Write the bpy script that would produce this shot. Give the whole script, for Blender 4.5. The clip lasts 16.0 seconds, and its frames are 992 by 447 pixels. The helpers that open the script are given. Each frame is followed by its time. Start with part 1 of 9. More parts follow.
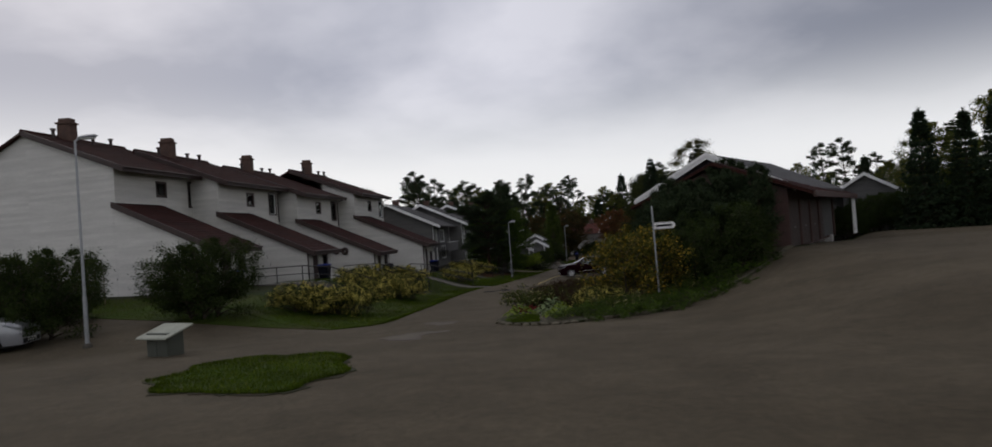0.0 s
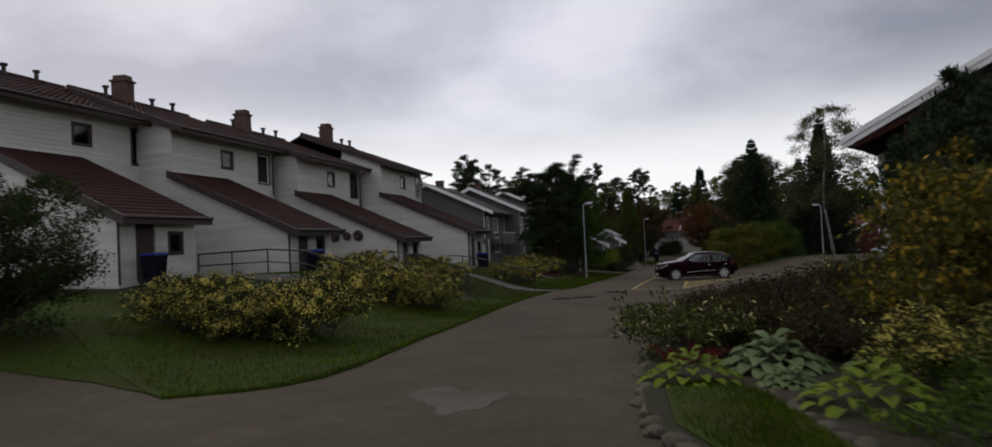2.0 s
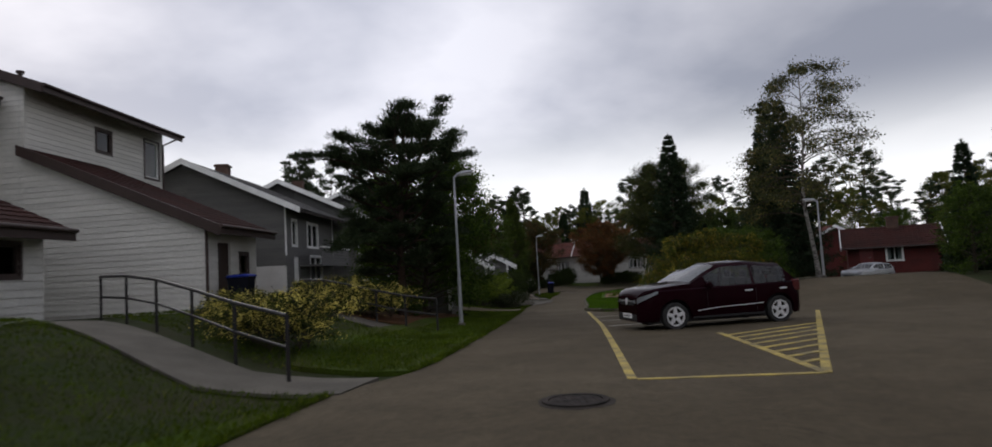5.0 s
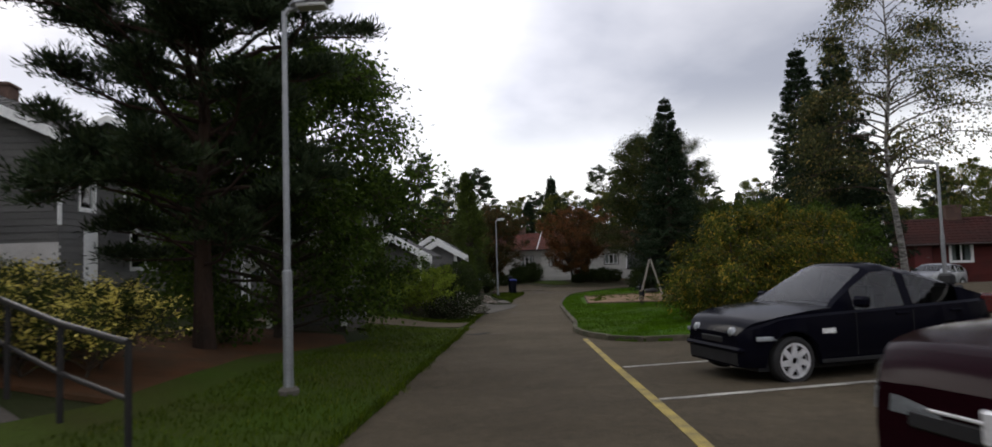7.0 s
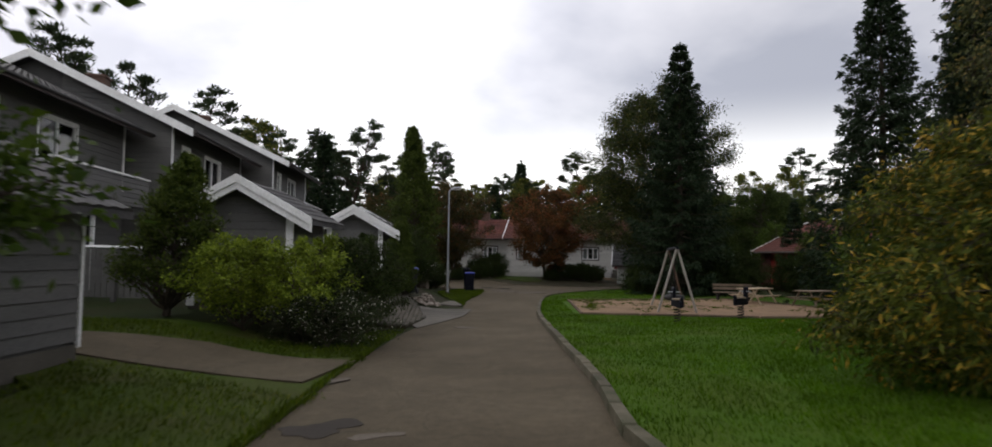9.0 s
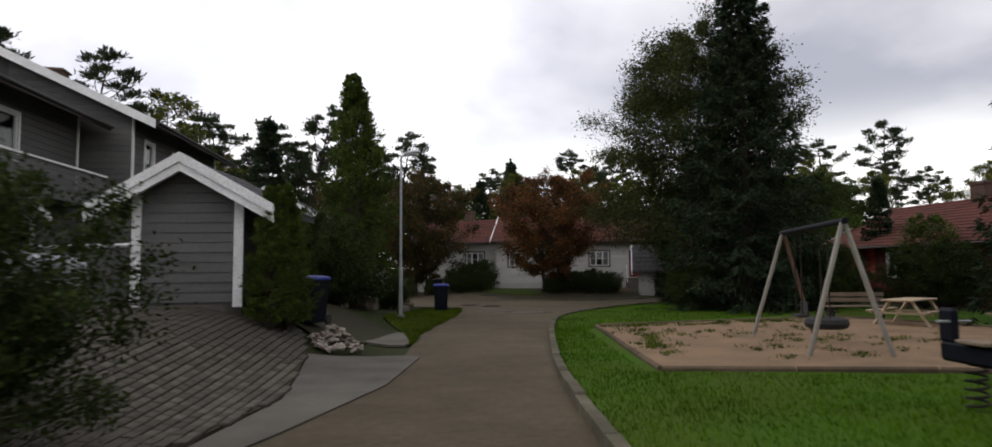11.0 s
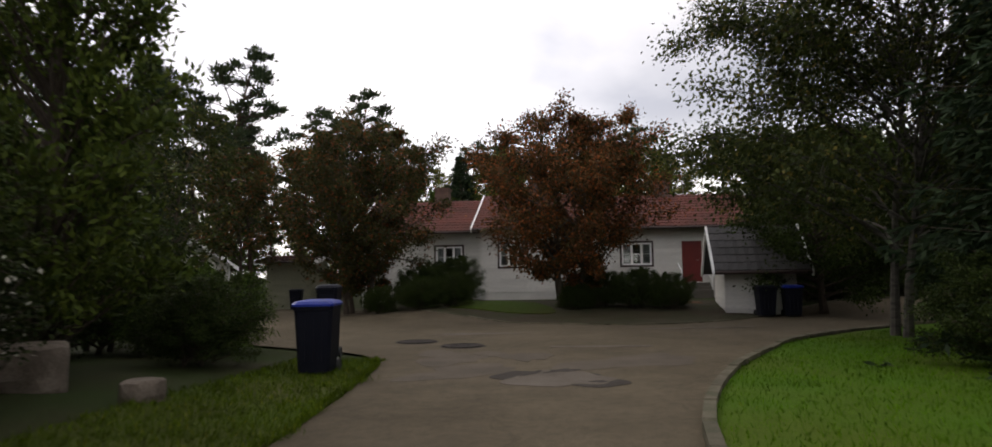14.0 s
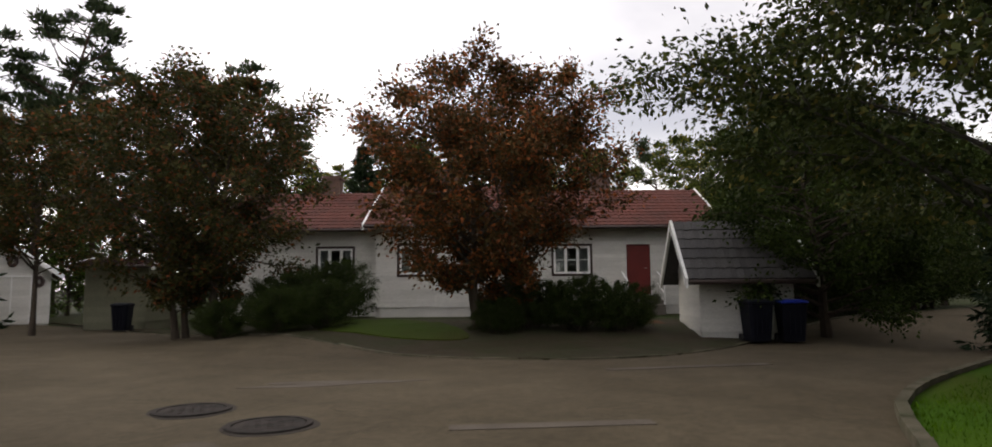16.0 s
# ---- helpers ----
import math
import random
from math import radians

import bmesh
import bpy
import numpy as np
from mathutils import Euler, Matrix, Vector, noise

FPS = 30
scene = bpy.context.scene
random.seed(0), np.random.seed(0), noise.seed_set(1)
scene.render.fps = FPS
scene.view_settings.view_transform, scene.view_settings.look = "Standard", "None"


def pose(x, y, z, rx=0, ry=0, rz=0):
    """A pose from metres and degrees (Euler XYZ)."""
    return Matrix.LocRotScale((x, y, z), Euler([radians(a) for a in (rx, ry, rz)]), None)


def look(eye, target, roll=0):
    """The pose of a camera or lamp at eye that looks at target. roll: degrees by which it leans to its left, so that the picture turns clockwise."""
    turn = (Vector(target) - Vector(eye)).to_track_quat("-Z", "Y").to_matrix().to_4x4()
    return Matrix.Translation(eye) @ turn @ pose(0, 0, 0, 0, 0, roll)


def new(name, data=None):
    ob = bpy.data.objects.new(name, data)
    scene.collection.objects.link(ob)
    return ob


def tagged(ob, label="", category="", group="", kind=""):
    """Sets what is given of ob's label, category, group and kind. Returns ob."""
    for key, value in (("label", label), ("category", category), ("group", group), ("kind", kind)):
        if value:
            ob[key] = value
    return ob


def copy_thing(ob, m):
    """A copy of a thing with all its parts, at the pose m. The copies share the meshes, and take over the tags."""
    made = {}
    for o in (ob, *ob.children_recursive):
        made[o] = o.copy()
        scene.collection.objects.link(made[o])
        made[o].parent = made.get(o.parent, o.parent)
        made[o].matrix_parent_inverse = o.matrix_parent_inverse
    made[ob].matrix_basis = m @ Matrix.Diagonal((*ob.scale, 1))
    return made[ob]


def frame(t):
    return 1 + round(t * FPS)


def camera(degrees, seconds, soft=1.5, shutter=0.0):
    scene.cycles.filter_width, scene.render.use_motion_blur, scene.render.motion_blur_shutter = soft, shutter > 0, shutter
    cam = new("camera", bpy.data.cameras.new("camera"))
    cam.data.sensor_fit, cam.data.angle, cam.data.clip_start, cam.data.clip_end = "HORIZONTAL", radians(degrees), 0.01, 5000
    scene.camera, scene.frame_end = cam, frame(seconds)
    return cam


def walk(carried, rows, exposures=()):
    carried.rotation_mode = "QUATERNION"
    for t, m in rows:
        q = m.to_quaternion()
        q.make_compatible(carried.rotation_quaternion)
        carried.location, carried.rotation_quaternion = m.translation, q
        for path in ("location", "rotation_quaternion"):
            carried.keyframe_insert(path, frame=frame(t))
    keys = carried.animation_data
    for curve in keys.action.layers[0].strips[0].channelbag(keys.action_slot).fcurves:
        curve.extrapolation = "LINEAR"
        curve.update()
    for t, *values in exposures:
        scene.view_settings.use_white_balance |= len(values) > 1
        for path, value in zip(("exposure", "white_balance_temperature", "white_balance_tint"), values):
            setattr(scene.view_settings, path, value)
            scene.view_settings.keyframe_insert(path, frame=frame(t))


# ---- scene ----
cam = camera(75.4, 16.0, soft=1.65, shutter=0.25)
METRES, EYE, TILT, LEAN, TURN = 97.0, 1.35, 0.0, 0.0, 0.0
ROWS = [
    (0.0, 0.0, 0.0, 0.0, 0.06, 0.87, 4.07),
    (0.5, -0.0006, 0.0346, -0.0028, 1.75, 1.13, 4.84),
    (1.0, -0.0027, 0.0748, -0.006, 3.92, 0.87, 4.64),
    (1.5, -0.0059, 0.1106, -0.0087, 5.19, 0.88, 3.37),
    (2.0, -0.0091, 0.1511, -0.0116, 5.22, 1.37, 2.81),
    (2.5, -0.011, 0.1865, -0.0139, 4.16, 2.19, 2.78),
    (3.0, -0.0113, 0.2277, -0.0165, 1.77, 1.97, 3.15),
    (3.5, -0.0104, 0.2644, -0.0188, -0.45, 1.42, 3.1),
    (4.0, -0.0078, 0.3065, -0.0212, -2.61, 2.68, 2.93),
    (4.5, -0.0041, 0.3431, -0.0226, -4.57, 4.06, 3.12),
    (7.0, 0.0245, 0.5105, -0.0257, -9.66, 3.35, 1.82),
    (7.5, 0.0303, 0.5394, -0.0267, -10.48, 3.2, 1.0),
    (8.0, 0.0375, 0.5724, -0.0279, -11.49, 2.89, -0.4),
    (8.5, 0.0439, 0.601, -0.0291, -11.85, 2.61, -1.55),
    (9.0, 0.0521, 0.6332, -0.0305, -12.91, 2.87, -0.88),
    (11.5, 0.0901, 0.779, -0.0351, -13.54, 4.07, 0.58),
    (12.0, 0.0979, 0.8096, -0.0358, -13.14, 4.06, 0.61),
    (12.5, 0.1048, 0.8359, -0.0364, -12.76, 4.22, 0.86),
    (13.0, 0.1128, 0.8649, -0.0368, -13.0, 4.84, 1.85),
    (13.5, 0.1188, 0.8885, -0.037, -13.44, 4.81, 1.87),
    (14.0, 0.1258, 0.913, -0.0373, -14.5, 4.62, 0.73),
    (14.5, 0.1324, 0.9323, -0.0378, -16.93, 4.59, 0.53),
    (15.0, 0.1392, 0.9514, -0.038, -18.05, 4.93, 0.25),
    (15.5, 0.1445, 0.9654, -0.0382, -19.05, 5.09, 0.47),
    (16.0, 0.1507, 0.9787, -0.0382, -21.74, 5.66, 0.48),
]
walk(cam, [(t, pose(0, 0, EYE, TILT, LEAN, TURN) @ pose(METRES * x, METRES * y, METRES * z, 90 + pitch, roll, yaw)) for t, x, y, z, yaw, pitch, roll in ROWS],
     exposures=((0.0, -0.26, 6500, 10), (2.5, -0.08, 6500, 10), (4.5, 0.05, 6500, 10), (7.0, 0.6, 6600, 9), (9.0, 0.72, 6750, 9), (12.5, 0.86, 6900, 9), (14.0, 1.03, 7100, 10), (16.0, 1.18, 7250, 10)))

# ---- sky and sun: an overcast autumn afternoon ----
world = bpy.data.worlds.new("overcast_sky")
scene.world = world
world.use_nodes = True
wn, wl = world.node_tree.nodes, world.node_tree.links
wn.clear()
w_out, w_bg = wn.new("ShaderNodeOutputWorld"), wn.new("ShaderNodeBackground")
w_sky = wn.new("ShaderNodeTexSky")
w_sky.sky_type, w_sky.sun_disc = "NISHITA", False
w_sky.sun_elevation, w_sky.sun_rotation = radians(28), radians(-35)
w_scale = wn.new("ShaderNodeVectorMath")
w_scale.operation, w_scale.inputs["Scale"].default_value = "SCALE", 0.075
wl.new(w_sky.outputs[0], w_scale.inputs[0])
w_co, w_sep = wn.new("ShaderNodeTexCoord"), wn.new("ShaderNodeSeparateXYZ")
wl.new(w_co.outputs["Generated"], w_sep.inputs[0])


def sum_node(kind, a, b):
    node = wn.new("ShaderNodeMath")
    node.operation = kind
    for slot, value in ((0, a), (1, b)):
        if isinstance(value, (int, float)):
            node.inputs[slot].default_value = value
        else:
            wl.new(value, node.inputs[slot])
    return node.outputs[0]


# clouds lie on a flat deck overhead, so they draw together towards the horizon
w_deck = sum_node("ADD", sum_node("MAXIMUM", w_sep.outputs["Z"], 0.0), 0.22)
w_flat = wn.new("ShaderNodeCombineXYZ")
wl.new(sum_node("DIVIDE", w_sep.outputs["X"], w_deck), w_flat.inputs[0])
wl.new(sum_node("DIVIDE", w_sep.outputs["Y"], w_deck), w_flat.inputs[1])
w_noise, w_soft = wn.new("ShaderNodeTexNoise"), wn.new("ShaderNodeTexNoise")
for node, values in ((w_noise, (0.8, 6.0, 0.5, 0.15)), (w_soft, (0.42, 2.0, 0.4, 0.0))):
    for key, value in zip(("Scale", "Detail", "Roughness", "Distortion"), values):
        node.inputs[key].default_value = value
    wl.new(w_flat.outputs[0], node.inputs["Vector"])
w_both = sum_node("ADD", sum_node("MULTIPLY", w_noise.outputs[0], 0.7), sum_node("MULTIPLY", w_soft.outputs[0], 0.3))
w_ramp = wn.new("ShaderNodeValToRGB")
w_ramp.color_ramp.elements[0].position, w_ramp.color_ramp.elements[0].color = 0.43, (0.41, 0.425, 0.51, 1)
w_ramp.color_ramp.elements[1].position, w_ramp.color_ramp.elements[1].color = 0.57, (0.8, 0.795, 0.87, 1)
wl.new(w_both, w_ramp.inputs[0])
# the cloud deck thins out towards the horizon, where it is brightest
w_hor = wn.new("ShaderNodeMapRange")
w_hor.interpolation_type = "SMOOTHSTEP"
wl.new(w_sep.outputs["Z"], w_hor.inputs[0])
for k, value in enumerate((0.07, 0.25, 1.0, 0.0)):
    w_hor.inputs[k + 1].default_value = value
w_glow = wn.new("ShaderNodeMix")
w_glow.data_type = "RGBA"
wl.new(w_hor.outputs[0], w_glow.inputs[0])
# the cloud is thicker away from the hidden sun
w_side = wn.new("ShaderNodeMapRange")
w_side.interpolation_type = "SMOOTHSTEP"
wl.new(w_sep.outputs["X"], w_side.inputs[0])
for k, value in enumerate((0.0, 0.6, 1.12, 0.72)):
    w_side.inputs[k + 1].default_value = value
w_thick = wn.new("ShaderNodeVectorMath")
w_thick.operation = "SCALE"
wl.new(w_ramp.outputs[0], w_thick.inputs[0])
wl.new(w_side.outputs[0], w_thick.inputs["Scale"])
wl.new(w_thick.outputs[0], w_glow.inputs[6])
w_glow.inputs[7].default_value = (1.1, 1.1, 1.12, 1)
w_mix = wn.new("ShaderNodeMix")
w_mix.data_type = "RGBA"
w_mix.inputs[0].default_value = 0.88
wl.new(w_scale.outputs[0], w_mix.inputs[6])
wl.new(w_glow.outputs[2], w_mix.inputs[7])
wl.new(w_mix.outputs[2], w_bg.inputs[0])
w_bg.inputs[1].default_value = 1.0
wl.new(w_bg.outputs[0], w_out.inputs[0])

sun = new("sun", bpy.data.lights.new("sun", "SUN"))
sun.data.energy, sun.data.angle, sun.data.color = 0.5, radians(25), (1.0, 0.96, 0.9)
sun.matrix_world = look((-40, 60, 53), (0, 0, 0))

# ---- materials ----
def material(name, base, rough=0.7, second=None, scale=4.0, amount=0.5, bump=0.0, bump_scale=60.0, metal=0.0,
             per_piece=0.0, stretch=(1, 1, 1), grime=0.0, coat=0.0, island=False):
    """A surface with two scales of variation: broad patches towards a second colour, and fine grain in colour and relief."""
    m = bpy.data.materials.new(name)
    m.use_nodes = True
    nodes, links = m.node_tree.nodes, m.node_tree.links
    bsdf = nodes["Principled BSDF"]
    bsdf.inputs["Roughness"].default_value, bsdf.inputs["Metallic"].default_value = rough, metal
    bsdf.inputs["Coat Weight"].default_value = coat
    bsdf.inputs["Specular IOR Level"].default_value = 0.15 if rough > 0.88 else 0.4
    second = second or tuple(c * 0.72 for c in base)
    co, mp = nodes.new("ShaderNodeTexCoord"), nodes.new("ShaderNodeMapping")
    mp.inputs["Scale"].default_value = stretch
    links.new(co.outputs["Object"], mp.inputs[0])
    broad, fine = nodes.new("ShaderNodeTexNoise"), nodes.new("ShaderNodeTexNoise")
    for node, s, d in ((broad, scale, 5.0), (fine, bump_scale, 4.0)):
        node.inputs["Scale"].default_value, node.inputs["Detail"].default_value = s, d
        links.new(mp.outputs[0], node.inputs["Vector"])
    spread = nodes.new("ShaderNodeMapRange")
    spread.inputs[1].default_value, spread.inputs[2].default_value = 0.35, 0.68
    spread.inputs[3].default_value, spread.inputs[4].default_value = 0.0, amount
    links.new(broad.outputs[0], spread.inputs[0])
    mix = nodes.new("ShaderNodeMix")
    mix.data_type = "RGBA"
    mix.inputs[6].default_value, mix.inputs[7].default_value = (*base, 1), (*second, 1)
    links.new(spread.outputs[0], mix.inputs[0])
    last = mix.outputs[2]
    grain = nodes.new("ShaderNodeMapRange")
    grain.inputs[1].default_value, grain.inputs[2].default_value = 0.3, 0.7
    grain.inputs[3].default_value, grain.inputs[4].default_value = 0.82 - grime, 1.14 + grime
    links.new(fine.outputs[0], grain.inputs[0])
    scaled = nodes.new("ShaderNodeVectorMath")
    scaled.operation = "SCALE"
    links.new(last, scaled.inputs[0])
    links.new(grain.outputs[0], scaled.inputs["Scale"])
    last = scaled.outputs[0]
    if per_piece:
        source = nodes.new("ShaderNodeNewGeometry") if island else nodes.new("ShaderNodeObjectInfo")
        vary = nodes.new("ShaderNodeMapRange")
        vary.inputs[3].default_value, vary.inputs[4].default_value = 1 - per_piece, 1 + per_piece
        links.new(source.outputs["Random Per Island" if island else "Random"], vary.inputs[0])
        again = nodes.new("ShaderNodeVectorMath")
        again.operation = "SCALE"
        links.new(last, again.inputs[0])
        links.new(vary.outputs[0], again.inputs["Scale"])
        last = again.outputs[0]
    links.new(last, bsdf.inputs["Base Color"])
    if bump:
        relief = nodes.new("ShaderNodeBump")
        relief.inputs["Strength"].default_value, relief.inputs["Distance"].default_value = bump, 0.02
        links.new(fine.outputs[0], relief.inputs["Height"])
        links.new(relief.outputs[0], bsdf.inputs["Normal"])
    return m


def foliage(name, dark, light, tint=None, tint_share=0.0, through_light=0.25, bunch=0.0):
    """Leaves: each leaf takes its own shade between two colours, some a third; a little light passes through."""
    m = bpy.data.materials.new(name)
    m.use_nodes = True
    nodes, links = m.node_tree.nodes, m.node_tree.links
    bsdf = nodes["Principled BSDF"]
    bsdf.inputs["Roughness"].default_value = 0.62
    bsdf.inputs["Specular IOR Level"].default_value = 0.08
    geo, ramp = nodes.new("ShaderNodeNewGeometry"), nodes.new("ShaderNodeValToRGB")
    links.new(geo.outputs["Random Per Island"], ramp.inputs[0])
    e = ramp.color_ramp.elements
    e[0].position, e[0].color = 0.0, (*dark, 1)
    e[1].position, e[1].color = 1.0 - tint_share, (*light, 1)
    if tint:
        more = e.new(min(1.0, 1.0 - tint_share + 0.03))
        more.color = (*tint, 1)
    co, noise_node = nodes.new("ShaderNodeTexCoord"), nodes.new("ShaderNodeTexNoise")
    if bunch:
        # flowers stand in bunches
        heads, lift = nodes.new("ShaderNodeTexNoise"), nodes.new("ShaderNodeMath")
        heads.inputs["Scale"].default_value = 4.0
        links.new(co.outputs["Object"], heads.inputs["Vector"])
        lift.operation, lift.inputs[1].default_value = "MULTIPLY_ADD", bunch
        links.new(heads.outputs[0], lift.inputs[0])
        shift = nodes.new("ShaderNodeMath")
        shift.operation, shift.inputs[1].default_value = "SUBTRACT", bunch * 0.5
        links.new(geo.outputs["Random Per Island"], shift.inputs[0])
        links.new(shift.outputs[0], lift.inputs[2])
        links.new(lift.outputs[0], ramp.inputs[0])
    noise_node.inputs["Scale"].default_value = 0.9
    links.new(co.outputs["Object"], noise_node.inputs["Vector"])
    vary = nodes.new("ShaderNodeMapRange")
    vary.inputs[1].default_value, vary.inputs[2].default_value = 0.3, 0.7
    vary.inputs[3].default_value, vary.inputs[4].default_value = 0.65, 1.3
    links.new(noise_node.outputs[0], vary.inputs[0])
    scaled = nodes.new("ShaderNodeVectorMath")
    scaled.operation = "SCALE"
    links.new(ramp.outputs[0], scaled.inputs[0])
    links.new(vary.outputs[0], scaled.inputs["Scale"])
    links.new(scaled.outputs[0], bsdf.inputs["Base Color"])
    back, mixer = nodes.new("ShaderNodeBsdfTranslucent"), nodes.new("ShaderNodeMixShader")
    links.new(scaled.outputs[0], back.inputs[0])
    mixer.inputs[0].default_value = through_light
    links.new(bsdf.outputs[0], mixer.inputs[1])
    links.new(back.outputs[0], mixer.inputs[2])
    links.new(mixer.outputs[0], nodes["Material Output"].inputs[0])
    return m


def glass_material(name, tint=(0.75, 0.8, 0.8)):
    m = bpy.data.materials.new(name)
    m.use_nodes = True
    nodes, links = m.node_tree.nodes, m.node_tree.links
    nodes.remove(nodes["Principled BSDF"])
    clear, gloss, mixer, fres = (nodes.new("ShaderNodeBsdfTransparent"), nodes.new("ShaderNodeBsdfGlossy"),
                                 nodes.new("ShaderNodeMixShader"), nodes.new("ShaderNodeFresnel"))
    clear.inputs[0].default_value = (*tint, 1)
    gloss.inputs["Roughness"].default_value = 0.02
    fres.inputs[0].default_value = 1.6
    links.new(fres.outputs[0], mixer.inputs[0])
    links.new(clear.outputs[0], mixer.inputs[1])
    links.new(gloss.outputs[0], mixer.inputs[2])
    links.new(mixer.outputs[0], nodes["Material Output"].inputs[0])
    return m


def asphalt_material():
    m = material("asphalt", (0.072, 0.058, 0.037), 0.9, (0.098, 0.08, 0.053), 0.3, 0.9, 0.6, 90.0, grime=0.14)
    nodes, links = m.node_tree.nodes, m.node_tree.links
    bsdf = nodes["Principled BSDF"]
    co = nodes.new("ShaderNodeTexCoord")
    last = bsdf.inputs["Base Color"].links[0].from_socket

    def scaled_by(value):
        node = nodes.new("ShaderNodeVectorMath")
        node.operation = "SCALE"
        links.new(last, node.inputs[0])
        links.new(value, node.inputs["Scale"])
        return node.outputs[0]

    # mottled wear at the size of a stride and of a hand
    for size, lo, hi in ((1.3, 0.88, 1.12), (9.0, 0.86, 1.12)):
        wear, span = nodes.new("ShaderNodeTexNoise"), nodes.new("ShaderNodeMapRange")
        wear.inputs["Scale"].default_value, wear.inputs["Detail"].default_value, wear.inputs["Distortion"].default_value = size, 6.0, 0.4
        links.new(co.outputs["Object"], wear.inputs["Vector"])
        span.inputs[1].default_value, span.inputs[2].default_value = 0.32, 0.68
        span.inputs[3].default_value, span.inputs[4].default_value = lo, hi
        links.new(wear.outputs[0], span.inputs[0])
        last = scaled_by(span.outputs[0])
    # a few fine wandering cracks
    warp, cracks, add = nodes.new("ShaderNodeTexNoise"), nodes.new("ShaderNodeTexVoronoi"), nodes.new("ShaderNodeMixRGB")
    warp.inputs["Scale"].default_value, warp.inputs["Detail"].default_value = 1.4, 6.0
    add.blend_type, add.inputs[0].default_value = "ADD", 0.8
    links.new(co.outputs["Object"], warp.inputs["Vector"])
    links.new(co.outputs["Object"], add.inputs[1])
    links.new(warp.outputs["Color"], add.inputs[2])
    cracks.feature, cracks.inputs["Scale"].default_value = "DISTANCE_TO_EDGE", 0.24
    links.new(add.outputs[0], cracks.inputs["Vector"])
    thin = nodes.new("ShaderNodeMapRange")
    thin.inputs[1].default_value, thin.inputs[2].default_value = 0.0, 0.004
    thin.inputs[3].default_value, thin.inputs[4].default_value = 0.75, 1.0
    links.new(cracks.outputs["Distance"], thin.inputs[0])
    last = scaled_by(thin.outputs[0])
    links.new(last, bsdf.inputs["Base Color"])
    return m


ASPHALT = asphalt_material()
ASPHALT_OLD = material("old_asphalt", (0.125, 0.106, 0.084), 0.9, (0.072, 0.06, 0.048), 1.1, 0.9, 0.6, 70.0, grime=0.12)
ASPHALT_DUSTY = material("dusty_asphalt", (0.092, 0.076, 0.057), 0.92, (0.066, 0.054, 0.041), 1.4, 0.95, 0.5, 70.0, grime=0.14)
ASPHALT_DARK = material("tar_patch", (0.034, 0.029, 0.024), 0.92, (0.048, 0.041, 0.034), 1.5, 0.8, 0.5, 80.0)
GRASS_SOIL = material("grass_ground", (0.02, 0.032, 0.007), 0.95, (0.03, 0.028, 0.012), 0.5, 0.9, 0.8, 40.0, grime=0.15)
LAWN = material("lawn", (0.034, 0.062, 0.003), 0.95, (0.042, 0.042, 0.01), 0.5, 0.95, 0.8, 45.0, grime=0.2)
LAWN_LUSH = material("lush_lawn", (0.036, 0.09, 0.003), 0.95, (0.05, 0.074, 0.006), 0.5, 0.9, 0.8, 45.0, grime=0.2)
BARE_SOIL = material("bare_soil", (0.045, 0.035, 0.022), 0.95, (0.03, 0.036, 0.014), 1.2, 0.8, 0.8, 50.0, grime=0.15)
MULCH = material("pine_needle_mulch", (0.1, 0.045, 0.02), 0.95, (0.05, 0.035, 0.02), 1.6, 0.8, 0.8, 70.0, grime=0.2)
SAND = material("play_sand", (0.235, 0.155, 0.095), 0.95, (0.15, 0.105, 0.065), 1.1, 0.8, 0.6, 60.0, grime=0.1)
KERB = material("kerb_stone", (0.115, 0.1, 0.072), 0.92, (0.05, 0.052, 0.03), 2.5, 0.9, 0.7, 40.0, per_piece=0.2)
BOX_GREEN = material("grey_green_sheet", (0.07, 0.075, 0.058), 0.7, (0.05, 0.055, 0.04), 2.0, 0.7, 0.2, 40.0)
LIDGREY = material("weathered_lid", (0.3, 0.31, 0.25), 0.8, (0.2, 0.21, 0.16), 2.0, 0.7, 0.3, 40.0)
LOG = material("weathered_edging", (0.12, 0.085, 0.055), 0.9, (0.06, 0.05, 0.03), 3.0, 0.8, 0.7, 40.0, per_piece=0.2)
PAVER = material("concrete_paver", (0.092, 0.081, 0.064), 0.9, (0.06, 0.056, 0.044), 3.0, 0.8, 0.6, 50.0, per_piece=0.32)
SLAB = material("pale_concrete", (0.125, 0.113, 0.095), 0.9, (0.075, 0.07, 0.058), 1.2, 0.9, 0.5, 50.0, per_piece=0.1)
DIRT_DRIVE = material("trodden_earth", (0.034, 0.028, 0.018), 0.95, (0.026, 0.03, 0.014), 1.3, 0.9, 0.8, 45.0, grime=0.2)
GRAVEL_PATH = material("gravel_path", (0.09, 0.08, 0.068), 0.95, (0.055, 0.05, 0.04), 1.0, 0.8, 0.7, 60.0, grime=0.15)
WHITE_BOARD = material("white_board", (0.6, 0.585, 0.54), 0.7, (0.48, 0.47, 0.43), 1.3, 0.6, 0.25, 30.0, per_piece=0.06, stretch=(0.4, 0.4, 3))
WHITE_WALL = material("white_backing", (0.55, 0.54, 0.5), 0.8, (0.42, 0.41, 0.38), 1.0, 0.6)
WHITE_TRIM = material("white_trim", (0.82, 0.82, 0.8), 0.5, (0.62, 0.62, 0.58), 2.0, 0.6, 0.15, 30.0)
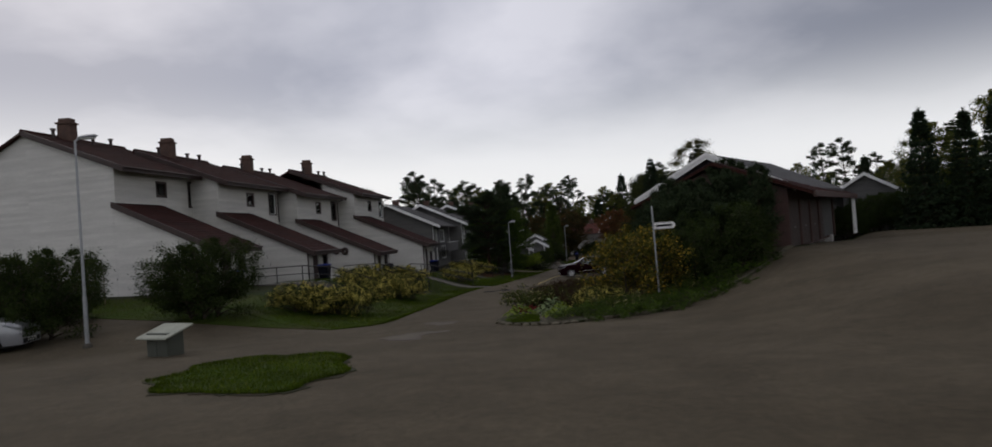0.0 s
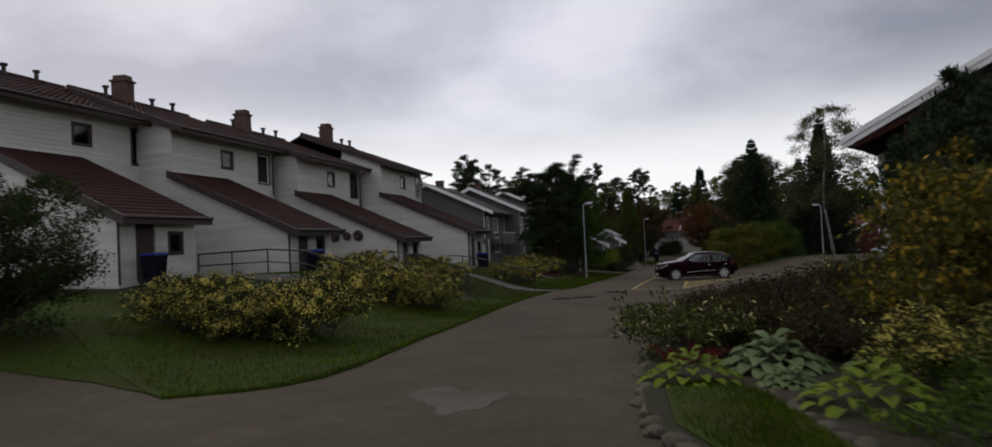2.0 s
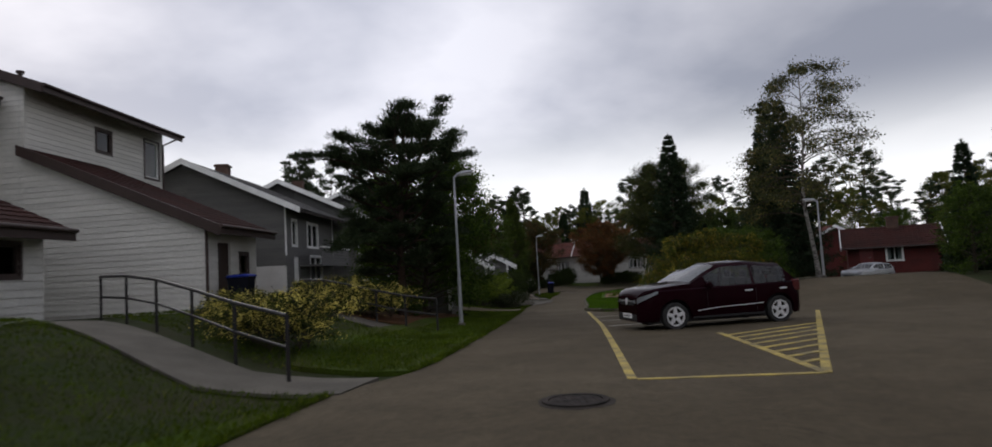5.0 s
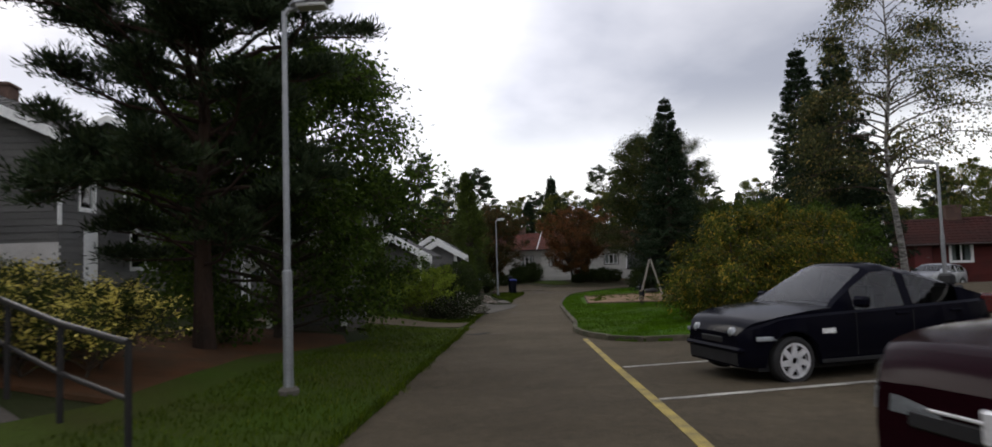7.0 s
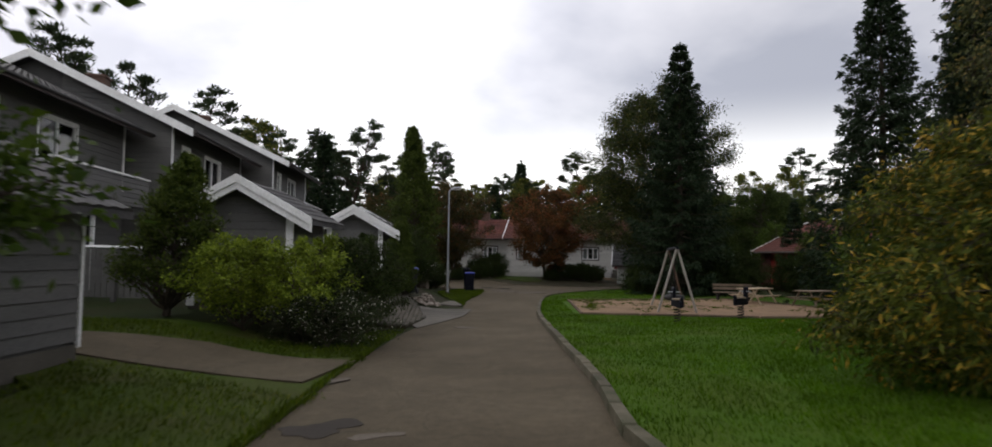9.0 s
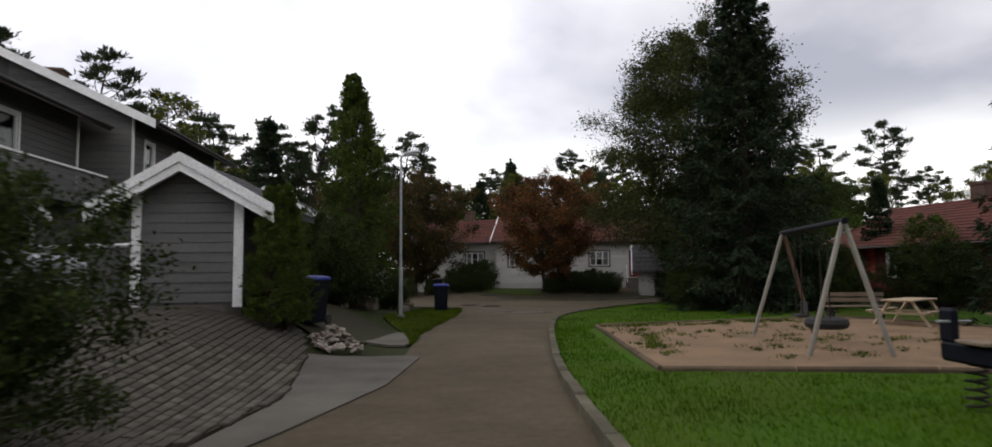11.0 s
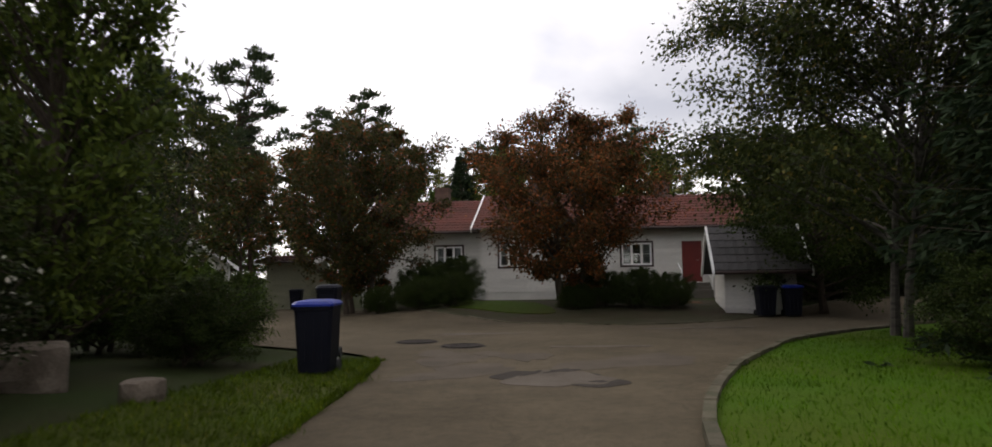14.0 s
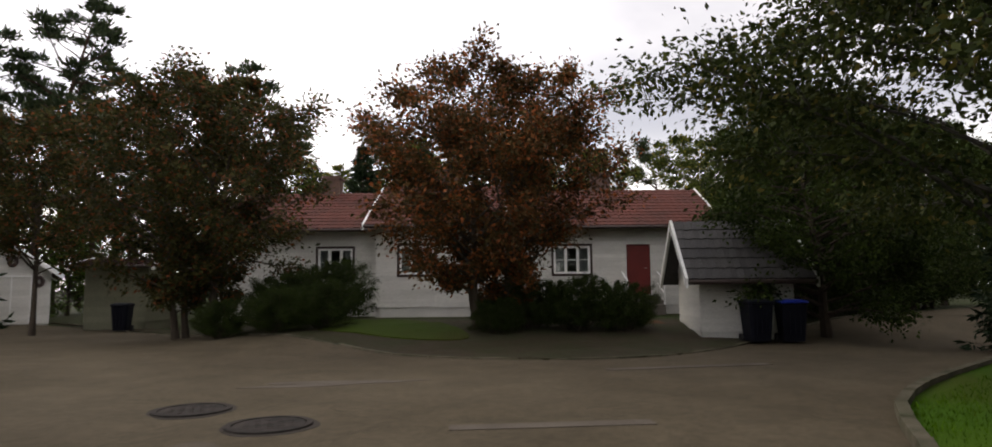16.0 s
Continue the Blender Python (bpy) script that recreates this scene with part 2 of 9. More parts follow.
PLASTER = material("white_plaster", (0.62, 0.6, 0.57), 0.85, (0.47, 0.45, 0.42), 0.9, 0.7, 0.4, 45.0)
GREY_BOARD = material("grey_board", (0.1, 0.098, 0.094), 0.7, (0.135, 0.13, 0.12), 1.2, 0.7, 0.3, 30.0, per_piece=0.09, stretch=(0.4, 0.4, 3))
GREY_WALL = material("grey_backing", (0.085, 0.083, 0.08), 0.8)
DARK_BOARD = material("slate_blue_board", (0.06, 0.063, 0.08), 0.7, (0.085, 0.085, 0.1), 1.2, 0.7, 0.3, 30.0, per_piece=0.09, stretch=(0.4, 0.4, 3))
OLIVE_BOARD = material("olive_board", (0.17, 0.17, 0.115), 0.75, (0.13, 0.13, 0.085), 1.3, 0.6, 0.25, 30.0, per_piece=0.06)
RED_BOARD = material("red_board", (0.085, 0.014, 0.011), 0.88, (0.055, 0.012, 0.01), 1.5, 0.7, 0.3, 30.0, per_piece=0.08)
BROWN_BOARD = material("brown_board", (0.07, 0.035, 0.028), 0.7, (0.05, 0.03, 0.025), 1.5, 0.7, 0.3, 30.0, per_piece=0.08)
BROWN_TRIM = material("dark_brown_trim", (0.035, 0.022, 0.018), 0.6, (0.05, 0.03, 0.025), 2.0, 0.7, 0.2, 30.0)
ROOF_BROWN = material("red_brown_roof", (0.042, 0.014, 0.011), 0.95, (0.026, 0.012, 0.01), 1.0, 0.9, 0.6, 25.0, per_piece=0.1, grime=0.12)
ROOF_RED = material("red_roof_tile", (0.105, 0.036, 0.027), 0.9, (0.07, 0.03, 0.024), 1.0, 0.9, 0.5, 25.0, per_piece=0.1, grime=0.1)
ROOF_GREY = material("charcoal_roof", (0.045, 0.043, 0.043), 0.8, (0.07, 0.066, 0.062), 1.0, 0.9, 0.6, 25.0, per_piece=0.1, grime=0.12)
BRICK = material("chimney_brick", (0.09, 0.06, 0.05), 0.9, (0.13, 0.08, 0.06), 3.0, 0.8, 0.6, 20.0)
INTERIOR = material("dim_room", (0.1, 0.095, 0.085), 0.9)
CURTAIN = material("pale_curtain", (0.6, 0.59, 0.56), 0.9, (0.45, 0.44, 0.42), 8.0, 0.8, stretch=(4, 4, 0.3))
GLASS = glass_material("window_glass")
CAR_GLASS = glass_material("car_glass", (0.5, 0.55, 0.55))
GALV = material("galvanised_steel", (0.34, 0.35, 0.36), 0.5, (0.26, 0.27, 0.27), 6.0, 0.7, 0.1, 60.0, metal=0.6)
BLACK_STEEL = material("black_rail", (0.02, 0.02, 0.02), 0.5, (0.035, 0.03, 0.028), 6.0, 0.7, 0.1, 60.0)
LAMP_GLASS = material("lamp_lens", (0.6, 0.6, 0.58), 0.3)
BIN_BLACK = material("black_bin_plastic", (0.005, 0.006, 0.011), 0.6, (0.009, 0.009, 0.014), 3.0, 0.6, 0.1, 80.0)
BIN_GREEN = material("dark_green_bin_plastic", (0.008, 0.011, 0.009), 0.55, (0.014, 0.018, 0.014), 3.0, 0.6, 0.1, 80.0)
BIN_BLUE = material("blue_lid_plastic", (0.008, 0.02, 0.2), 0.45, (0.012, 0.025, 0.16), 3.0, 0.6, 0.1, 80.0)
TYRE = material("tyre_rubber", (0.018, 0.018, 0.018), 0.85, (0.03, 0.029, 0.028), 8.0, 0.8, 0.3, 60.0)
ALLOY = material("alloy_wheel", (0.75, 0.75, 0.76), 0.4, (0.6, 0.6, 0.6), 8.0, 0.6, metal=0.3)
PAINT_PLUM = material("plum_car_paint", (0.012, 0.002, 0.0042), 0.14, (0.009, 0.0018, 0.0033), 1.0, 0.5, coat=0.08)
PAINT_BLACK = material("black_car_paint", (0.004, 0.004, 0.008), 0.13, (0.006, 0.006, 0.009), 1.0, 0.5, coat=0.05)
PAINT_SILVER = material("silver_car_paint", (0.4, 0.41, 0.43), 0.3, (0.35, 0.36, 0.38), 1.0, 0.5, coat=0.6, metal=0.5)
BLACK_PLASTIC = material("black_plastic", (0.02, 0.02, 0.021), 0.6, (0.03, 0.03, 0.03), 5.0, 0.6)
HEADLAMP = material("headlamp_lens", (0.34, 0.36, 0.37), 0.12, (0.24, 0.26, 0.27), 6.0, 0.6, coat=0.8)
TAIL_LAMP = material("tail_lamp_lens", (0.07, 0.004, 0.004), 0.25, coat=0.2)
LINE_YELLOW = material("worn_yellow_line", (0.45, 0.34, 0.08), 0.85, (0.14, 0.12, 0.07), 3.0, 0.9, 0.3, 60.0, grime=0.15)
LINE_WHITE = material("worn_white_line", (0.5, 0.48, 0.42), 0.85, (0.15, 0.14, 0.12), 3.0, 0.9, 0.3, 60.0, grime=0.15)
IRON = material("cast_iron", (0.016, 0.0145, 0.013), 0.9, (0.05, 0.04, 0.035), 5.0, 0.8, 0.4, 60.0)
WOOD = material("weathered_wood", (0.2, 0.15, 0.1), 0.85, (0.12, 0.095, 0.07), 3.0, 0.8, 0.5, 40.0, stretch=(1, 1, 0.3), per_piece=0.1)
SWING_GREY = material("weathered_pole", (0.3, 0.28, 0.24), 0.7, (0.2, 0.18, 0.15), 3.0, 0.8, 0.3, 40.0, stretch=(1, 1, 0.3))
SWING_BROWN = material("brown_pole", (0.12, 0.07, 0.045), 0.75, (0.08, 0.05, 0.035), 3.0, 0.8, 0.3, 40.0)
PALE_WOOD = material("pale_timber", (0.42, 0.33, 0.22), 0.8, (0.3, 0.23, 0.15), 3.0, 0.8, 0.4, 40.0, per_piece=0.1)
ROCK_DULL = material("brown_field_stone", (0.15, 0.125, 0.1), 0.9, (0.08, 0.065, 0.05), 3.0, 0.9, 0.6, 30.0)
ROCK = material("pale_field_stone", (0.3, 0.265, 0.225), 0.9, (0.15, 0.12, 0.095), 3.0, 0.9, 0.6, 30.0, per_piece=0.25)
DULL_BIRCH_BARK = material("dull_birch_bark", (0.075, 0.068, 0.058), 0.9, (0.03, 0.028, 0.024), 4.0, 1.0, 0.5, 25.0, stretch=(1, 1, 3.0))
GARAGE_RED = material("bright_red_paint", (0.3, 0.03, 0.02), 0.5, (0.24, 0.026, 0.02), 2.0, 0.6)
DOOR_RED = material("red_door_paint", (0.14, 0.018, 0.015), 0.5, (0.1, 0.016, 0.014), 2.0, 0.6)
BARK = material("grey_brown_bark", (0.07, 0.055, 0.042), 0.95, (0.04, 0.033, 0.026), 5.0, 0.8, 0.9, 25.0, stretch=(1, 1, 0.35))
PINE_BARK = material("orange_pine_bark", (0.05, 0.031, 0.022), 0.95, (0.026, 0.02, 0.016), 4.0, 0.8, 0.9, 25.0, stretch=(1, 1, 0.4))
BIRCH_BARK = material("white_birch_bark", (0.3, 0.285, 0.26), 0.9, (0.035, 0.032, 0.028), 4.0, 1.0, 0.5, 25.0, stretch=(1, 1, 3.0))
for paint_coat in (PAINT_BLACK, PAINT_PLUM):
    paint_coat.node_tree.nodes["Principled BSDF"].inputs["Coat Weight"].default_value = 0.0
for plain in (BIN_BLACK, BIN_BLUE, BIN_GREEN, PAINT_BLACK, PAINT_PLUM, BLACK_STEEL, BLACK_PLASTIC):
    plain.node_tree.nodes["Principled BSDF"].inputs["Specular IOR Level"].default_value = 0.04 if "paint" in plain.name else 0.1 if "bin" in plain.name else 0.2
for matt in (ASPHALT, LAWN, LAWN_LUSH, GRASS_SOIL, GRAVEL_PATH, DIRT_DRIVE, MULCH):
    matt.node_tree.nodes["Principled BSDF"].inputs["Specular IOR Level"].default_value = 0.12
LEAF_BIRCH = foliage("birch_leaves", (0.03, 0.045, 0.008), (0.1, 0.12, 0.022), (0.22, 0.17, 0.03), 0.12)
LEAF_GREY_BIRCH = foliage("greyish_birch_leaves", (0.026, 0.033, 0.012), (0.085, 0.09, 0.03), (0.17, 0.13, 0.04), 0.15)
# birch leaf colours darkened, so the crown's shade is in the colour
LEAF_SHADY_BIRCH = foliage("shaded_birch_leaves", (0.016, 0.026, 0.007), (0.058, 0.07, 0.018), (0.12, 0.1, 0.025), 0.08)
LEAF_GREEN = foliage("green_leaves", (0.022, 0.045, 0.007), (0.075, 0.115, 0.015))
LEAF_DEEP = foliage("deep_green_leaves", (0.016, 0.028, 0.006), (0.048, 0.07, 0.013))
LEAF_BRIGHT = foliage("yellow_green_leaves", (0.08, 0.12, 0.012), (0.23, 0.29, 0.03))
LEAF_DARK = foliage("dark_evergreen_leaves", (0.013, 0.024, 0.006), (0.043, 0.06, 0.013))
LEAF_AUTUMN = foliage("autumn_shrub_leaves", (0.022, 0.036, 0.006), (0.115, 0.128, 0.018), (0.33, 0.22, 0.03), 0.14, bunch=1.8)
LEAF_WHITE_FLOWER = foliage("white_flowering_leaves", (0.012, 0.02, 0.007), (0.035, 0.045, 0.014), (0.55, 0.53, 0.44), 0.07)
LEAF_MIXED = foliage("mixed_perennial_leaves", (0.024, 0.036, 0.008), (0.09, 0.105, 0.02), (0.4, 0.36, 0.16), 0.1)
LEAF_GOLD = foliage("gold_leaves", (0.03, 0.036, 0.008), (0.12, 0.108, 0.016), (0.32, 0.21, 0.026), 0.18)
LEAF_RED = foliage("rusty_red_leaves", (0.03, 0.03, 0.01), (0.12, 0.06, 0.022), (0.23, 0.075, 0.025), 0.25)
LEAF_DEEPRED = foliage("dusky_rowan_leaves", (0.022, 0.03, 0.009), (0.07, 0.06, 0.02), (0.16, 0.055, 0.02), 0.15)
LEAF_PURPLE = foliage("purple_barberry_leaves", (0.024, 0.013, 0.01), (0.055, 0.028, 0.019), (0.07, 0.065, 0.016), 0.25)
LEAF_HOSTA = foliage("hosta_leaves", (0.05, 0.08, 0.03), (0.2, 0.25, 0.11), (0.5, 0.52, 0.32), 0.35)
LEAF_POTENTILLA = foliage("cinquefoil_leaves", (0.02, 0.032, 0.008), (0.062, 0.072, 0.012), (0.74, 0.62, 0.15), 0.24, bunch=3.4)
NEEDLE_SPRUCE = foliage("spruce_needles", (0.01, 0.02, 0.01), (0.032, 0.05, 0.022), through_light=0.1)
NEEDLE_PINE = foliage("pine_needles", (0.014, 0.026, 0.012), (0.045, 0.06, 0.026), through_light=0.1)
NEEDLE_TUJA = foliage("arborvitae_scales", (0.026, 0.044, 0.009), (0.088, 0.115, 0.02), through_light=0.15)
GRASS_BLADE = foliage("grass_blades", (0.028, 0.05, 0.003), (0.08, 0.12, 0.006), (0.15, 0.16, 0.02), 0.06)
GRASS_LUSH = foliage("lush_grass_blades", (0.034, 0.082, 0.002), (0.078, 0.16, 0.004), (0.1, 0.14, 0.012), 0.04)
FLOWER_RED = foliage("red_flowers", (0.12, 0.012, 0.014), (0.24, 0.03, 0.035))

# ---- building tools ----
def mesh_from(name, bm, mat, smooth=False):
    me = bpy.data.meshes.new(name)
    bmesh.ops.recalc_face_normals(bm, faces=bm.faces)
    if smooth:
        for e in bm.edges:
            e.smooth = len(e.link_faces) != 2 or e.calc_face_angle(0.0) < 0.5
    bm.to_mesh(me)
    bm.free()
    for m in (mat if isinstance(mat, (list, tuple)) else [mat]):
        me.materials.append(m)
    if smooth:
        me.polygons.foreach_set("use_smooth", [True] * len(me.polygons))
    return me


def part(name, bm, mat, parent=None, label="", smooth=False):
    """A bmesh as ONE mesh object under its thing or part."""
    ob = new(name, mesh_from(name, bm, mat, smooth))
    ob.parent = parent
    if label:
        ob["label"] = label
    return ob


def shared(name, me, parent, m=None):
    """One more object on a mesh that exists already."""
    ob = new(name, me)
    ob.parent = parent
    if m is not None:
        ob.matrix_basis = m
    return ob


def thing(name, label, category, group="", kind="", m=None):
    ob = tagged(new(name), label, category, group, kind)
    ob.empty_display_size = 0.2
    if m is not None:
        ob.matrix_basis = m
    return ob


def box(bm, x0, y0, z0, x1, y1, z1, bevel=0.0):
    made = bmesh.ops.create_cube(bm, size=1.0)
    vs = made["verts"]
    bmesh.ops.scale(bm, vec=(x1 - x0, y1 - y0, z1 - z0), verts=vs)
    bmesh.ops.translate(bm, vec=((x0 + x1) / 2, (y0 + y1) / 2, (z0 + z1) / 2), verts=vs)
    if bevel:
        es = list({e for v in vs for e in v.link_edges})
        bmesh.ops.bevel(bm, geom=es, offset=bevel, segments=1, affect="EDGES")
    return bm


def boxes(*rows, bevel=0.0):
    bm = bmesh.new()
    for r in rows:
        box(bm, *r, bevel=bevel)
    return bm


def tube(bm, points, radii, sides=8, cap=True):
    """A round bar along points, with a radius at each."""
    points = [Vector(p) for p in points]
    if not isinstance(radii, (list, tuple)):
        radii = [radii] * len(points)
    rings, side = [], None
    for i, p in enumerate(points):
        way = (points[min(i + 1, len(points) - 1)] - points[max(i - 1, 0)]).normalized()
        if side is None:
            side = way.cross(Vector((0, 0, 1)) if abs(way.z) < 0.9 else Vector((1, 0, 0))).normalized()
        side = (side - way * side.dot(way)).normalized()
        other = way.cross(side)
        rings.append([bm.verts.new(p + radii[i] * (math.cos(a) * side + math.sin(a) * other))
                      for a in (2 * math.pi * k / sides for k in range(sides))])
    for r0, r1 in zip(rings, rings[1:]):
        for k in range(sides):
            bm.faces.new((r0[k], r0[(k + 1) % sides], r1[(k + 1) % sides], r1[k]))
    if cap:
        bm.faces.new(rings[0][::-1])
        bm.faces.new(rings[-1])
    return bm


def prism(bm, poly, to3d, depth0, depth1):
    """A flat polygon (u, v) drawn out from depth0 to depth1; to3d(u, v, d) gives the place."""
    a = [bm.verts.new(to3d(u, v, depth0)) for u, v in poly]
    b = [bm.verts.new(to3d(u, v, depth1)) for u, v in poly]
    n = len(poly)
    bm.faces.new(a)
    bm.faces.new(b[::-1])
    for k in range(n):
        bm.faces.new((a[k], b[k], b[(k + 1) % n], a[(k + 1) % n]))
    return bm


def clip(poly, axis, value, keep_above):
    """The part of a convex polygon on one side of u = value or v = value."""
    out = []
    for k in range(len(poly)):
        p, q = poly[k - 1], poly[k]
        ip, iq = ((c[axis] >= value) == keep_above or c[axis] == value for c in (p, q))
        if ip != iq:
            s = (value - p[axis]) / (q[axis] - p[axis])
            out.append((p[0] + s * (q[0] - p[0]), p[1] + s * (q[1] - p[1])))
        if iq:
            out.append(q)
    if len(out) < 3:
        return []
    area = sum(out[k - 1][0] * out[k][1] - out[k][0] * out[k - 1][1] for k in range(len(out)))
    return out if abs(area) > 1e-3 else []


def without(polys, hole):
    """Convex polygons less a rectangle (u0, v0, u1, v1)."""
    u0, v0, u1, v1 = hole
    out = []
    for p in polys:
        left, rest = clip(p, 0, u0, False), clip(p, 0, u0, True)
        right, mid = (clip(rest, 0, u1, True), clip(rest, 0, u1, False)) if rest else ([], [])
        low, high = (clip(mid, 1, v0, False), clip(mid, 1, v1, True)) if mid else ([], [])
        out += [q for q in (left, right, low, high) if q]
    return out


class Wall:
    """An upright wall: a point at its foot, the way along it, and the way out of it (all in the thing's own space)."""

    def __init__(self, foot, along, out):
        self.foot, self.along, self.out = Vector(foot), Vector(along).normalized(), Vector(out).normalized()

    def at(self, u, v, d):
        return self.foot + u * self.along + d * self.out + Vector((0, 0, v))

    def body(self, name, polys, holes, thick, mat, parent, outset=0.0):
        for h in holes:
            polys = without(polys, h)
        bm = bmesh.new()
        for p in polys:
            prism(bm, p, self.at, outset - thick, outset)
        bmesh.ops.remove_doubles(bm, verts=bm.verts, dist=1e-4)
        return part(name, bm, mat, parent)

    def boards(self, polys, holes, height, mat, parent, name="board", thick=0.022, start=0.0):
        """Horizontal weatherboards, each an object, lower edge proud."""
        low, high = min(v for p in polys for _, v in p), max(v for p in polys for _, v in p)
        v = low + start
        while v < high:
            strip = []
            for p in polys:
                q = clip(p, 1, v + 0.004, True)
                q = clip(q, 1, v + height - 0.004, False) if q else []
                if q:
                    strip.append(q)
            for h in holes:
                strip = without(strip, h)
            for q in strip:
                def lean(u, w, d, v=v):
                    return self.at(u, w, 0.004 + (d * (1.25 - 0.85 * (w - v) / height) if d > 0 else 0))
                part(name, prism(bmesh.new(), q, lean, 0.0, thick), mat, parent)
            v += height

    def window(self, parent, u0, v0, u1, v1, trim, sash, mullions=1, curtain=True, bars=0, proud=0.05, kind="window", depth=0.14, s=0.05):
        """A casing with panes; the opening behind it goes through the wall to a dim room."""
        w = 0.09
        bm = bmesh.new()
        for a in ((u0 - w, v0 - w, u1 + w, v0), (u0 - w, v1, u1 + w, v1 + w), (u0 - w, v0, u0, v1), (u1, v0, u1 + w, v1)):
            prism(bm, [(a[0], a[1]), (a[2], a[1]), (a[2], a[3]), (a[0], a[3])], self.at, -0.02, proud)
        win = part(kind, bm, trim, parent)
        bm = bmesh.new()
        strips = [(u0, v0, u1, v0 + s), (u0, v1 - s, u1, v1), (u0, v0 + s, u0 + s, v1 - s), (u1 - s, v0 + s, u1, v1 - s)]
        for k in range(1, mullions):
            c = u0 + (u1 - u0) * k / mullions
            strips.append((c - s * 0.7, v0 + s, c + s * 0.7, v1 - s))
        for k in range(1, bars + 1):
            c = v0 + (v1 - v0) * k / (bars + 1)
            strips.append((u0 + s, c - 0.012, u1 - s, c + 0.012))
        for a in strips:
            prism(bm, [(a[0], a[1]), (a[2], a[1]), (a[2], a[3]), (a[0], a[3])], self.at, -0.07, 0.015)
        part("window_frame", bm, sash, win)
        for k in range(mullions):
            c0, c1 = (u0 + (u1 - u0) * j / mullions for j in (k, k + 1))
            bm = bmesh.new()
            prism(bm, [(c0 + 0.02, v0 + 0.02), (c1 - 0.02, v0 + 0.02), (c1 - 0.02, v1 - 0.02), (c0 + 0.02, v1 - 0.02)], self.at, -0.045, -0.035)
            pane = part("pane", bm, GLASS, win)
            pane.visible_shadow = False
        bm = bmesh.new()
        prism(bm, [(u0 - 0.3, v0 - 0.3), (u1 + 0.3, v0 - 0.3), (u1 + 0.3, v1 + 0.3), (u0 - 0.3, v1 + 0.3)], self.at, -1.3, -1.25)
        part("room_back", bm, INTERIOR, win)
        if curtain:
            for a, b in ((u0, u0 + 0.28 * (u1 - u0)), (u1 - 0.28 * (u1 - u0), u1)):
                bm = bmesh.new()
                n = 10
                row = [(a + (b - a) * k / n, 0.02 * math.sin(k * 2.2)) for k in range(n + 1)]
                lo = [bm.verts.new(self.at(u, v0, -depth - 0.08 + d)) for u, d in row]
                hi = [bm.verts.new(self.at(u, v1, -depth - 0.08 + d)) for u, d in row]
                for k in range(n):
                    bm.faces.new((lo[k], lo[k + 1], hi[k + 1], hi[k]))
                part("curtain", bm, CURTAIN, win, "pale curtain behind the glass")
        return win


def slab_roof(name, corners, thick, mat, parent, label=""):
    """A roof plane from four corners (low left, low right, high right, high left) with its thickness downwards."""
    a, b, c, d = (Vector(p) for p in corners)
    bm = bmesh.new()
    top = [bm.verts.new(p) for p in (a, b, c, d)]
    bot = [bm.verts.new(p - Vector((0, 0, thick))) for p in (a, b, c, d)]
    bm.faces.new(top)
    bm.faces.new(bot[::-1])
    for k in range(4):
        bm.faces.new((top[k], bot[k], bot[(k + 1) % 4], top[(k + 1) % 4]))
    return part(name, bm, mat, parent, label)


def tile_rows(corners, count, mat, parent, name="roof_course", wave=0.24, lift=0.035):
    """Courses of pantiles laid up a roof plane, each course an object with a rolled profile."""
    a, b, c, d = (Vector(p) for p in corners)
    up = (b - a).cross(d - a).normalized()
    if up.z < 0:
        up = -up
    length = (b - a).length
    n = max(2, int(length / wave) * 2)
    for k in range(count):
        s0, s1 = k / count, min(1.0, (k + 1.12) / count)
        bm = bmesh.new()
        rows = []
        for s, h in ((s0, lift), (s1, 0.008)):
            p, q = a.lerp(d, s), b.lerp(c, s)
            rows.append([bm.verts.new(p.lerp(q, j / n) + up * (h + 0.022 * (j % 2))) for j in range(n + 1)])
        p, q = a.lerp(d, s0), b.lerp(c, s0)
        rows.insert(0, [bm.verts.new(p.lerp(q, j / n) + up * 0.002) for j in range(n + 1)])
        for r0, r1 in zip(rows, rows[1:]):
            for j in range(n):
                bm.faces.new((r0[j], r0[j + 1], r1[j + 1], r1[j]))
        part(name, bm, mat, parent)


# ---- the lie of the land ----
ROAD_Y = (-40, 0.0, 7.3, 14.7, 22.1, 29.7, 33.3, 49.5, 55.5, 61.4, 75.6, 83.9, 95.0, 110.0, 400.0)
ROAD_Z = (1.2, 0.0, -0.58, -1.13, -1.60, -2.06, -2.19, -2.49, -2.71, -2.96, -3.40, -3.57, -3.70, -3.82, -5.5)
EDGE_Y = (-40, 8, 22, 30, 39, 47, 55, 61, 67, 77, 84, 97, 110)
EDGE_X = (-6, -6, -5.5, -4.2, -2.8, -0.2, 1.8, 3.1, 4.3, 6.5, 9.0, 12.4, 13)
# ground of the white terrace above the road beside it
BANK_Y = (20, 30, 37, 43, 51, 59, 64, 70, 78, 85, 92, 97, 104)
BANK_H = (0.1, 1.1, 1.6, 1.4, 1.0, 1.1, 0.7, 0.25, 0.6, 0.9, 0.75, 0.35, 0.0)


def smooth(a, b, x):
    t = np.clip((np.asarray(x, float) - a) / (b - a), 0, 1)
    return t * t * (3 - 2 * t)


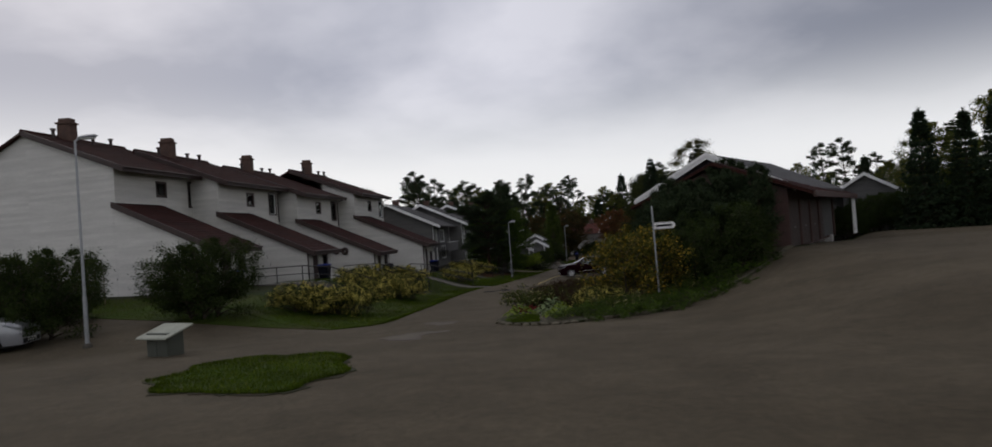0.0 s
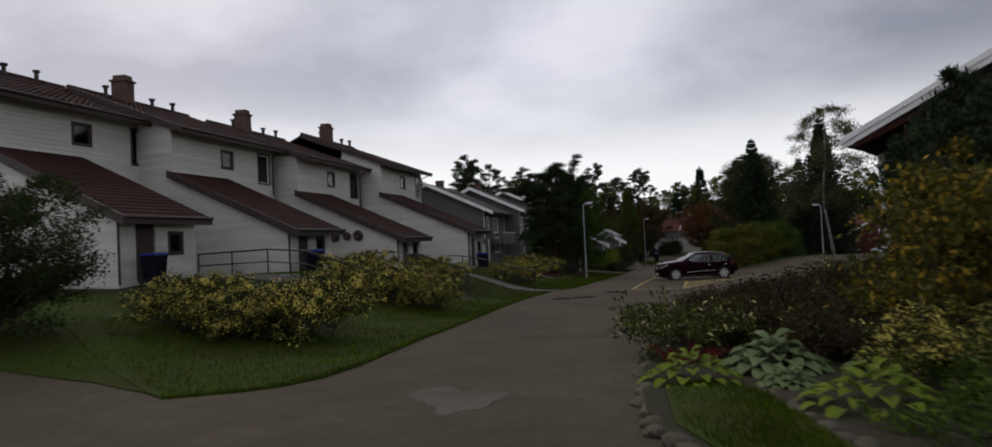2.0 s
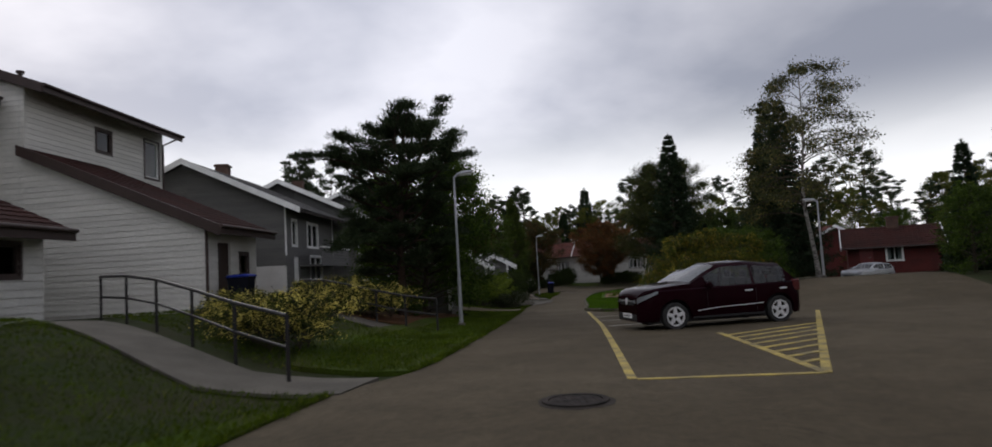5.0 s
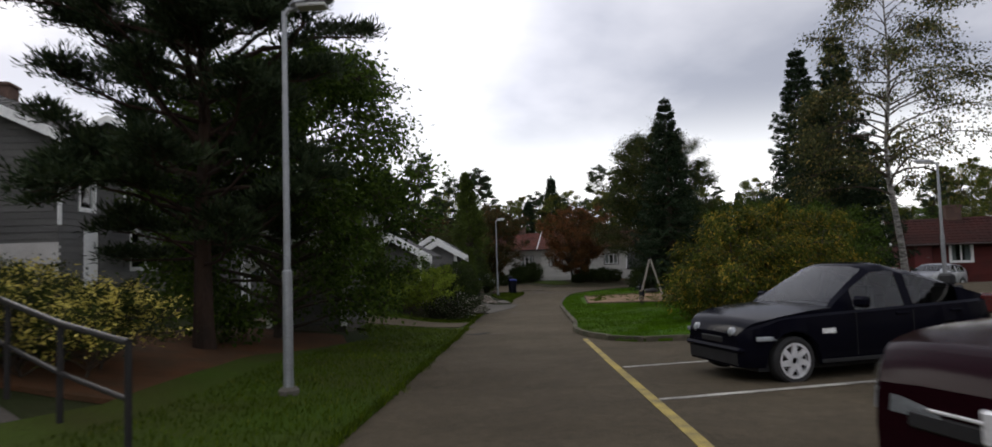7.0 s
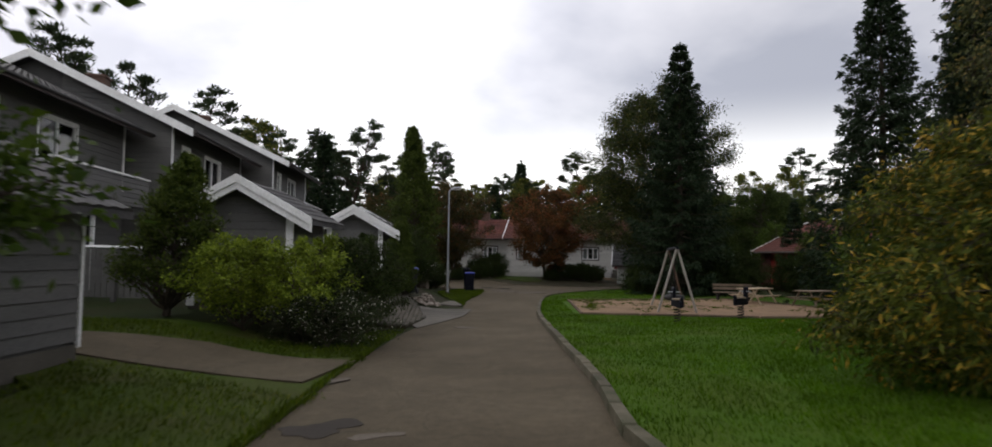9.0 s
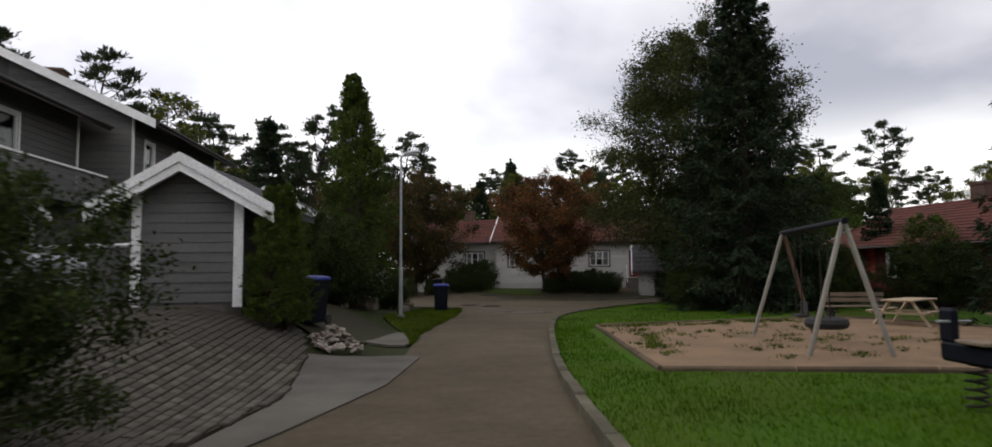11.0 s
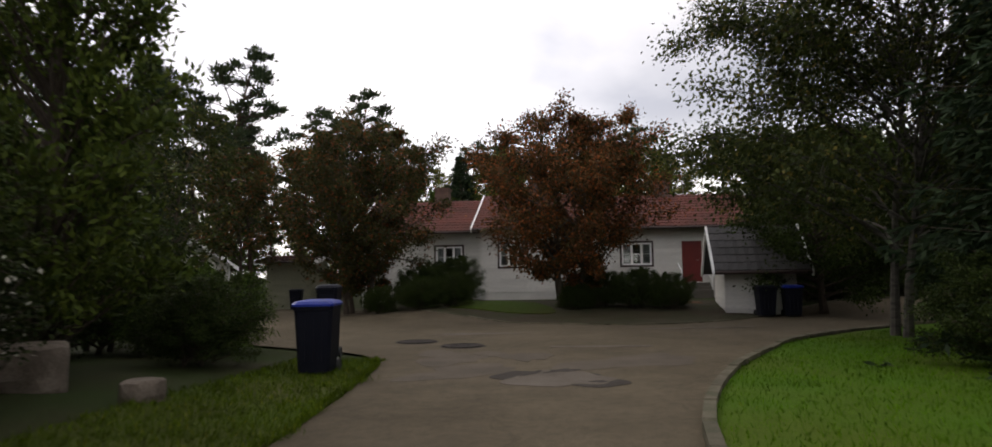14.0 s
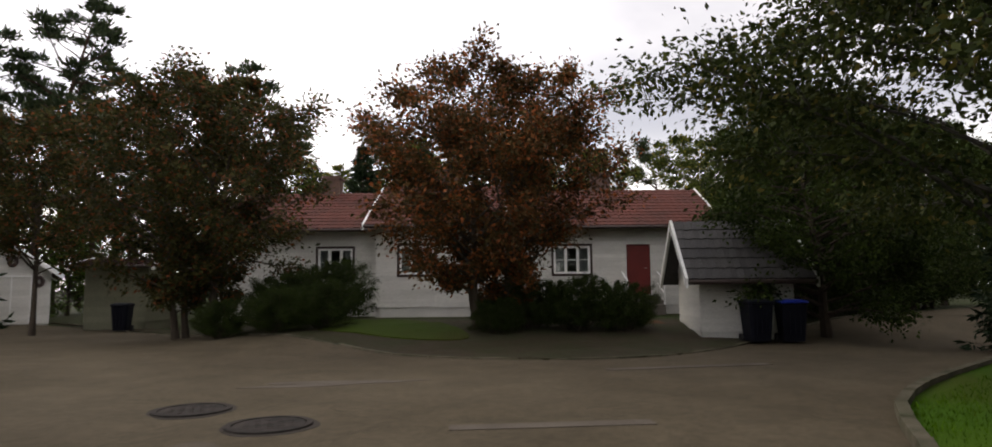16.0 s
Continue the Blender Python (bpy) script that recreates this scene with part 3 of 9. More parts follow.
def height(x, y):
    """The ground's height."""
    x, y = np.asarray(x, float), np.asarray(y, float)
    base = sum(np.interp(y + o, ROAD_Y, ROAD_Z) for o in (-3, -1.5, 0, 1.5, 3)) / 5
    left = np.interp(y, EDGE_Y, EDGE_X) - 0.6 - x
    z = base + np.interp(y, BANK_Y, BANK_H, 0.0, 0.0) * smooth(0, 1, left / np.interp(y, (64, 74), (7.5, 3.6)))
    # the upper road to the garages stays level while the street falls away
    upper = smooth(4.5, 13.0, x) * (1 - smooth(30, 36, y))
    z = z + (-0.05 - 0.004 * (y - 10) - z) * upper * smooth(4, 16, y + x * 0.3)
    behind = smooth(2.0, 12.0, x - (9.5 + 0.545 * (y - 34.2))) * smooth(28, 36, y) * (1 - smooth(46, 58, y))
    z = z + (-0.3 - z) * behind
    z = z + 0.8 * smooth(11, 19, x) * smooth(52, 64, y) * (1 - smooth(68, 80, y))
    # gardens across the far street lie a little higher
    z = z + 0.45 * smooth(0.0, 5.0, (y - 107.5) + 0.25 * (x - 22)) * smooth(12, 18, x)
    return z


def ground_at(x, y):
    return float(height(x, y))


def draped(poly, dz=0.0, step=1.0, skirt=0.0, bump=0.0):
    """A patch of ground cover with its true outline, laid on the land; a skirt turns its rim down."""
    bm = bmesh.new()
    vs = [bm.verts.new((x, y, 0)) for x, y in poly]
    es = [bm.edges.new((vs[k - 1], vs[k])) for k in range(len(vs))]
    bmesh.ops.triangle_fill(bm, use_beauty=True, edges=es)
    xs, ys = [p[0] for p in poly], [p[1] for p in poly]
    for axis, lo, hi in ((0, min(xs), max(xs)), (1, min(ys), max(ys))):
        k = math.floor(lo / step) + 1
        while k * step < hi:
            no = (1, 0, 0) if axis == 0 else (0, 1, 0)
            bmesh.ops.bisect_plane(bm, geom=bm.verts[:] + bm.edges[:] + bm.faces[:], dist=1e-5,
                                   plane_co=(k * step, 0, 0) if axis == 0 else (0, k * step, 0), plane_no=no)
            k += 1
    rim = [e for e in bm.edges if e.is_boundary]
    co = np.array([v.co[:] for v in bm.verts])
    z = height(co[:, 0], co[:, 1]) + dz
    for v, h in zip(bm.verts, z):
        v.co.z = h
        if bump:
            v.co.z += bump * noise.noise((v.co.x * 1.3, v.co.y * 1.3, 0.5))
    bmesh.ops.recalc_face_normals(bm, faces=bm.faces)
    for f in bm.faces:
        if f.normal.z < 0:
            f.normal_flip()
    if skirt:
        made = bmesh.ops.extrude_edge_only(bm, edges=rim)
        for v in (g for g in made["geom"] if isinstance(g, bmesh.types.BMVert)):
            v.co.z -= skirt
    return bm


def curve_points(points, per=6):
    """A smooth line through points (Catmull-Rom)."""
    out = []
    n = len(points)
    for i in range(n - 1):
        p0, p1, p2, p3 = points[max(i - 1, 0)], points[i], points[i + 1], points[min(i + 2, n - 1)]
        for k in range(per):
            t = k / per
            out.append(tuple(0.5 * (2 * b + (c - a) * t + (2 * a - 5 * b + 4 * c - d) * t * t + (3 * b - a - 3 * c + d) * t ** 3)
                             for a, b, c, d in zip(p0, p1, p2, p3)))
    out.append(tuple(points[-1]))
    return out


# ---- plants ----
def leaf_mesh(name, centres, ways, size, mat, rng, narrow=0.55, droop=0.3, fold=0.25):
    """Many small leaves as one mesh: each is a folded rhombus of its own."""
    n = len(centres)
    centres = np.asarray(centres, float)
    w = np.asarray(ways, float) + rng.normal(0, 0.6, (n, 3))
    w[:, 2] -= droop
    w /= np.linalg.norm(w, axis=1)[:, None] + 1e-9
    r = rng.normal(0, 1, (n, 3))
    s = np.cross(w, r)
    s /= np.linalg.norm(s, axis=1)[:, None] + 1e-9
    u = np.cross(s, w)
    L = size * rng.uniform(0.6, 1.4, (n, 1))
    v = np.empty((n, 4, 3))
    v[:, 0] = centres
    v[:, 1] = centres + w * L * 0.45 + s * L * narrow * 0.5 + u * L * fold * 0.2
    v[:, 2] = centres + w * L
    v[:, 3] = centres + w * L * 0.45 - s * L * narrow * 0.5 + u * L * fold * 0.2
    me = bpy.data.meshes.new(name)
    me.vertices.add(4 * n)
    me.vertices.foreach_set("co", v.ravel())
    me.loops.add(4 * n)
    me.loops.foreach_set("vertex_index", np.arange(4 * n, dtype=np.int32))
    me.polygons.add(n)
    me.polygons.foreach_set("loop_start", np.arange(0, 4 * n, 4, dtype=np.int32))
    me.update(calc_edges=True)
    me.materials.append(mat)
    return me


def limb(rng, start, way, length, sag, segments=5, wander=0.12):
    pts, p, w = [Vector(start)], Vector(start), Vector(way).normalized()
    for k in range(segments):
        w = (w + Vector(rng.normal(0, wander, 3)) + Vector((0, 0, -sag / segments))).normalized()
        p = p + w * (length / segments)
        pts.append(p.copy())
    return pts


def tree(name, label, category, seed, tall, spread, base, limbs, leaves, size, mat, bark, profile, rise=0.5, sag=0.2,
         trunk=0.16, stems=1, twig=0.35, clump=0.35, along=0.45, narrow=0.55, droop=0.3, lean=0.0, flat=1.0, splay=0.0, group=""):
    """A tree or shrub: tapered stems, limbs to the crown's outline, and a crown of leaves clumped on the twigs."""
    rng = np.random.default_rng(seed)
    root = thing(name, label, category, group)
    bm = bmesh.new()
    twigs = bmesh.new() if bark is BIRCH_BARK else bm
    centres, ways = [], []
    for st in range(stems):
        turn = 2 * math.pi * (st + rng.uniform(0, 0.6)) / max(1, stems)
        off = Vector((math.cos(turn), math.sin(turn), 0)) * (0.12 * stems if stems > 1 else 0)
        top = tall * (1.0 if st == 0 else rng.uniform(0.75, 0.98))
        axis = limb(rng, off, (lean + splay * math.cos(turn), splay * math.sin(turn), 1), top, -0.15 if splay else 0.0, 9, 0.045)
        radii = [trunk * (1.25 if k == 0 else 1 - 0.9 * k / 9) for k in range(10)]
        tube(bm, axis, radii, 8)

        def on_axis(h):
            f = min(max(h / top, 0), 0.999) * 9
            return axis[int(f)].lerp(axis[int(f) + 1], f - int(f)), trunk * (1 - 0.9 * f / 9)
        for k in range(limbs // stems):
            h = base + (top - base) * ((k + rng.uniform(0, 1)) / (limbs // stems)) ** 0.9
            rel = (h - base) / (top - base)
            reach = spread * profile(rel) * rng.uniform(0.72, 1.12)
            if reach < 0.08:
                continue
            a = k * 2.399 + rng.uniform(-0.5, 0.5)
            small = 0.16 + 0.84 * min(1.0, reach / (0.6 * spread))
            p, r = on_axis(min(h - max(0.0, rise) * reach * 0.45, top * 0.97) if h - rise * reach * 0.45 > 0.1 else max(0.1, h * 0.5))
            pts = limb(rng, p, (math.cos(a), math.sin(a), rise), reach * math.sqrt(1 + rise * rise) * 0.95, sag)
            tube(twigs, pts, [max(0.006, min(r * 0.6, 0.02 + reach * 0.014) * (1 - 0.85 * j / 5)) for j in range(6)], 5, cap=False)
            for j in range(max(3, int(leaves / (limbs * 14)))):
                f = along + (1 - along) * math.sqrt(rng.uniform(0, 1))
                q = f * 4.999
                s = pts[int(q)].lerp(pts[int(q) + 1], q - int(q))
                way = (pts[int(q) + 1] - pts[int(q)]).normalized()
                out = (way * 0.7 + Vector(rng.normal(0, 0.6, 3))).normalized()
                out.z *= flat
                tip = s + out * (twig * small * rng.uniform(0.3, 1.2) * (1.3 - 0.5 * f))
                if j % 3 == 0:
                    tube(twigs, [s, tip], [0.012, 0.004], 3, cap=False)
                m = 14
                c = np.array(s)[None] + (np.array(tip) - np.array(s))[None] * rng.uniform(0.15, 1.1, (m, 1))
                c = c + rng.normal(0, clump * small * 0.4, (m, 3)) * np.array((1, 1, flat * 0.8))
                centres.append(c)
                ways.append(np.repeat(np.array(out)[None], m, 0))
    part("trunk", bm, bark, root, smooth=True)
    if twigs is not bm:
        part("crown_wood", twigs, BARK, root, "thin dark branches", smooth=True)
    me = leaf_mesh("crown", np.concatenate(centres), np.concatenate(ways), size, mat, rng, narrow, droop)
    crown = new("crown", me)
    crown.parent = root
    return root


def needle_part(name, root, centres, ways, size, mat, rng, narrow, droop):
    crown = new(name, leaf_mesh(name, np.concatenate(centres), np.concatenate(ways), size, mat, rng, narrow, droop))
    crown.parent = root
    return crown


def spruce_tree(name, label, seed, tall, spread, whorls, mat, size=0.2, twigs=9, needles=6, trunk=0.2, group=""):
    """A spruce: whorls of drooping boughs that turn up at the tip, each fringed with hanging sprays, longer below."""
    rng = np.random.default_rng(seed)
    root = thing(name, label, "tree", group)
    wood = bmesh.new()
    tube(wood, [(0, 0, -0.2), (0, 0, tall * 0.5), (0, 0, tall)], [trunk * 1.2, trunk * 0.6, 0.012], 8)
    centres, ways = [], []
    for k in range(whorls):
        rel = (k + rng.uniform(-0.3, 0.3)) / whorls
        rel = min(0.985, max(0.02, rel))
        z = tall * (0.03 + 0.97 * rel)
        reach0 = spread * (1 - rel) ** 0.92 + 0.12
        count = 7 if rel < 0.6 else 6 if rel < 0.85 else 5
        turn = rng.uniform(0, 6.28)
        for j in range(count):
            a = turn + 2 * math.pi * j / count + rng.normal(0, 0.18)
            L = reach0 * rng.uniform(0.68, 1.16)
            out, side = np.array((math.cos(a), math.sin(a), 0.0)), np.array((-math.sin(a), math.cos(a), 0.0))
            dip = (0.42 - 0.75 * rel) * rng.uniform(0.8, 1.2)
            f = np.linspace(0, 1, 7)
            # the bough falls away and lifts again at its tip
            pts = np.array((0, 0, z)) + out * (L * f)[:, None] + np.array((0, 0, 1.0)) * (L * (-dip * f + 0.38 * f ** 3 * max(0.2, dip + 0.25)))[:, None]
            tube(wood, [tuple(p) for p in pts[::2]], [0.012 + 0.012 * L, 0.01 + 0.006 * L, 0.008, 0.005], 4, cap=False)
            n = max(4, int(twigs * (0.4 + 0.6 * L / spread)))
            g = 0.14 + 0.86 * (np.arange(n) + rng.uniform(0, 1, n)) / n
            for q in g:
                base = pts[0] + (pts[-1] - pts[0]) * q
                base[2] = np.interp(q, f, pts[:, 2])
                for sg in (1, -1):
                    tl = (0.1 + 0.36 * L * (1 - q) ** 0.8 + 0.05 * L) * rng.uniform(0.6, 1.15)
                    way = out * 0.75 + side * sg * 0.8 + np.array((0, 0, -0.28 - 0.25 * (1 - rel)))
                    way = way / np.linalg.norm(way)
                    h = rng.uniform(0.05, 1.0, needles)
                    c = base + way * (tl * h)[:, None]
                    c[:, 2] -= 0.18 * tl * h * h
                    centres.append(c + rng.normal(0, 0.03, c.shape))
                    ways.append(np.repeat((way * 0.9 + out * 0.5)[None], needles, 0))
            tip = 5
            centres.append(pts[-1] + rng.normal(0, 0.04, (tip, 3)) - out * rng.uniform(0, 0.2, (tip, 1)))
            ways.append(np.repeat((out + np.array((0, 0, 0.5)))[None] * 1.6, tip, 0))
    c = np.column_stack((rng.normal(0, 0.04, 40), rng.normal(0, 0.04, 40), rng.uniform(tall * 0.93, tall * 1.0, 40)))
    centres.append(c)
    ways.append(np.tile((0.0, 0.0, 1.8), (40, 1)) + rng.normal(0, 0.5, (40, 3)))
    part("trunk", wood, BARK, root, smooth=True)
    needle_part("crown", root, centres, ways, size, mat, rng, 0.27, 0.35)
    return root


def open_pine(name, label, seed, tall, first, reach, limbs, tufts, needles, size, mat=None, trunk=0.2, ball=0.26, lift=0.25, group="", narrow=0.2):
    """A pine: bare orange limbs in loose tiers that carry separate tufts of needles, with gaps of sky between them."""
    rng = np.random.default_rng(seed)
    root = thing(name, label, "tree", group)
    wood = bmesh.new()
    axis = limb(rng, (0, 0, -0.2), (0.02, 0.0, 1), tall + 0.2, 0.0, 9, 0.04)
    tube(wood, axis, [trunk * (1.2 if k == 0 else 1 - 0.85 * k / 9) for k in range(10)], 9)
    centres, ways = [], []

    def tuft(c, out, r):
        n = max(8, int(needles * rng.uniform(0.7, 1.3)))
        d = rng.normal(0, 1, (n, 3))
        d /= np.linalg.norm(d, axis=1)[:, None]
        d[:, 2] = np.abs(d[:, 2]) * 0.8 - 0.15
        centres.append(np.array(c)[None] + d * r * rng.uniform(0.15, 1.0, (n, 1)) * np.array((1, 1, 0.75)))
        ways.append(d * 0.8 + np.array(out)[None] * 0.5 + np.array((0, 0, 0.55))[None])

    for k in range(limbs):
        rel = ((k // 4) * 4 + rng.uniform(0, 2.2)) / limbs
        rel = min(0.99, rel)
        h = first + (tall - first) * rel
        f = min(h / (tall + 0.2), 0.995) * 9
        p = axis[int(f)].lerp(axis[int(f) + 1], f - int(f))
        a = k * 2.399 + rng.normal(0, 0.35)
        L = float(reach(rel) * rng.uniform(0.6, 1.12))
        pts = limb(rng, p, (math.cos(a), math.sin(a), lift + 0.5 * rel), L, -0.2, 6, 0.19)
        tube(wood, pts, [max(0.008, (0.018 + 0.014 * L) * (1 - 0.8 * j / 6)) for j in range(7)], 5, cap=False)
        n = max(3, int(tufts * (0.3 + 0.7 * L / reach(0.5))))
        for j in range(n):
            q = (0.3 + 0.7 * math.sqrt((j + rng.uniform(0, 1)) / n)) * 5.999
            c = pts[int(q)].lerp(pts[int(q) + 1], q - int(q))
            way = (pts[int(q) + 1] - pts[int(q)]).normalized()
            side = way.cross(Vector((0, 0, 1))).normalized() * (1 if j % 2 else -1)
            twig = (way * 0.6 + side * float(rng.uniform(0.3, 1.0)) + Vector((0, 0, float(rng.uniform(0.0, 0.45))))).normalized()
            tip = c + twig * float((0.2 + 0.24 * L * (1.15 - q / 6)) * rng.uniform(0.4, 1.0))
            tube(wood, [c, c.lerp(tip, 0.6) - Vector((0, 0, 0.02)), tip], [0.014, 0.01, 0.006], 4, cap=False)
            tuft(tip, twig, ball * float(rng.uniform(0.75, 1.25)))
            tuft(c.lerp(tip, 0.5) + Vector((0, 0, 0.05)), twig, ball * 0.7)
        tuft(pts[-1], (pts[-1] - pts[-2]).normalized(), ball * 1.1)
    part("trunk", wood, PINE_BARK, root, smooth=True)
    needle_part("crown", root, centres, ways, size, mat or NEEDLE_PINE, rng, narrow, -0.1)
    return root


def egg(low=0.35):
    return lambda r: math.sqrt(max(0.0, 1 - ((r - low) / (1 - low if r > low else low + 0.25)) ** 2))


def dome(r):
    return math.sqrt(max(0.0, 1 - r ** 2.2)) * 0.98 + 0.02


def put(ob, x, y, turn=0.0, size=1.0, sink=0.03, z=None):
    """Stand a thing on the ground."""
    h = (ground_at(x, y) if z is None else z) - sink
    ob.matrix_basis = pose(x, y, h, 0, 0, turn) @ Matrix.Scale(size, 4)
    return ob


def again(ob, x, y, turn=0.0, size=1.0, sink=0.03, z=None):
    h = (ground_at(x, y) if z is None else z) - sink
    twin = copy_thing(ob, pose(x, y, h, 0, 0, turn))
    twin.scale = (size,) * 3
    return twin

# ---- ground, roads, lawns ----
def setting(name, bm, mat, label, category="ground", kind="structure"):
    return tagged(part(name, bm, mat), label, category, kind=kind)


def terrain():
    fine_x, fine_y = np.arange(-46, 64.5, 1.0), np.arange(-24, 152.5, 1.0)
    far = np.array((1.5, 4, 9, 18, 35, 70, 140, 280, 560, 1100, 2200))
    xs = np.concatenate((fine_x[0] - far[::-1], fine_x, fine_x[-1] + far))
    ys = np.concatenate((fine_y[0] - far[::-1], fine_y, fine_y[-1] + far))
    X, Y = np.meshgrid(xs, ys)
    Z = height(X, np.clip(Y, -60, 330)) - 0.05
    n, m = len(xs), len(ys)
    idx = np.arange(n * m).reshape(m, n)
    faces = np.stack((idx[:-1, :-1], idx[:-1, 1:], idx[1:, 1:], idx[1:, :-1]), -1).reshape(-1, 4)
    me = bpy.data.meshes.new("ground")
    me.from_pydata(np.stack((X, Y, Z), -1).reshape(-1, 3).tolist(), [], faces.tolist())
    me.materials.append(GRASS_SOIL)
    me.polygons.foreach_set("use_smooth", [True] * len(me.polygons))
    return tagged(new("ground", me), "rough dark green grass and soil over gently falling land", "ground", kind="structure")


terrain()
KERB_LINE = curve_points([(15.0, 65.3), (11.1, 63.7), (8.6, 62.8), (7.4, 63.5), (7.3, 66.0), (8.13, 69.0), (9.3, 74.0), (10.9, 80.7),
                          (12.3, 85.4), (14.0, 90.4), (15.4, 93.6), (17.5, 96.4), (19.8, 98.6), (22.9, 100.8), (31.6, 103.9)], 5)
LEFT_EDGE = curve_points([(-6.0, 22.5), (-4.4, 23.9), (-4.0, 30.0), (-2.7, 39.0), (-1.2, 45.0), (0.1, 47.6), (1.9, 55.3), (3.1, 61.2),
                          (4.4, 67.3), (5.2, 71.5), (6.6, 77.2), (8.3, 81.3), (9.1, 84.3), (10.1, 89.2), (12.4, 96.9), (12.85, 101.2),
                          (9.6, 106.0), (4.0, 122.0), (-8.0, 140.0), (-20, 156)], 4)
FAR_EDGE = curve_points([(-13, 162), (-3, 147.0), (8.0, 127.5), (15.2, 114.0), (18.5, 107.9), (22.2, 106.0), (26.8, 107.6), (35.0, 110.5), (70.0, 121.0)], 4)
BED_EDGE = curve_points([(12.5, 27.4), (9.5, 23.6), (5.6, 20.6), (3.3, 19.0), (1.7, 18.3), (0.6, 18.7), (-0.1, 20.2), (0.3, 24.0), (1.0, 28.0),
                         (1.8, 31.0), (2.8, 32.6), (4.6, 34.6), (7.4, 36.4)], 4)
road_outline = ([(-34, -24), (-34, 24), (-22, 32), (-12.2, 27.7)] + LEFT_EDGE + FAR_EDGE + [(74, 116)] + KERB_LINE[::-1]
                + [(18.3, 66.6), (23.0, 72.0), (34.0, 77.0), (36.0, 72.0), (26.0, 68.0), (19.5, 57.0), (13.7, 46.6), (8.4, 36.6)] + BED_EDGE[::-1]
                + [(13.2, 27.4), (21.8, 39.6), (24.5, 42.6), (34.0, 36.0), (29.0, 20.0), (20, -24)])
setting("road", draped(road_outline), ASPHALT, "worn grey asphalt street with parking bays and a junction", "road")

# lawns
setting("lawn_verge", draped(LEFT_EDGE[:17] + [(-4.5, 40), (-7.5, 36), (-11, 30.5), (-12.0, 28.0)], 0.035, skirt=0.09, bump=0.02), LAWN,
        "short green lawn beside the white terrace", "lawn")
END_LAWN = [(-6.6, 23.0), (-7.8, 23.6), (-11.6, 24.4), (-14.7, 26.0), (-17.2, 27.4), (-20.0, 28.8), (-24.5, 30.2), (-27.0, 36.0), (-20.0, 34.2), (-12.5, 32.0), (-9.0, 30.0)]
setting("lawn_end", draped(END_LAWN, 0.024, skirt=0.07), LAWN, "rough lawn before the end wall of the white terrace", "lawn")
setting("lawn_strip", draped(LEFT_EDGE[19:38] + [(3.4, 74.2), (1.7, 74.6), (-1.5, 74.2), (1.9, 69.0), (1.9, 66), (0.0, 61.5), (-0.6, 57), (-2.6, 52), (-2.2, 47.5)], 0.035, skirt=0.09, bump=0.02), LAWN,
        "mown grass strip along the street", "lawn")
setting("lawn_corner", draped([(9.6, 89.2)] + LEFT_EDGE[50:60] + [(11.6, 100.5), (10.2, 96), (9.3, 92.5)], 0.035, skirt=0.09, bump=0.02), LAWN,
        "small grass corner under the street lamp", "lawn")
ISLAND = curve_points([(-6.5, 11.6), (-6.2, 12.6), (-6.5, 13.7), (-5.7, 14.7), (-4.9, 14.3), (-4.1, 14.5), (-3.3, 13.4), (-3.2, 12.2), (-2.75, 11.1), (-3.15, 10.2), (-3.2, 9.3),
                       (-4.1, 9.5), (-4.8, 9.9), (-5.6, 10.2), (-5.9, 11.1)], 4)
setting("dirt_rim", draped([(-4.75 + (x + 4.75) * 1.07 + 0.1 * math.sin(k * 1.7), 12.0 + (y - 12.0) * 1.06 + 0.1 * math.cos(k * 2.3)) for k, (x, y) in enumerate(ISLAND)], 0.012, step=0.5, skirt=0.03), BARE_SOIL,
        "dark trodden dirt round the grass island", "ground")
setting("lawn_island", draped(ISLAND, 0.03, step=0.5, skirt=0.08, bump=0.03), LAWN,
        "patchy grass island in the asphalt", "lawn")
setting("lawn_playground", draped(KERB_LINE[3:] + [(27, 100.5), (29, 96), (30, 86), (26, 76), (19, 69.5), (15.6, 66.2)], 0.05, skirt=0.12, bump=0.03), LAWN_LUSH,
        "bright green playground lawn inside a stone kerb", "lawn")
setting("lawn_far", draped(FAR_EDGE[14:26] + [(34, 113), (28, 110.5), (24, 112), (19.5, 116.5), (13, 121), (6, 133)], 0.03, skirt=0.06, bump=0.03), BARE_SOIL,
        "dark planting strip across the far street", "flower bed")
setting("lawn_patch", draped(curve_points([(16.6, 112.9), (18.0, 111.0), (19.7, 110.0), (20.1, 111.2), (19.6, 114.0), (18.4, 115.6), (17.1, 114.6), (16.6, 112.9)], 4), 0.06, step=0.5, skirt=0.06, bump=0.03), LAWN,
        "small patch of garden lawn", "lawn")
setting("flower_bed_soil", draped(BED_EDGE + [(9.0, 35.0), (12.2, 32.0)], 0.06, skirt=0.1, bump=0.05), BARE_SOIL, "dark garden soil of the raised flower bed", "flower bed")
setting("mulch_bed", draped([(-3.2, 57.5), (-0.2, 57.2), (1.0, 59.5), (1.6, 63.5), (1.2, 67.0), (-3.0, 68), (-5.0, 63)], 0.02, skirt=0.06, bump=0.04), MULCH,
        "reddish pine needle litter under the pine", "ground")
# sand pit, with its edging
SAND_RIM = [(12.45, 81.1), (14.75, 89.0), (23.0, 89.6), (23.5, 86.0), (22.5, 78.5), (18.6, 77.6), (15.9, 79.8)]
setting("sand_pit", draped(SAND_RIM, 0.08, step=0.5, skirt=0.05, bump=0.03), SAND, "trodden pale sand of the play area", "sand")
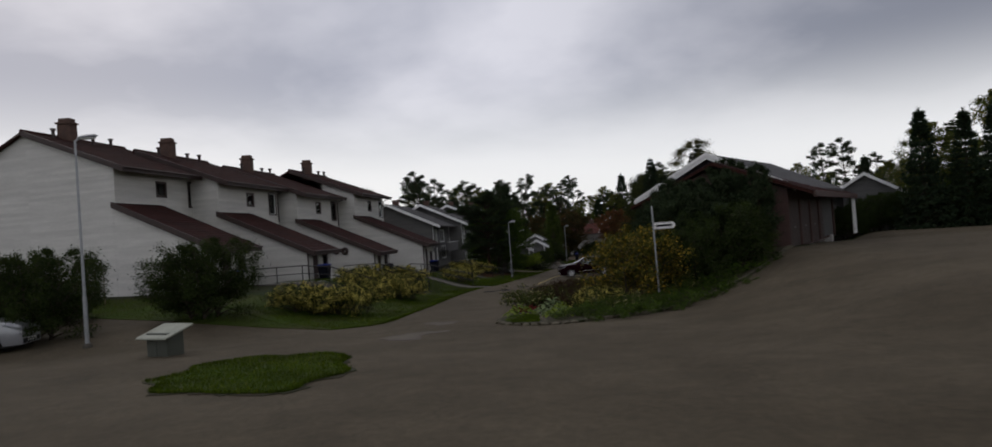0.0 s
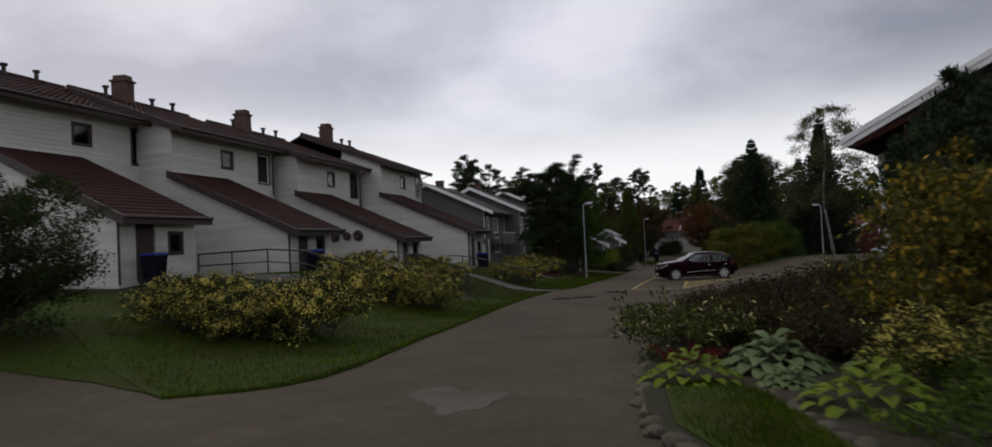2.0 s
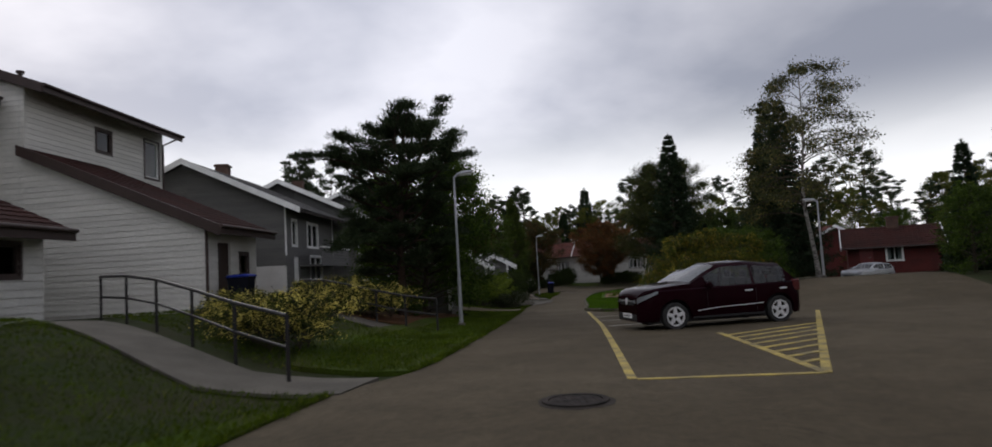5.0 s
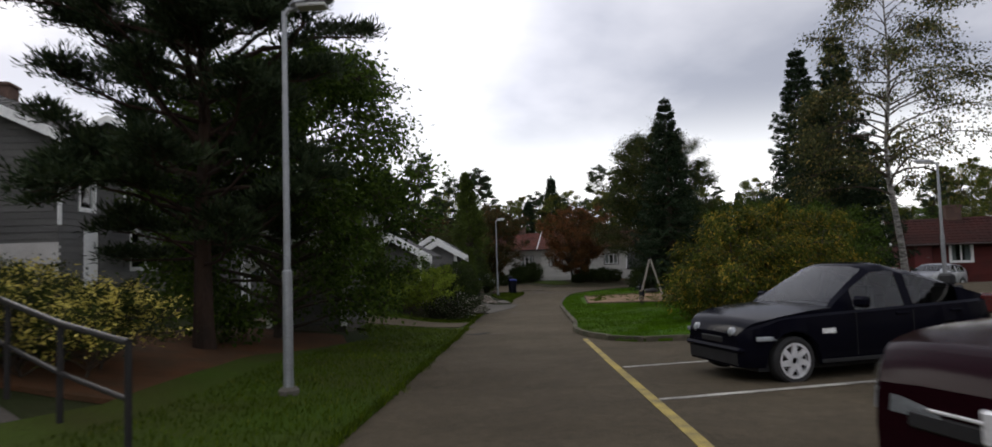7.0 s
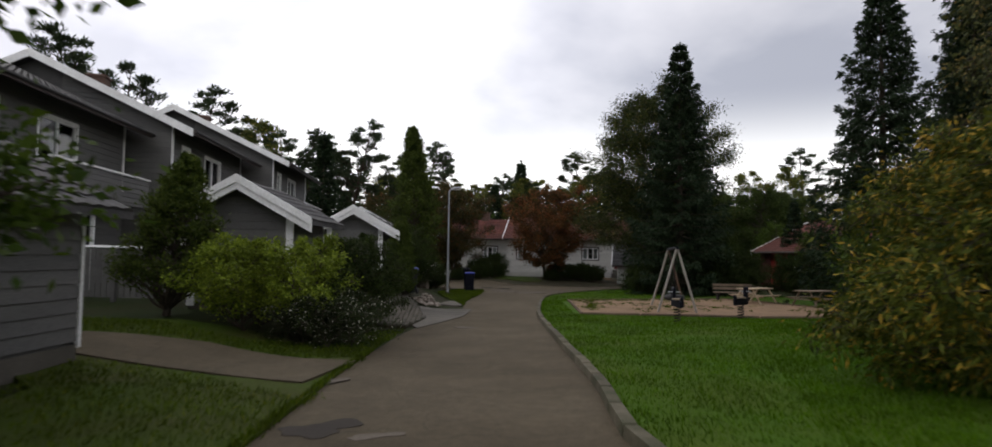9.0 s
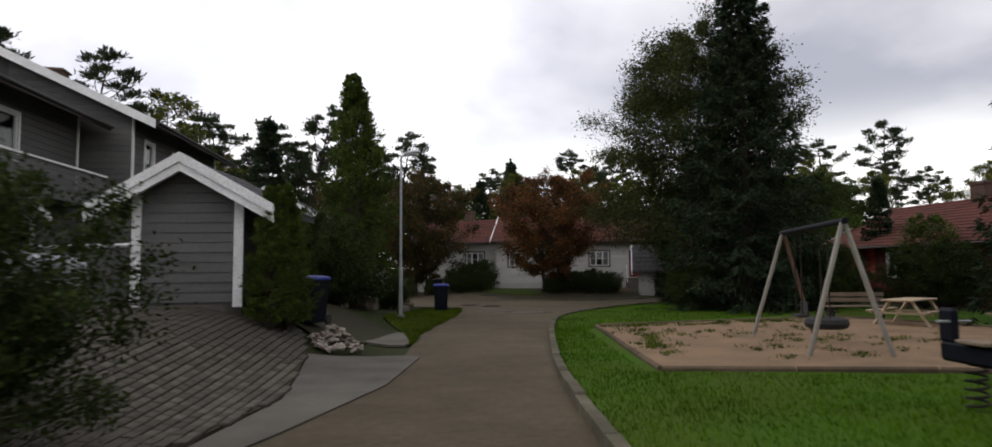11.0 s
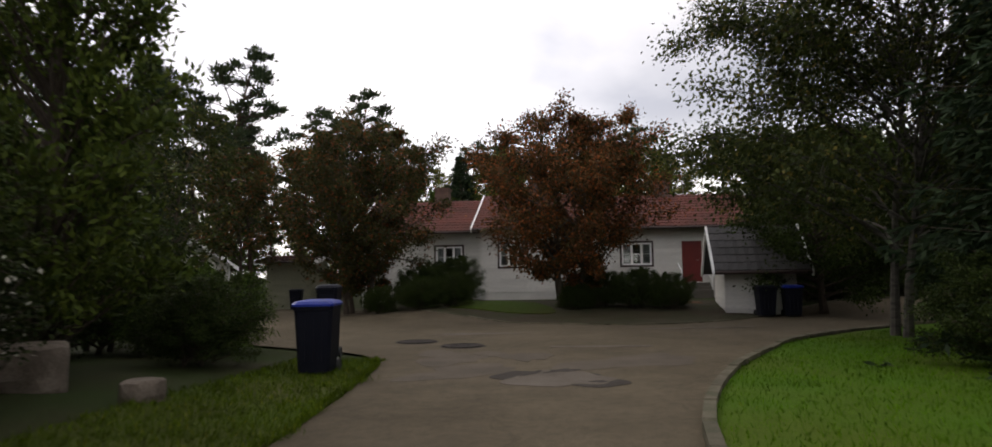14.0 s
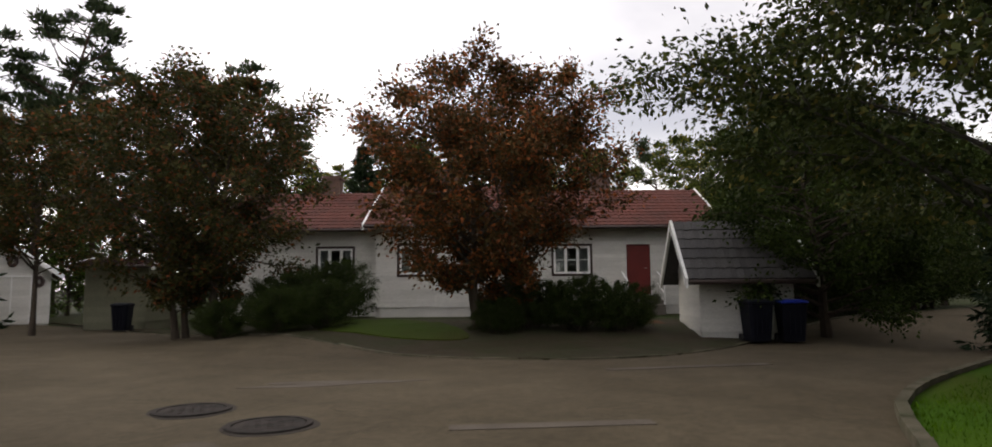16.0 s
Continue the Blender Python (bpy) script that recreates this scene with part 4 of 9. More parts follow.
# side paths and drives
for name, outline, mat, label in (
        ("path", [(-3.9, 31.9), (-3.65, 33.4), (-6.6, 35.2), (-15.0, 38.6), (-15.4, 37.4), (-6.9, 33.9)], GRAVEL_PATH, "grey gravel garden path to a porch"),
        ("path", [(-2.65, 39.1), (-2.55, 39.85), (-4.1, 40.5), (-6.3, 41.4), (-11.1, 45.2), (-11.5, 44.5), (-6.2, 40.65), (-4.0, 39.75)], GRAVEL_PATH, "grey gravel garden path to a porch"),
        ("path", [(-1.1, 45.1), (-0.7, 46.3), (-2.6, 46.8), (-7.6, 51.6), (-8.4, 50.6), (-3.0, 45.5)], SLAB, "pale concrete garden path to a porch"),
        ("path", [(1.5, 53.9), (1.75, 54.9), (0.2, 55.0), (-4.4, 59.6), (-5.0, 58.6), (-0.2, 53.8)], GRAVEL_PATH, "grey gravel garden path to a porch"),
        ("shed_path", [(4.55, 69.5), (5.2, 71.4), (4.4, 71.7), (2.9, 72.6), (1.0, 72.7), (-2.5, 73.7), (-2.8, 72.2), (1.5, 71.1), (3.3, 70.3)], ASPHALT, "dark asphalt path beside a shed"),
        ("drive", [(6.75, 77.4), (7.5, 78.9), (8.6, 81.3), (9.4, 84.2), (9.2, 84.5), (8.3, 84.6), (7.5, 84.1), (7.36, 80.6), (6.7, 78.2)], SLAB, "weathered concrete apron of a drive"),
        ("drive", [(8.75, 87.2), (9.3, 89.0), (8.9, 90.5), (7.4, 93.4), (5.4, 97.5), (4.4, 96.8), (5.3, 91.6), (6.2, 88.2), (7.4, 86.2), (8.5, 86.5)], DIRT_DRIVE, "dark trodden earth drive beside a hedge"),
        ("drive", [(8.5, 86.75), (9.35, 86.4), (9.8, 87.4), (10.1, 89.2), (9.45, 89.3), (8.95, 88.0)], SLAB, "pale concrete apron of a drive"),
        ("garden_path", [(23.6, 107.0), (24.9, 106.8), (27.2, 114.6), (26.0, 115.1)], MULCH, "reddish gravel path to a red door")):
    setting(name.replace("shed_", ""), draped(outline, 0.062 if name == "shed_path" else 0.02, step=0.5, skirt=0.05), mat, label, "path")

# old repairs in the road surface
rng = np.random.default_rng(5)


def blot(x, y, rx, ry, mat, label, turn=0.0, n=26, dz=0.006, rough=0.2):
    pts = []
    k1, k2, k3 = rng.uniform(0, 6, 3)
    for k in range(n):
        a = 2 * math.pi * k / n
        r = 1 + rough * (math.sin(2 * a + k1) * 0.6 + math.sin(3 * a + k2) * 0.5 + math.sin(7 * a + k3) * 0.25)
        px, py = rx * r * math.cos(a), ry * r * math.sin(a)
        pts.append((x + px * math.cos(turn) - py * math.sin(turn), y + px * math.sin(turn) + py * math.cos(turn)))
    return setting("road_patch", draped(pts, dz, step=0.5, skirt=0.01), mat, label, "road patch")


blot(-2.7, 17.7, 0.7, 0.85, ASPHALT_OLD, "pale worn patch in the asphalt", rough=0.4, n=40)
blot(-2.0, 18.6, 0.35, 0.4, ASPHALT_OLD, "pale worn patch in the asphalt", rough=0.4, n=40)
blot(-2.1, 22.0, 0.45, 0.8, ASPHALT_OLD, "pale worn patch in the asphalt", rough=0.45, n=40)
blot(14.2, 98.3, 1.0, 0.6, ASPHALT_DUSTY, "dusty worn patch in the asphalt", 0.2, rough=0.4, n=44, dz=0.004)
blot(17.1, 98.5, 1.25, 0.75, ASPHALT_DUSTY, "dusty worn patch in the asphalt", 0.5, rough=0.4, n=44, dz=0.004)
blot(14.3, 100.2, 0.7, 0.9, ASPHALT_DUSTY, "dusty worn patch in the asphalt", rough=0.5, n=44, dz=0.004)
blot(15.35, 97.25, 0.66, 0.86, ASPHALT_DARK, "dark crumbling rim of a pothole", 0.5, rough=0.3, n=60, dz=0.007)
blot(15.31, 97.15, 0.63, 0.8, ASPHALT_OLD, "pale gravelly bottom of a shallow pothole", 0.5, rough=0.3, n=60, dz=0.010)
blot(15.62, 97.85, 0.3, 0.1, ASPHALT_DARK, "dark crack beside the pothole", 0.5, rough=0.6, n=40, dz=0.013)
blot(15.1, 97.72, 0.36, 0.04, ASPHALT_DARK, "dark crack beside the pothole", 0.75, rough=0.6, n=40, dz=0.013)
blot(15.72, 96.7, 0.12, 0.07, ASPHALT_DARK, "dark crumb hole in the asphalt", 0.2, rough=0.6, n=24, dz=0.013)
blot(15.5, 99.95, 0.45, 0.8, ASPHALT_DUSTY, "loose gravel on the asphalt", 0.1, rough=0.6, n=44, dz=0.006)
blot(16.0, 105.0, 1.4, 0.2, ASPHALT_OLD, "pale worn streak in the asphalt", -0.2, rough=0.6, n=44)
blot(7.95, 77.5, 0.3, 0.22, ASPHALT_OLD, "pale worn patch in the asphalt", 0.2, rough=0.4, n=40)
blot(5.3, 66.95, 0.2, 0.1, ASPHALT_OLD, "pale worn patch in the asphalt", 0.2, rough=0.4, n=40)
blot(4.85, 69.75, 0.28, 0.14, ASPHALT_OLD, "pale broken slab at the path end", 0.9, rough=0.3, n=40, dz=0.02)
blot(4.85, 67.3, 0.3, 0.28, ASPHALT_DARK, "dark tar repair in the asphalt", rough=0.5, n=40)
blot(1.3, 29.0, 0.35, 0.16, ASPHALT_OLD, "pale worn streak in the asphalt", rough=0.5, n=40)

# ---- the white terrace ----
def verge(bm, a, b, h=0.26, t=0.035, up=0.04):
    a, b = Vector(a), Vector(b)
    w = (b - a).normalized()
    o = Vector((0, 0, 1)).cross(w).normalized() * t
    v = [bm.verts.new(c) for c in (a - o + Vector((0, 0, up)), b - o + Vector((0, 0, up)), b - o - Vector((0, 0, h)), a - o - Vector((0, 0, h)),
                                   a + o + Vector((0, 0, up)), b + o + Vector((0, 0, up)), b + o - Vector((0, 0, h)), a + o - Vector((0, 0, h)))]
    for f in ((0, 1, 2, 3), (7, 6, 5, 4), (0, 4, 5, 1), (1, 5, 6, 2), (2, 6, 7, 3), (3, 7, 4, 0)):
        bm.faces.new([v[i] for i in f])


def white_terrace_unit(index, ox, oy, oz, floor, end_wall):
    """One house of the stepped white terrace. Own axes: x along the front, y out towards the street, z from the upper window's middle."""
    u, d = Vector((0.15, 0.989, 0)).normalized(), Vector((0.96, -0.28, 0)).normalized()
    house = thing("terrace_house", "white boarded terrace house with red-brown roof and lean-to porch", "house", "white terrace")
    house.matrix_basis = Matrix.Translation((ox, oy, oz))
    base = floor - oz
    n = Vector((u.y, -u.x, 0))
    A, B = -4.0, 4.15
    eave_z, ridge_b, ridge_z = 1.0, -6.5, 3.8
    # front wall, upper storey and what shows beside the porch
    front = Wall(Vector((0, 0, base)) + u * A, u, n)
    top = eave_z - base + 0.25
    windows = [(4.0 - 0.42, -0.42 - base, 4.0 + 0.42, 0.42 - base), (4.0 + 2.75, -1.0 - base, 4.0 + 3.75, 0.62 - base)]
    polys = [[(0, 0), (B - A, 0), (B - A, top), (0, top)]]
    front.body("wall", polys, windows, 0.2, WHITE_WALL, house)
    front.boards(polys, windows, 0.185, WHITE_BOARD, house)
    white_sash = index in (1, 3)
    front.window(house, *windows[0], BROWN_TRIM, BROWN_TRIM, 1, curtain=False)
    front.window(house, *windows[1], BROWN_TRIM, WHITE_TRIM if white_sash else BROWN_TRIM, 1)
    # the end wall that steps out past the neighbour, with the porch's side below it
    foot = Vector((0, 0, base)) + u * A
    plen = 7.0
    side = Wall(foot, d, -u)
    slope = (eave_z - ridge_z) / (0.9 - ridge_b)

    def roof_at(b):
        return ridge_z + slope * (b - ridge_b)
    porch_top, porch_low = -1.1 - base, -4.15 - base
    side_poly = [[(0, 0), (plen - 0.5, 0), (plen - 0.5, porch_low + 0.12), (0, porch_top - 0.02)],
                 [(-3.2 if not end_wall else -6.5, 0), (0, 0), (0, roof_at(0) - base - 0.1), (-3.2 if not end_wall else -6.5, roof_at(-3.2 if not end_wall else -6.5) - base - 0.1)]]
    if end_wall:
        side_poly.append([(-12.0, 0), (-6.5, 0), (-6.5, ridge_z - base - 0.1), (-12.0, ridge_z - 2.35 - base)])
    side.body("wall", side_poly, [], 0.2, WHITE_WALL, house)
    side.boards(side_poly, [], 0.185, WHITE_BOARD, house)
    # far side and rear walls
    far = Wall(Vector((0, 0, base)) + u * B, d, u)
    far_poly = [[(0, 0), (0, roof_at(0) - base - 0.1), (-6.5, ridge_z - base - 0.1), (-6.5, 0)], [(-12.0, 0), (-6.5, 0), (-6.5, ridge_z - base - 0.1), (-12.0, ridge_z - 2.35 - base)]]
    far.body("wall", far_poly, [], 0.2, WHITE_WALL, house)
    rear = Wall(Vector((0, 0, base)) + u * A - d * 12.0, u, -n)
    rear.body("wall", [[(0, 0), (B - A, 0), (B - A, ridge_z - 2.35 - base), (0, ridge_z - 2.35 - base)]], [], 0.2, WHITE_WALL, house)
    # porch front with its door and window, far side
    pw = 3.7
    pf = Wall(foot + d * (plen - 0.5), u, n)
    door = (0.75, 0.12, 1.65, 2.1)
    pwin = (2.35, 1.05, 2.95, 1.75)
    pf_poly = [[(0, 0), (pw, 0), (pw, porch_low + 0.1), (0, porch_low + 0.1)]]
    pf.body("wall", pf_poly, [door, pwin], 0.18, WHITE_WALL, house)
    pf.boards(pf_poly, [door, pwin], 0.185, WHITE_BOARD, house)
    pf.window(house, *pwin, BROWN_TRIM, BROWN_TRIM, 1, curtain=False)
    bm = bmesh.new()
    prism(bm, [(0.75, 0.12), (1.65, 0.12), (1.65, 2.1), (0.75, 2.1)], pf.at, -0.12, -0.06)
    leaf = part("door", bm, BROWN_TRIM, house)
    bm = bmesh.new()
    tube(bm, [pf.at(1.5, 1.05, -0.06), pf.at(1.5, 1.05, 0.0), pf.at(1.4, 1.05, 0.0)], 0.012, 6)
    part("door_handle", bm, GALV, leaf)
    fs = Wall(foot + u * pw, d, u)
    fs.body("wall", [[(0, 0), (plen - 0.5, 0), (plen - 0.5, porch_low + 0.1), (0, porch_top - 0.05)]], [], 0.18, WHITE_WALL, house)
    # roofs
    def at(a, b, z):
        return u * a + (d * b) + Vector((0, 0, z))
    low, high = at(A - 0.3, 0.95, eave_z - 0.02), at(A - 0.3, ridge_b, ridge_z)
    low2, high2 = at(B + 0.12, 0.95, eave_z - 0.02), at(B + 0.12, ridge_b, ridge_z)
    main = slab_roof("roof", (low, low2, high2, high), 0.16, ROOF_BROWN, house)
    tile_rows((low, low2, high2, high), 22, ROOF_BROWN, main, wave=0.3)
    slab_roof("roof", (at(A - 0.3, -12.4, ridge_z - 2.4), at(B + 0.12, -12.4, ridge_z - 2.4), high2, high), 0.16, ROOF_BROWN, house)
    bm = bmesh.new()
    tube(bm, [high + Vector((0, 0, 0.03)), high2 + Vector((0, 0, 0.03))], 0.12, 8)
    part("ridge_cap", bm, ROOF_BROWN, house)
    p0, p1 = at(A - 0.3, -0.05, -0.98), at(A - 0.3, plen + 0.15, -4.06)
    q0, q1 = p0 + u * (pw + 0.6), p1 + u * (pw + 0.6)
    lean_to = slab_roof("porch_roof", (p1, q1, q0, p0), 0.14, ROOF_BROWN, house)
    tile_rows((p1, q1, q0, p0), 20, ROOF_BROWN, lean_to, wave=0.3)
    # fascia and verge boards, gutters, downpipe
    for a, b, h in ((low, low2, 0.24), (p1, q1, 0.24), (p0, p1, 0.3), (high, low, 0.28)):
        bm = bmesh.new()
        verge(bm, a, b, h, 0.03, 0.05)
        part("fascia_board", bm, BROWN_TRIM, house, "dark brown fascia or verge board")
    bm = bmesh.new()
    g0, g1 = low + d * 0.08 - Vector((0, 0, 0.02)), low2 + d * 0.08 - Vector((0, 0, 0.02))
    tube(bm, [g0, g1], 0.06, 8)
    part("gutter", bm, BROWN_TRIM, house)
    bm = bmesh.new()
    c = u * (B - 0.12) + n * 0.1
    tube(bm, [c + n * 0.8 + Vector((0, 0, eave_z - 0.1)), c + Vector((0, 0, eave_z - 0.4)), c + Vector((0, 0, -1.6))], 0.045, 8)
    part("downpipe", bm, BROWN_TRIM, house)
    bm = bmesh.new()
    g0, g1 = p1 + d * 0.07, q1 + d * 0.07
    tube(bm, [g0, g1], 0.055, 8)
    part("gutter", bm, BROWN_TRIM, house)
    # corner boards in dark brown on the porch
    bm = bmesh.new()
    c = foot + d * (plen - 0.5)
    tube(bm, [c + Vector((0, 0, 0.05)) + d * 0.04, c + Vector((0, 0, porch_low + 0.1)) + d * 0.04], 0.05, 4)
    part("corner_board", bm, BROWN_TRIM, house)
    # chimney and vents
    ch = at(-1.2, ridge_b + 0.4, ridge_z)
    bm = boxes((ch.x - 0.42, ch.y - 0.35, ch.z - 0.8, ch.x + 0.42, ch.y + 0.35, ch.z + 1.0), (ch.x - 0.5, ch.y - 0.43, ch.z + 0.86, ch.x + 0.5, ch.y + 0.43, ch.z + 0.96),
               (ch.x - 0.36, ch.y - 0.3, ch.z + 1.0, ch.x + 0.36, ch.y + 0.3, ch.z + 1.22))
    part("chimney", bm, BRICK, house, "brown brick chimney stack with a cap")
    for a, b, h in ((-2.6, 0.7, 0.5), (0.4, 0.9, 0.45), (2.2, 0.7, 0.5)):
        v = at(a, ridge_b + b, roof_at(ridge_b + b))
        bm = bmesh.new()
        tube(bm, [v - Vector((0, 0, 0.2)), v + Vector((0, 0, h)), v + Vector((0, 0, h + 0.02)), v + Vector((0, 0, h + 0.12))], [0.1, 0.1, 0.17, 0.17], 10)
        part("roof_vent", bm, BROWN_TRIM, house)
    # foundation
    bm = bmesh.new()
    prism(bm, [(-0.03, -0.9), (plen - 0.47, -0.9), (plen - 0.47, 0.12), (-0.03, 0.12)], side.at, -0.2, 0.012)
    prism(bm, [(-0.03, -0.9), (pw + 0.03, -0.9), (pw + 0.03, 0.12), (-0.03, 0.12)], pf.at, -0.2, 0.012)
    prism(bm, [(-12.0, -0.9), (0, -0.9), (0, 0.1), (-12.0, 0.1)], side.at, -0.2, 0.01)
    prism(bm, [(pw, -0.9), (B - A, -0.9), (B - A, 0.12), (pw, 0.12)], front.at, -0.2, 0.012)
    part("foundation", bm, PLASTER, house, "grey plastered foundation")
    if index == 2:
        # three dark wreaths on the porch side
        for k, (s, r) in enumerate(((2.5, 0.2), (3.3, 0.14), (4.05, 0.2))):
            bm = bmesh.new()
            c = side.at(s, 2.35, 0.08)
            tube(bm, [c + d * (r * math.cos(a)) + Vector((0, 0, r * math.sin(a))) * 0.9 for a in (2 * math.pi * j / 12 for j in range(13))], 0.13, 6)
            ring = part("wreath", bm, BROWN_TRIM)
            ring.matrix_basis = house.matrix_basis
            tagged(ring, "dark twig wreath hung on the porch wall", "wreath", "wall wreaths")
    return house


TERRACE = ((-21.02, 40.59, 5.61, -0.75, True), (-17.88, 47.02, 5.07, -1.1, False), (-15.16, 55.11, 4.59, -1.55, False), (-12.32, 63.11, 4.88, -1.7, False))
for k, row in enumerate(TERRACE):
    white_terrace_unit(k, *row)

# ---- the grey terrace with its sheds ----
GU = Vector((0.12, 0.993, 0)).normalized()
GN = Vector((GU.y, -GU.x, 0))


def grey_house(index, ex, ey, ez, floor):
    """One house of the grey terrace, set from the near lower end of its white verge board."""
    house = thing("terrace_house", "dark grey boarded terrace house with white trim and charcoal roof", "house", "grey terrace")
    house.matrix_basis = Matrix.Translation((ex, ey, ez))
    base = floor - ez
    over, long, half, rise = 0.9, 9.2, 5.8, 2.75

    def at(a, b, z):
        return GU * a + GN * b + Vector((0, 0, z))
    top = -base + over * rise / half - 0.12
    foot = at(0.35, -over, base)
    front = Wall(foot, GU, GN)
    holes = [(1.0, -base - 1.75, 1.75, -base - 0.45), (3.6, -base - 1.75, 5.6, -base - 0.45), (1.2, 0.1, 2.1, 2.15), (4.0, 0.9, 6.2, 2.2)]
    poly = [[(0, 0), (long - 0.3, 0), (long - 0.3, top), (0, top)]]
    front.body("wall", poly, holes, 0.2, GREY_WALL, house)
    front.boards(poly, holes, 0.2, GREY_BOARD, house)
    front.window(house, *holes[0], WHITE_TRIM, WHITE_TRIM, 1)
    front.window(house, *holes[1], WHITE_TRIM, WHITE_TRIM, 2)
    front.window(house, *holes[3], WHITE_TRIM, WHITE_TRIM, 2)
    bm = bmesh.new()
    prism(bm, [(1.2, 0.1), (2.1, 0.1), (2.1, 2.15), (1.2, 2.15)], front.at, -0.12, -0.05)
    part("door", bm, WHITE_TRIM, house)
    # gable end towards the near neighbour
    side = Wall(foot, -GN, -GU)
    wide = 2 * (half - over)
    gable = [[(0, 0), (wide / 2, 0), (wide / 2, top + rise * (half - over) / half), (0, top)],
             [(wide / 2, 0), (wide, 0), (wide, top), (wide / 2, top + rise * (half - over) / half)]]
    side.body("wall", gable, [], 0.2, GREY_WALL, house)
    keep = 11 if index == 0 else 4.0
    shown = [clip(p, 0, keep, False) for p in gable]
    side.boards([p for p in shown if p], [], 0.2, GREY_BOARD, house)
    if index == 0:
        bm = bmesh.new()
        prism(bm, [(-0.02, -0.8), (wide + 0.02, -0.8), (wide + 0.02, 1.7), (-0.02, 1.7)], side.at, -0.1, 0.035)
        part("foundation", bm, PLASTER, house, "pale plastered ground floor wall")
        bm = bmesh.new()
        prism(bm, [(3.6, top + 0.75), (4.6, top + 0.75), (4.6, top + 0.85), (3.6, top + 0.85)], side.at, 0.0, 0.06)
        part("vent_ledge", bm, GREY_BOARD, house)
    rear = Wall(foot - GN * wide, GU, -GN)
    rear.body("wall", poly, [], 0.2, GREY_WALL, house)
    farw = Wall(foot + GU * (long - 0.3), -GN, GU)
    farw.body("wall", gable, [], 0.2, GREY_WALL, house)
    # roof
    a0, a1 = -0.15, long + 0.1
    c = [at(a0, 0, 0), at(a1, 0, 0), at(a1, -half, rise), at(a0, -half, rise)]
    roof = slab_roof("roof", c, 0.14, ROOF_GREY, house)
    tile_rows(c, 16, ROOF_GREY, roof, wave=0.3)
    c2 = [at(a0, -2 * half, 0), at(a1, -2 * half, 0), at(a1, -half, rise), at(a0, -half, rise)]
    slab_roof("roof", c2, 0.14, ROOF_GREY, house)
    for b, drop in ((0.05, 0.0), (-2 * half, 0.0)):
        bm = bmesh.new()
        verge(bm, at(a0 - 0.04, b, drop), at(a0 - 0.04, -half, rise + 0.03))
        part("verge_board", bm, WHITE_TRIM, house, "white painted verge board")
    bm = bmesh.new()
    verge(bm, at(a0, 0.06, -0.03), at(a1, 0.06, -0.03), 0.14)
    part("fascia_board", bm, BROWN_TRIM, house)
    bm = bmesh.new()
    tube(bm, [at(a0, 0.13, -0.05), at(a1, 0.13, -0.05)], 0.055, 8)
    part("gutter", bm, ROOF_GREY, house)
    for a in (0.02, long - 0.4):
        bm = bmesh.new()
        prism(bm, [(a - 0.06, -base - 2.3), (a + 0.07, -base - 2.3), (a + 0.07, top - 0.02), (a - 0.06, top - 0.02)], front.at, 0.0, 0.05)
        part("corner_board", bm, WHITE_TRIM, house, "white corner board")
    # balcony with boarded rail
    bm = bmesh.new()
    bz = -base - 2.75
    for k in range(5):
        prism(bm, [(2.2, bz + 0.17 * k), (8.3, bz + 0.17 * k), (8.3, bz + 0.17 * k + 0.15), (2.2, bz + 0.17 * k + 0.15)], front.at, 1.15, 1.18)
    balcony = part("balcony", bm, GREY_BOARD, house, "dark boarded balcony")
    bm = bmesh.new()
    prism(bm, [(2.2, bz + 0.87), (8.3, bz + 0.87), (8.3, bz + 0.93), (2.2, bz + 0.93)], front.at, 1.1, 1.24)
    part("handrail", bm, WHITE_TRIM, balcony, "white handrail")
    bm = bmesh.new()
    prism(bm, [(2.2, bz - 0.12), (8.3, bz - 0.12), (8.3, bz - 0.02), (2.2, bz - 0.02)], front.at, 0.0, 1.2)
    part("balcony_floor", bm, GREY_BOARD, balcony)
    # glazed entrance porch with a small white gable
    if index:
        gz = base + 0.35
        c0, c1, deep_p = 2.6, 4.2, 1.5
        bm = bmesh.new()
        for a, b in ((c0, -over + 0.06), (c1, -over + 0.06), (c0, -over + deep_p), (c1, -over + deep_p)):
            q = at(a, b, 0)
            box(bm, q.x - 0.05, q.y - 0.05, base - 0.3, q.x + 0.05, q.y + 0.05, gz + 2.05)
        porch = part("porch", bm, WHITE_TRIM, house, "white posts of a glazed entrance porch")
        mid = (c0 + c1) / 2
        for lo_a, hi_a in ((c0 - 0.25, mid), (c1 + 0.25, mid)):
            slab_roof("porch_roof", (at(lo_a, -over, gz + 2.0), at(lo_a, -over + deep_p + 0.25, gz + 2.0), at(hi_a, -over + deep_p + 0.25, gz + 2.5), at(hi_a, -over, gz + 2.5)), 0.08, ROOF_GREY, porch)
            bm = bmesh.new()
            verge(bm, at(lo_a, -over + deep_p + 0.28, gz + 2.0), at(hi_a, -over + deep_p + 0.28, gz + 2.53), 0.16)
            part("verge_board", bm, WHITE_TRIM, porch)
        for wall, w in ((Wall(at(c0, -over + deep_p, base), GU, GN), c1 - c0), (Wall(at(c0, -over, base), GN, -GU), deep_p)):
            bm = bmesh.new()
            prism(bm, [(0.05, -0.2), (w - 0.05, -0.2), (w - 0.05, 1.15), (0.05, 1.15)], wall.at, -0.04, 0.0)
            part("porch_board", bm, GREY_BOARD, porch, "dark boarded parapet")
            bm = bmesh.new()
            for v in (1.15, 2.28):
                prism(bm, [(0.05, v), (w - 0.05, v), (w - 0.05, v + 0.08), (0.05, v + 0.08)], wall.at, -0.06, 0.02)
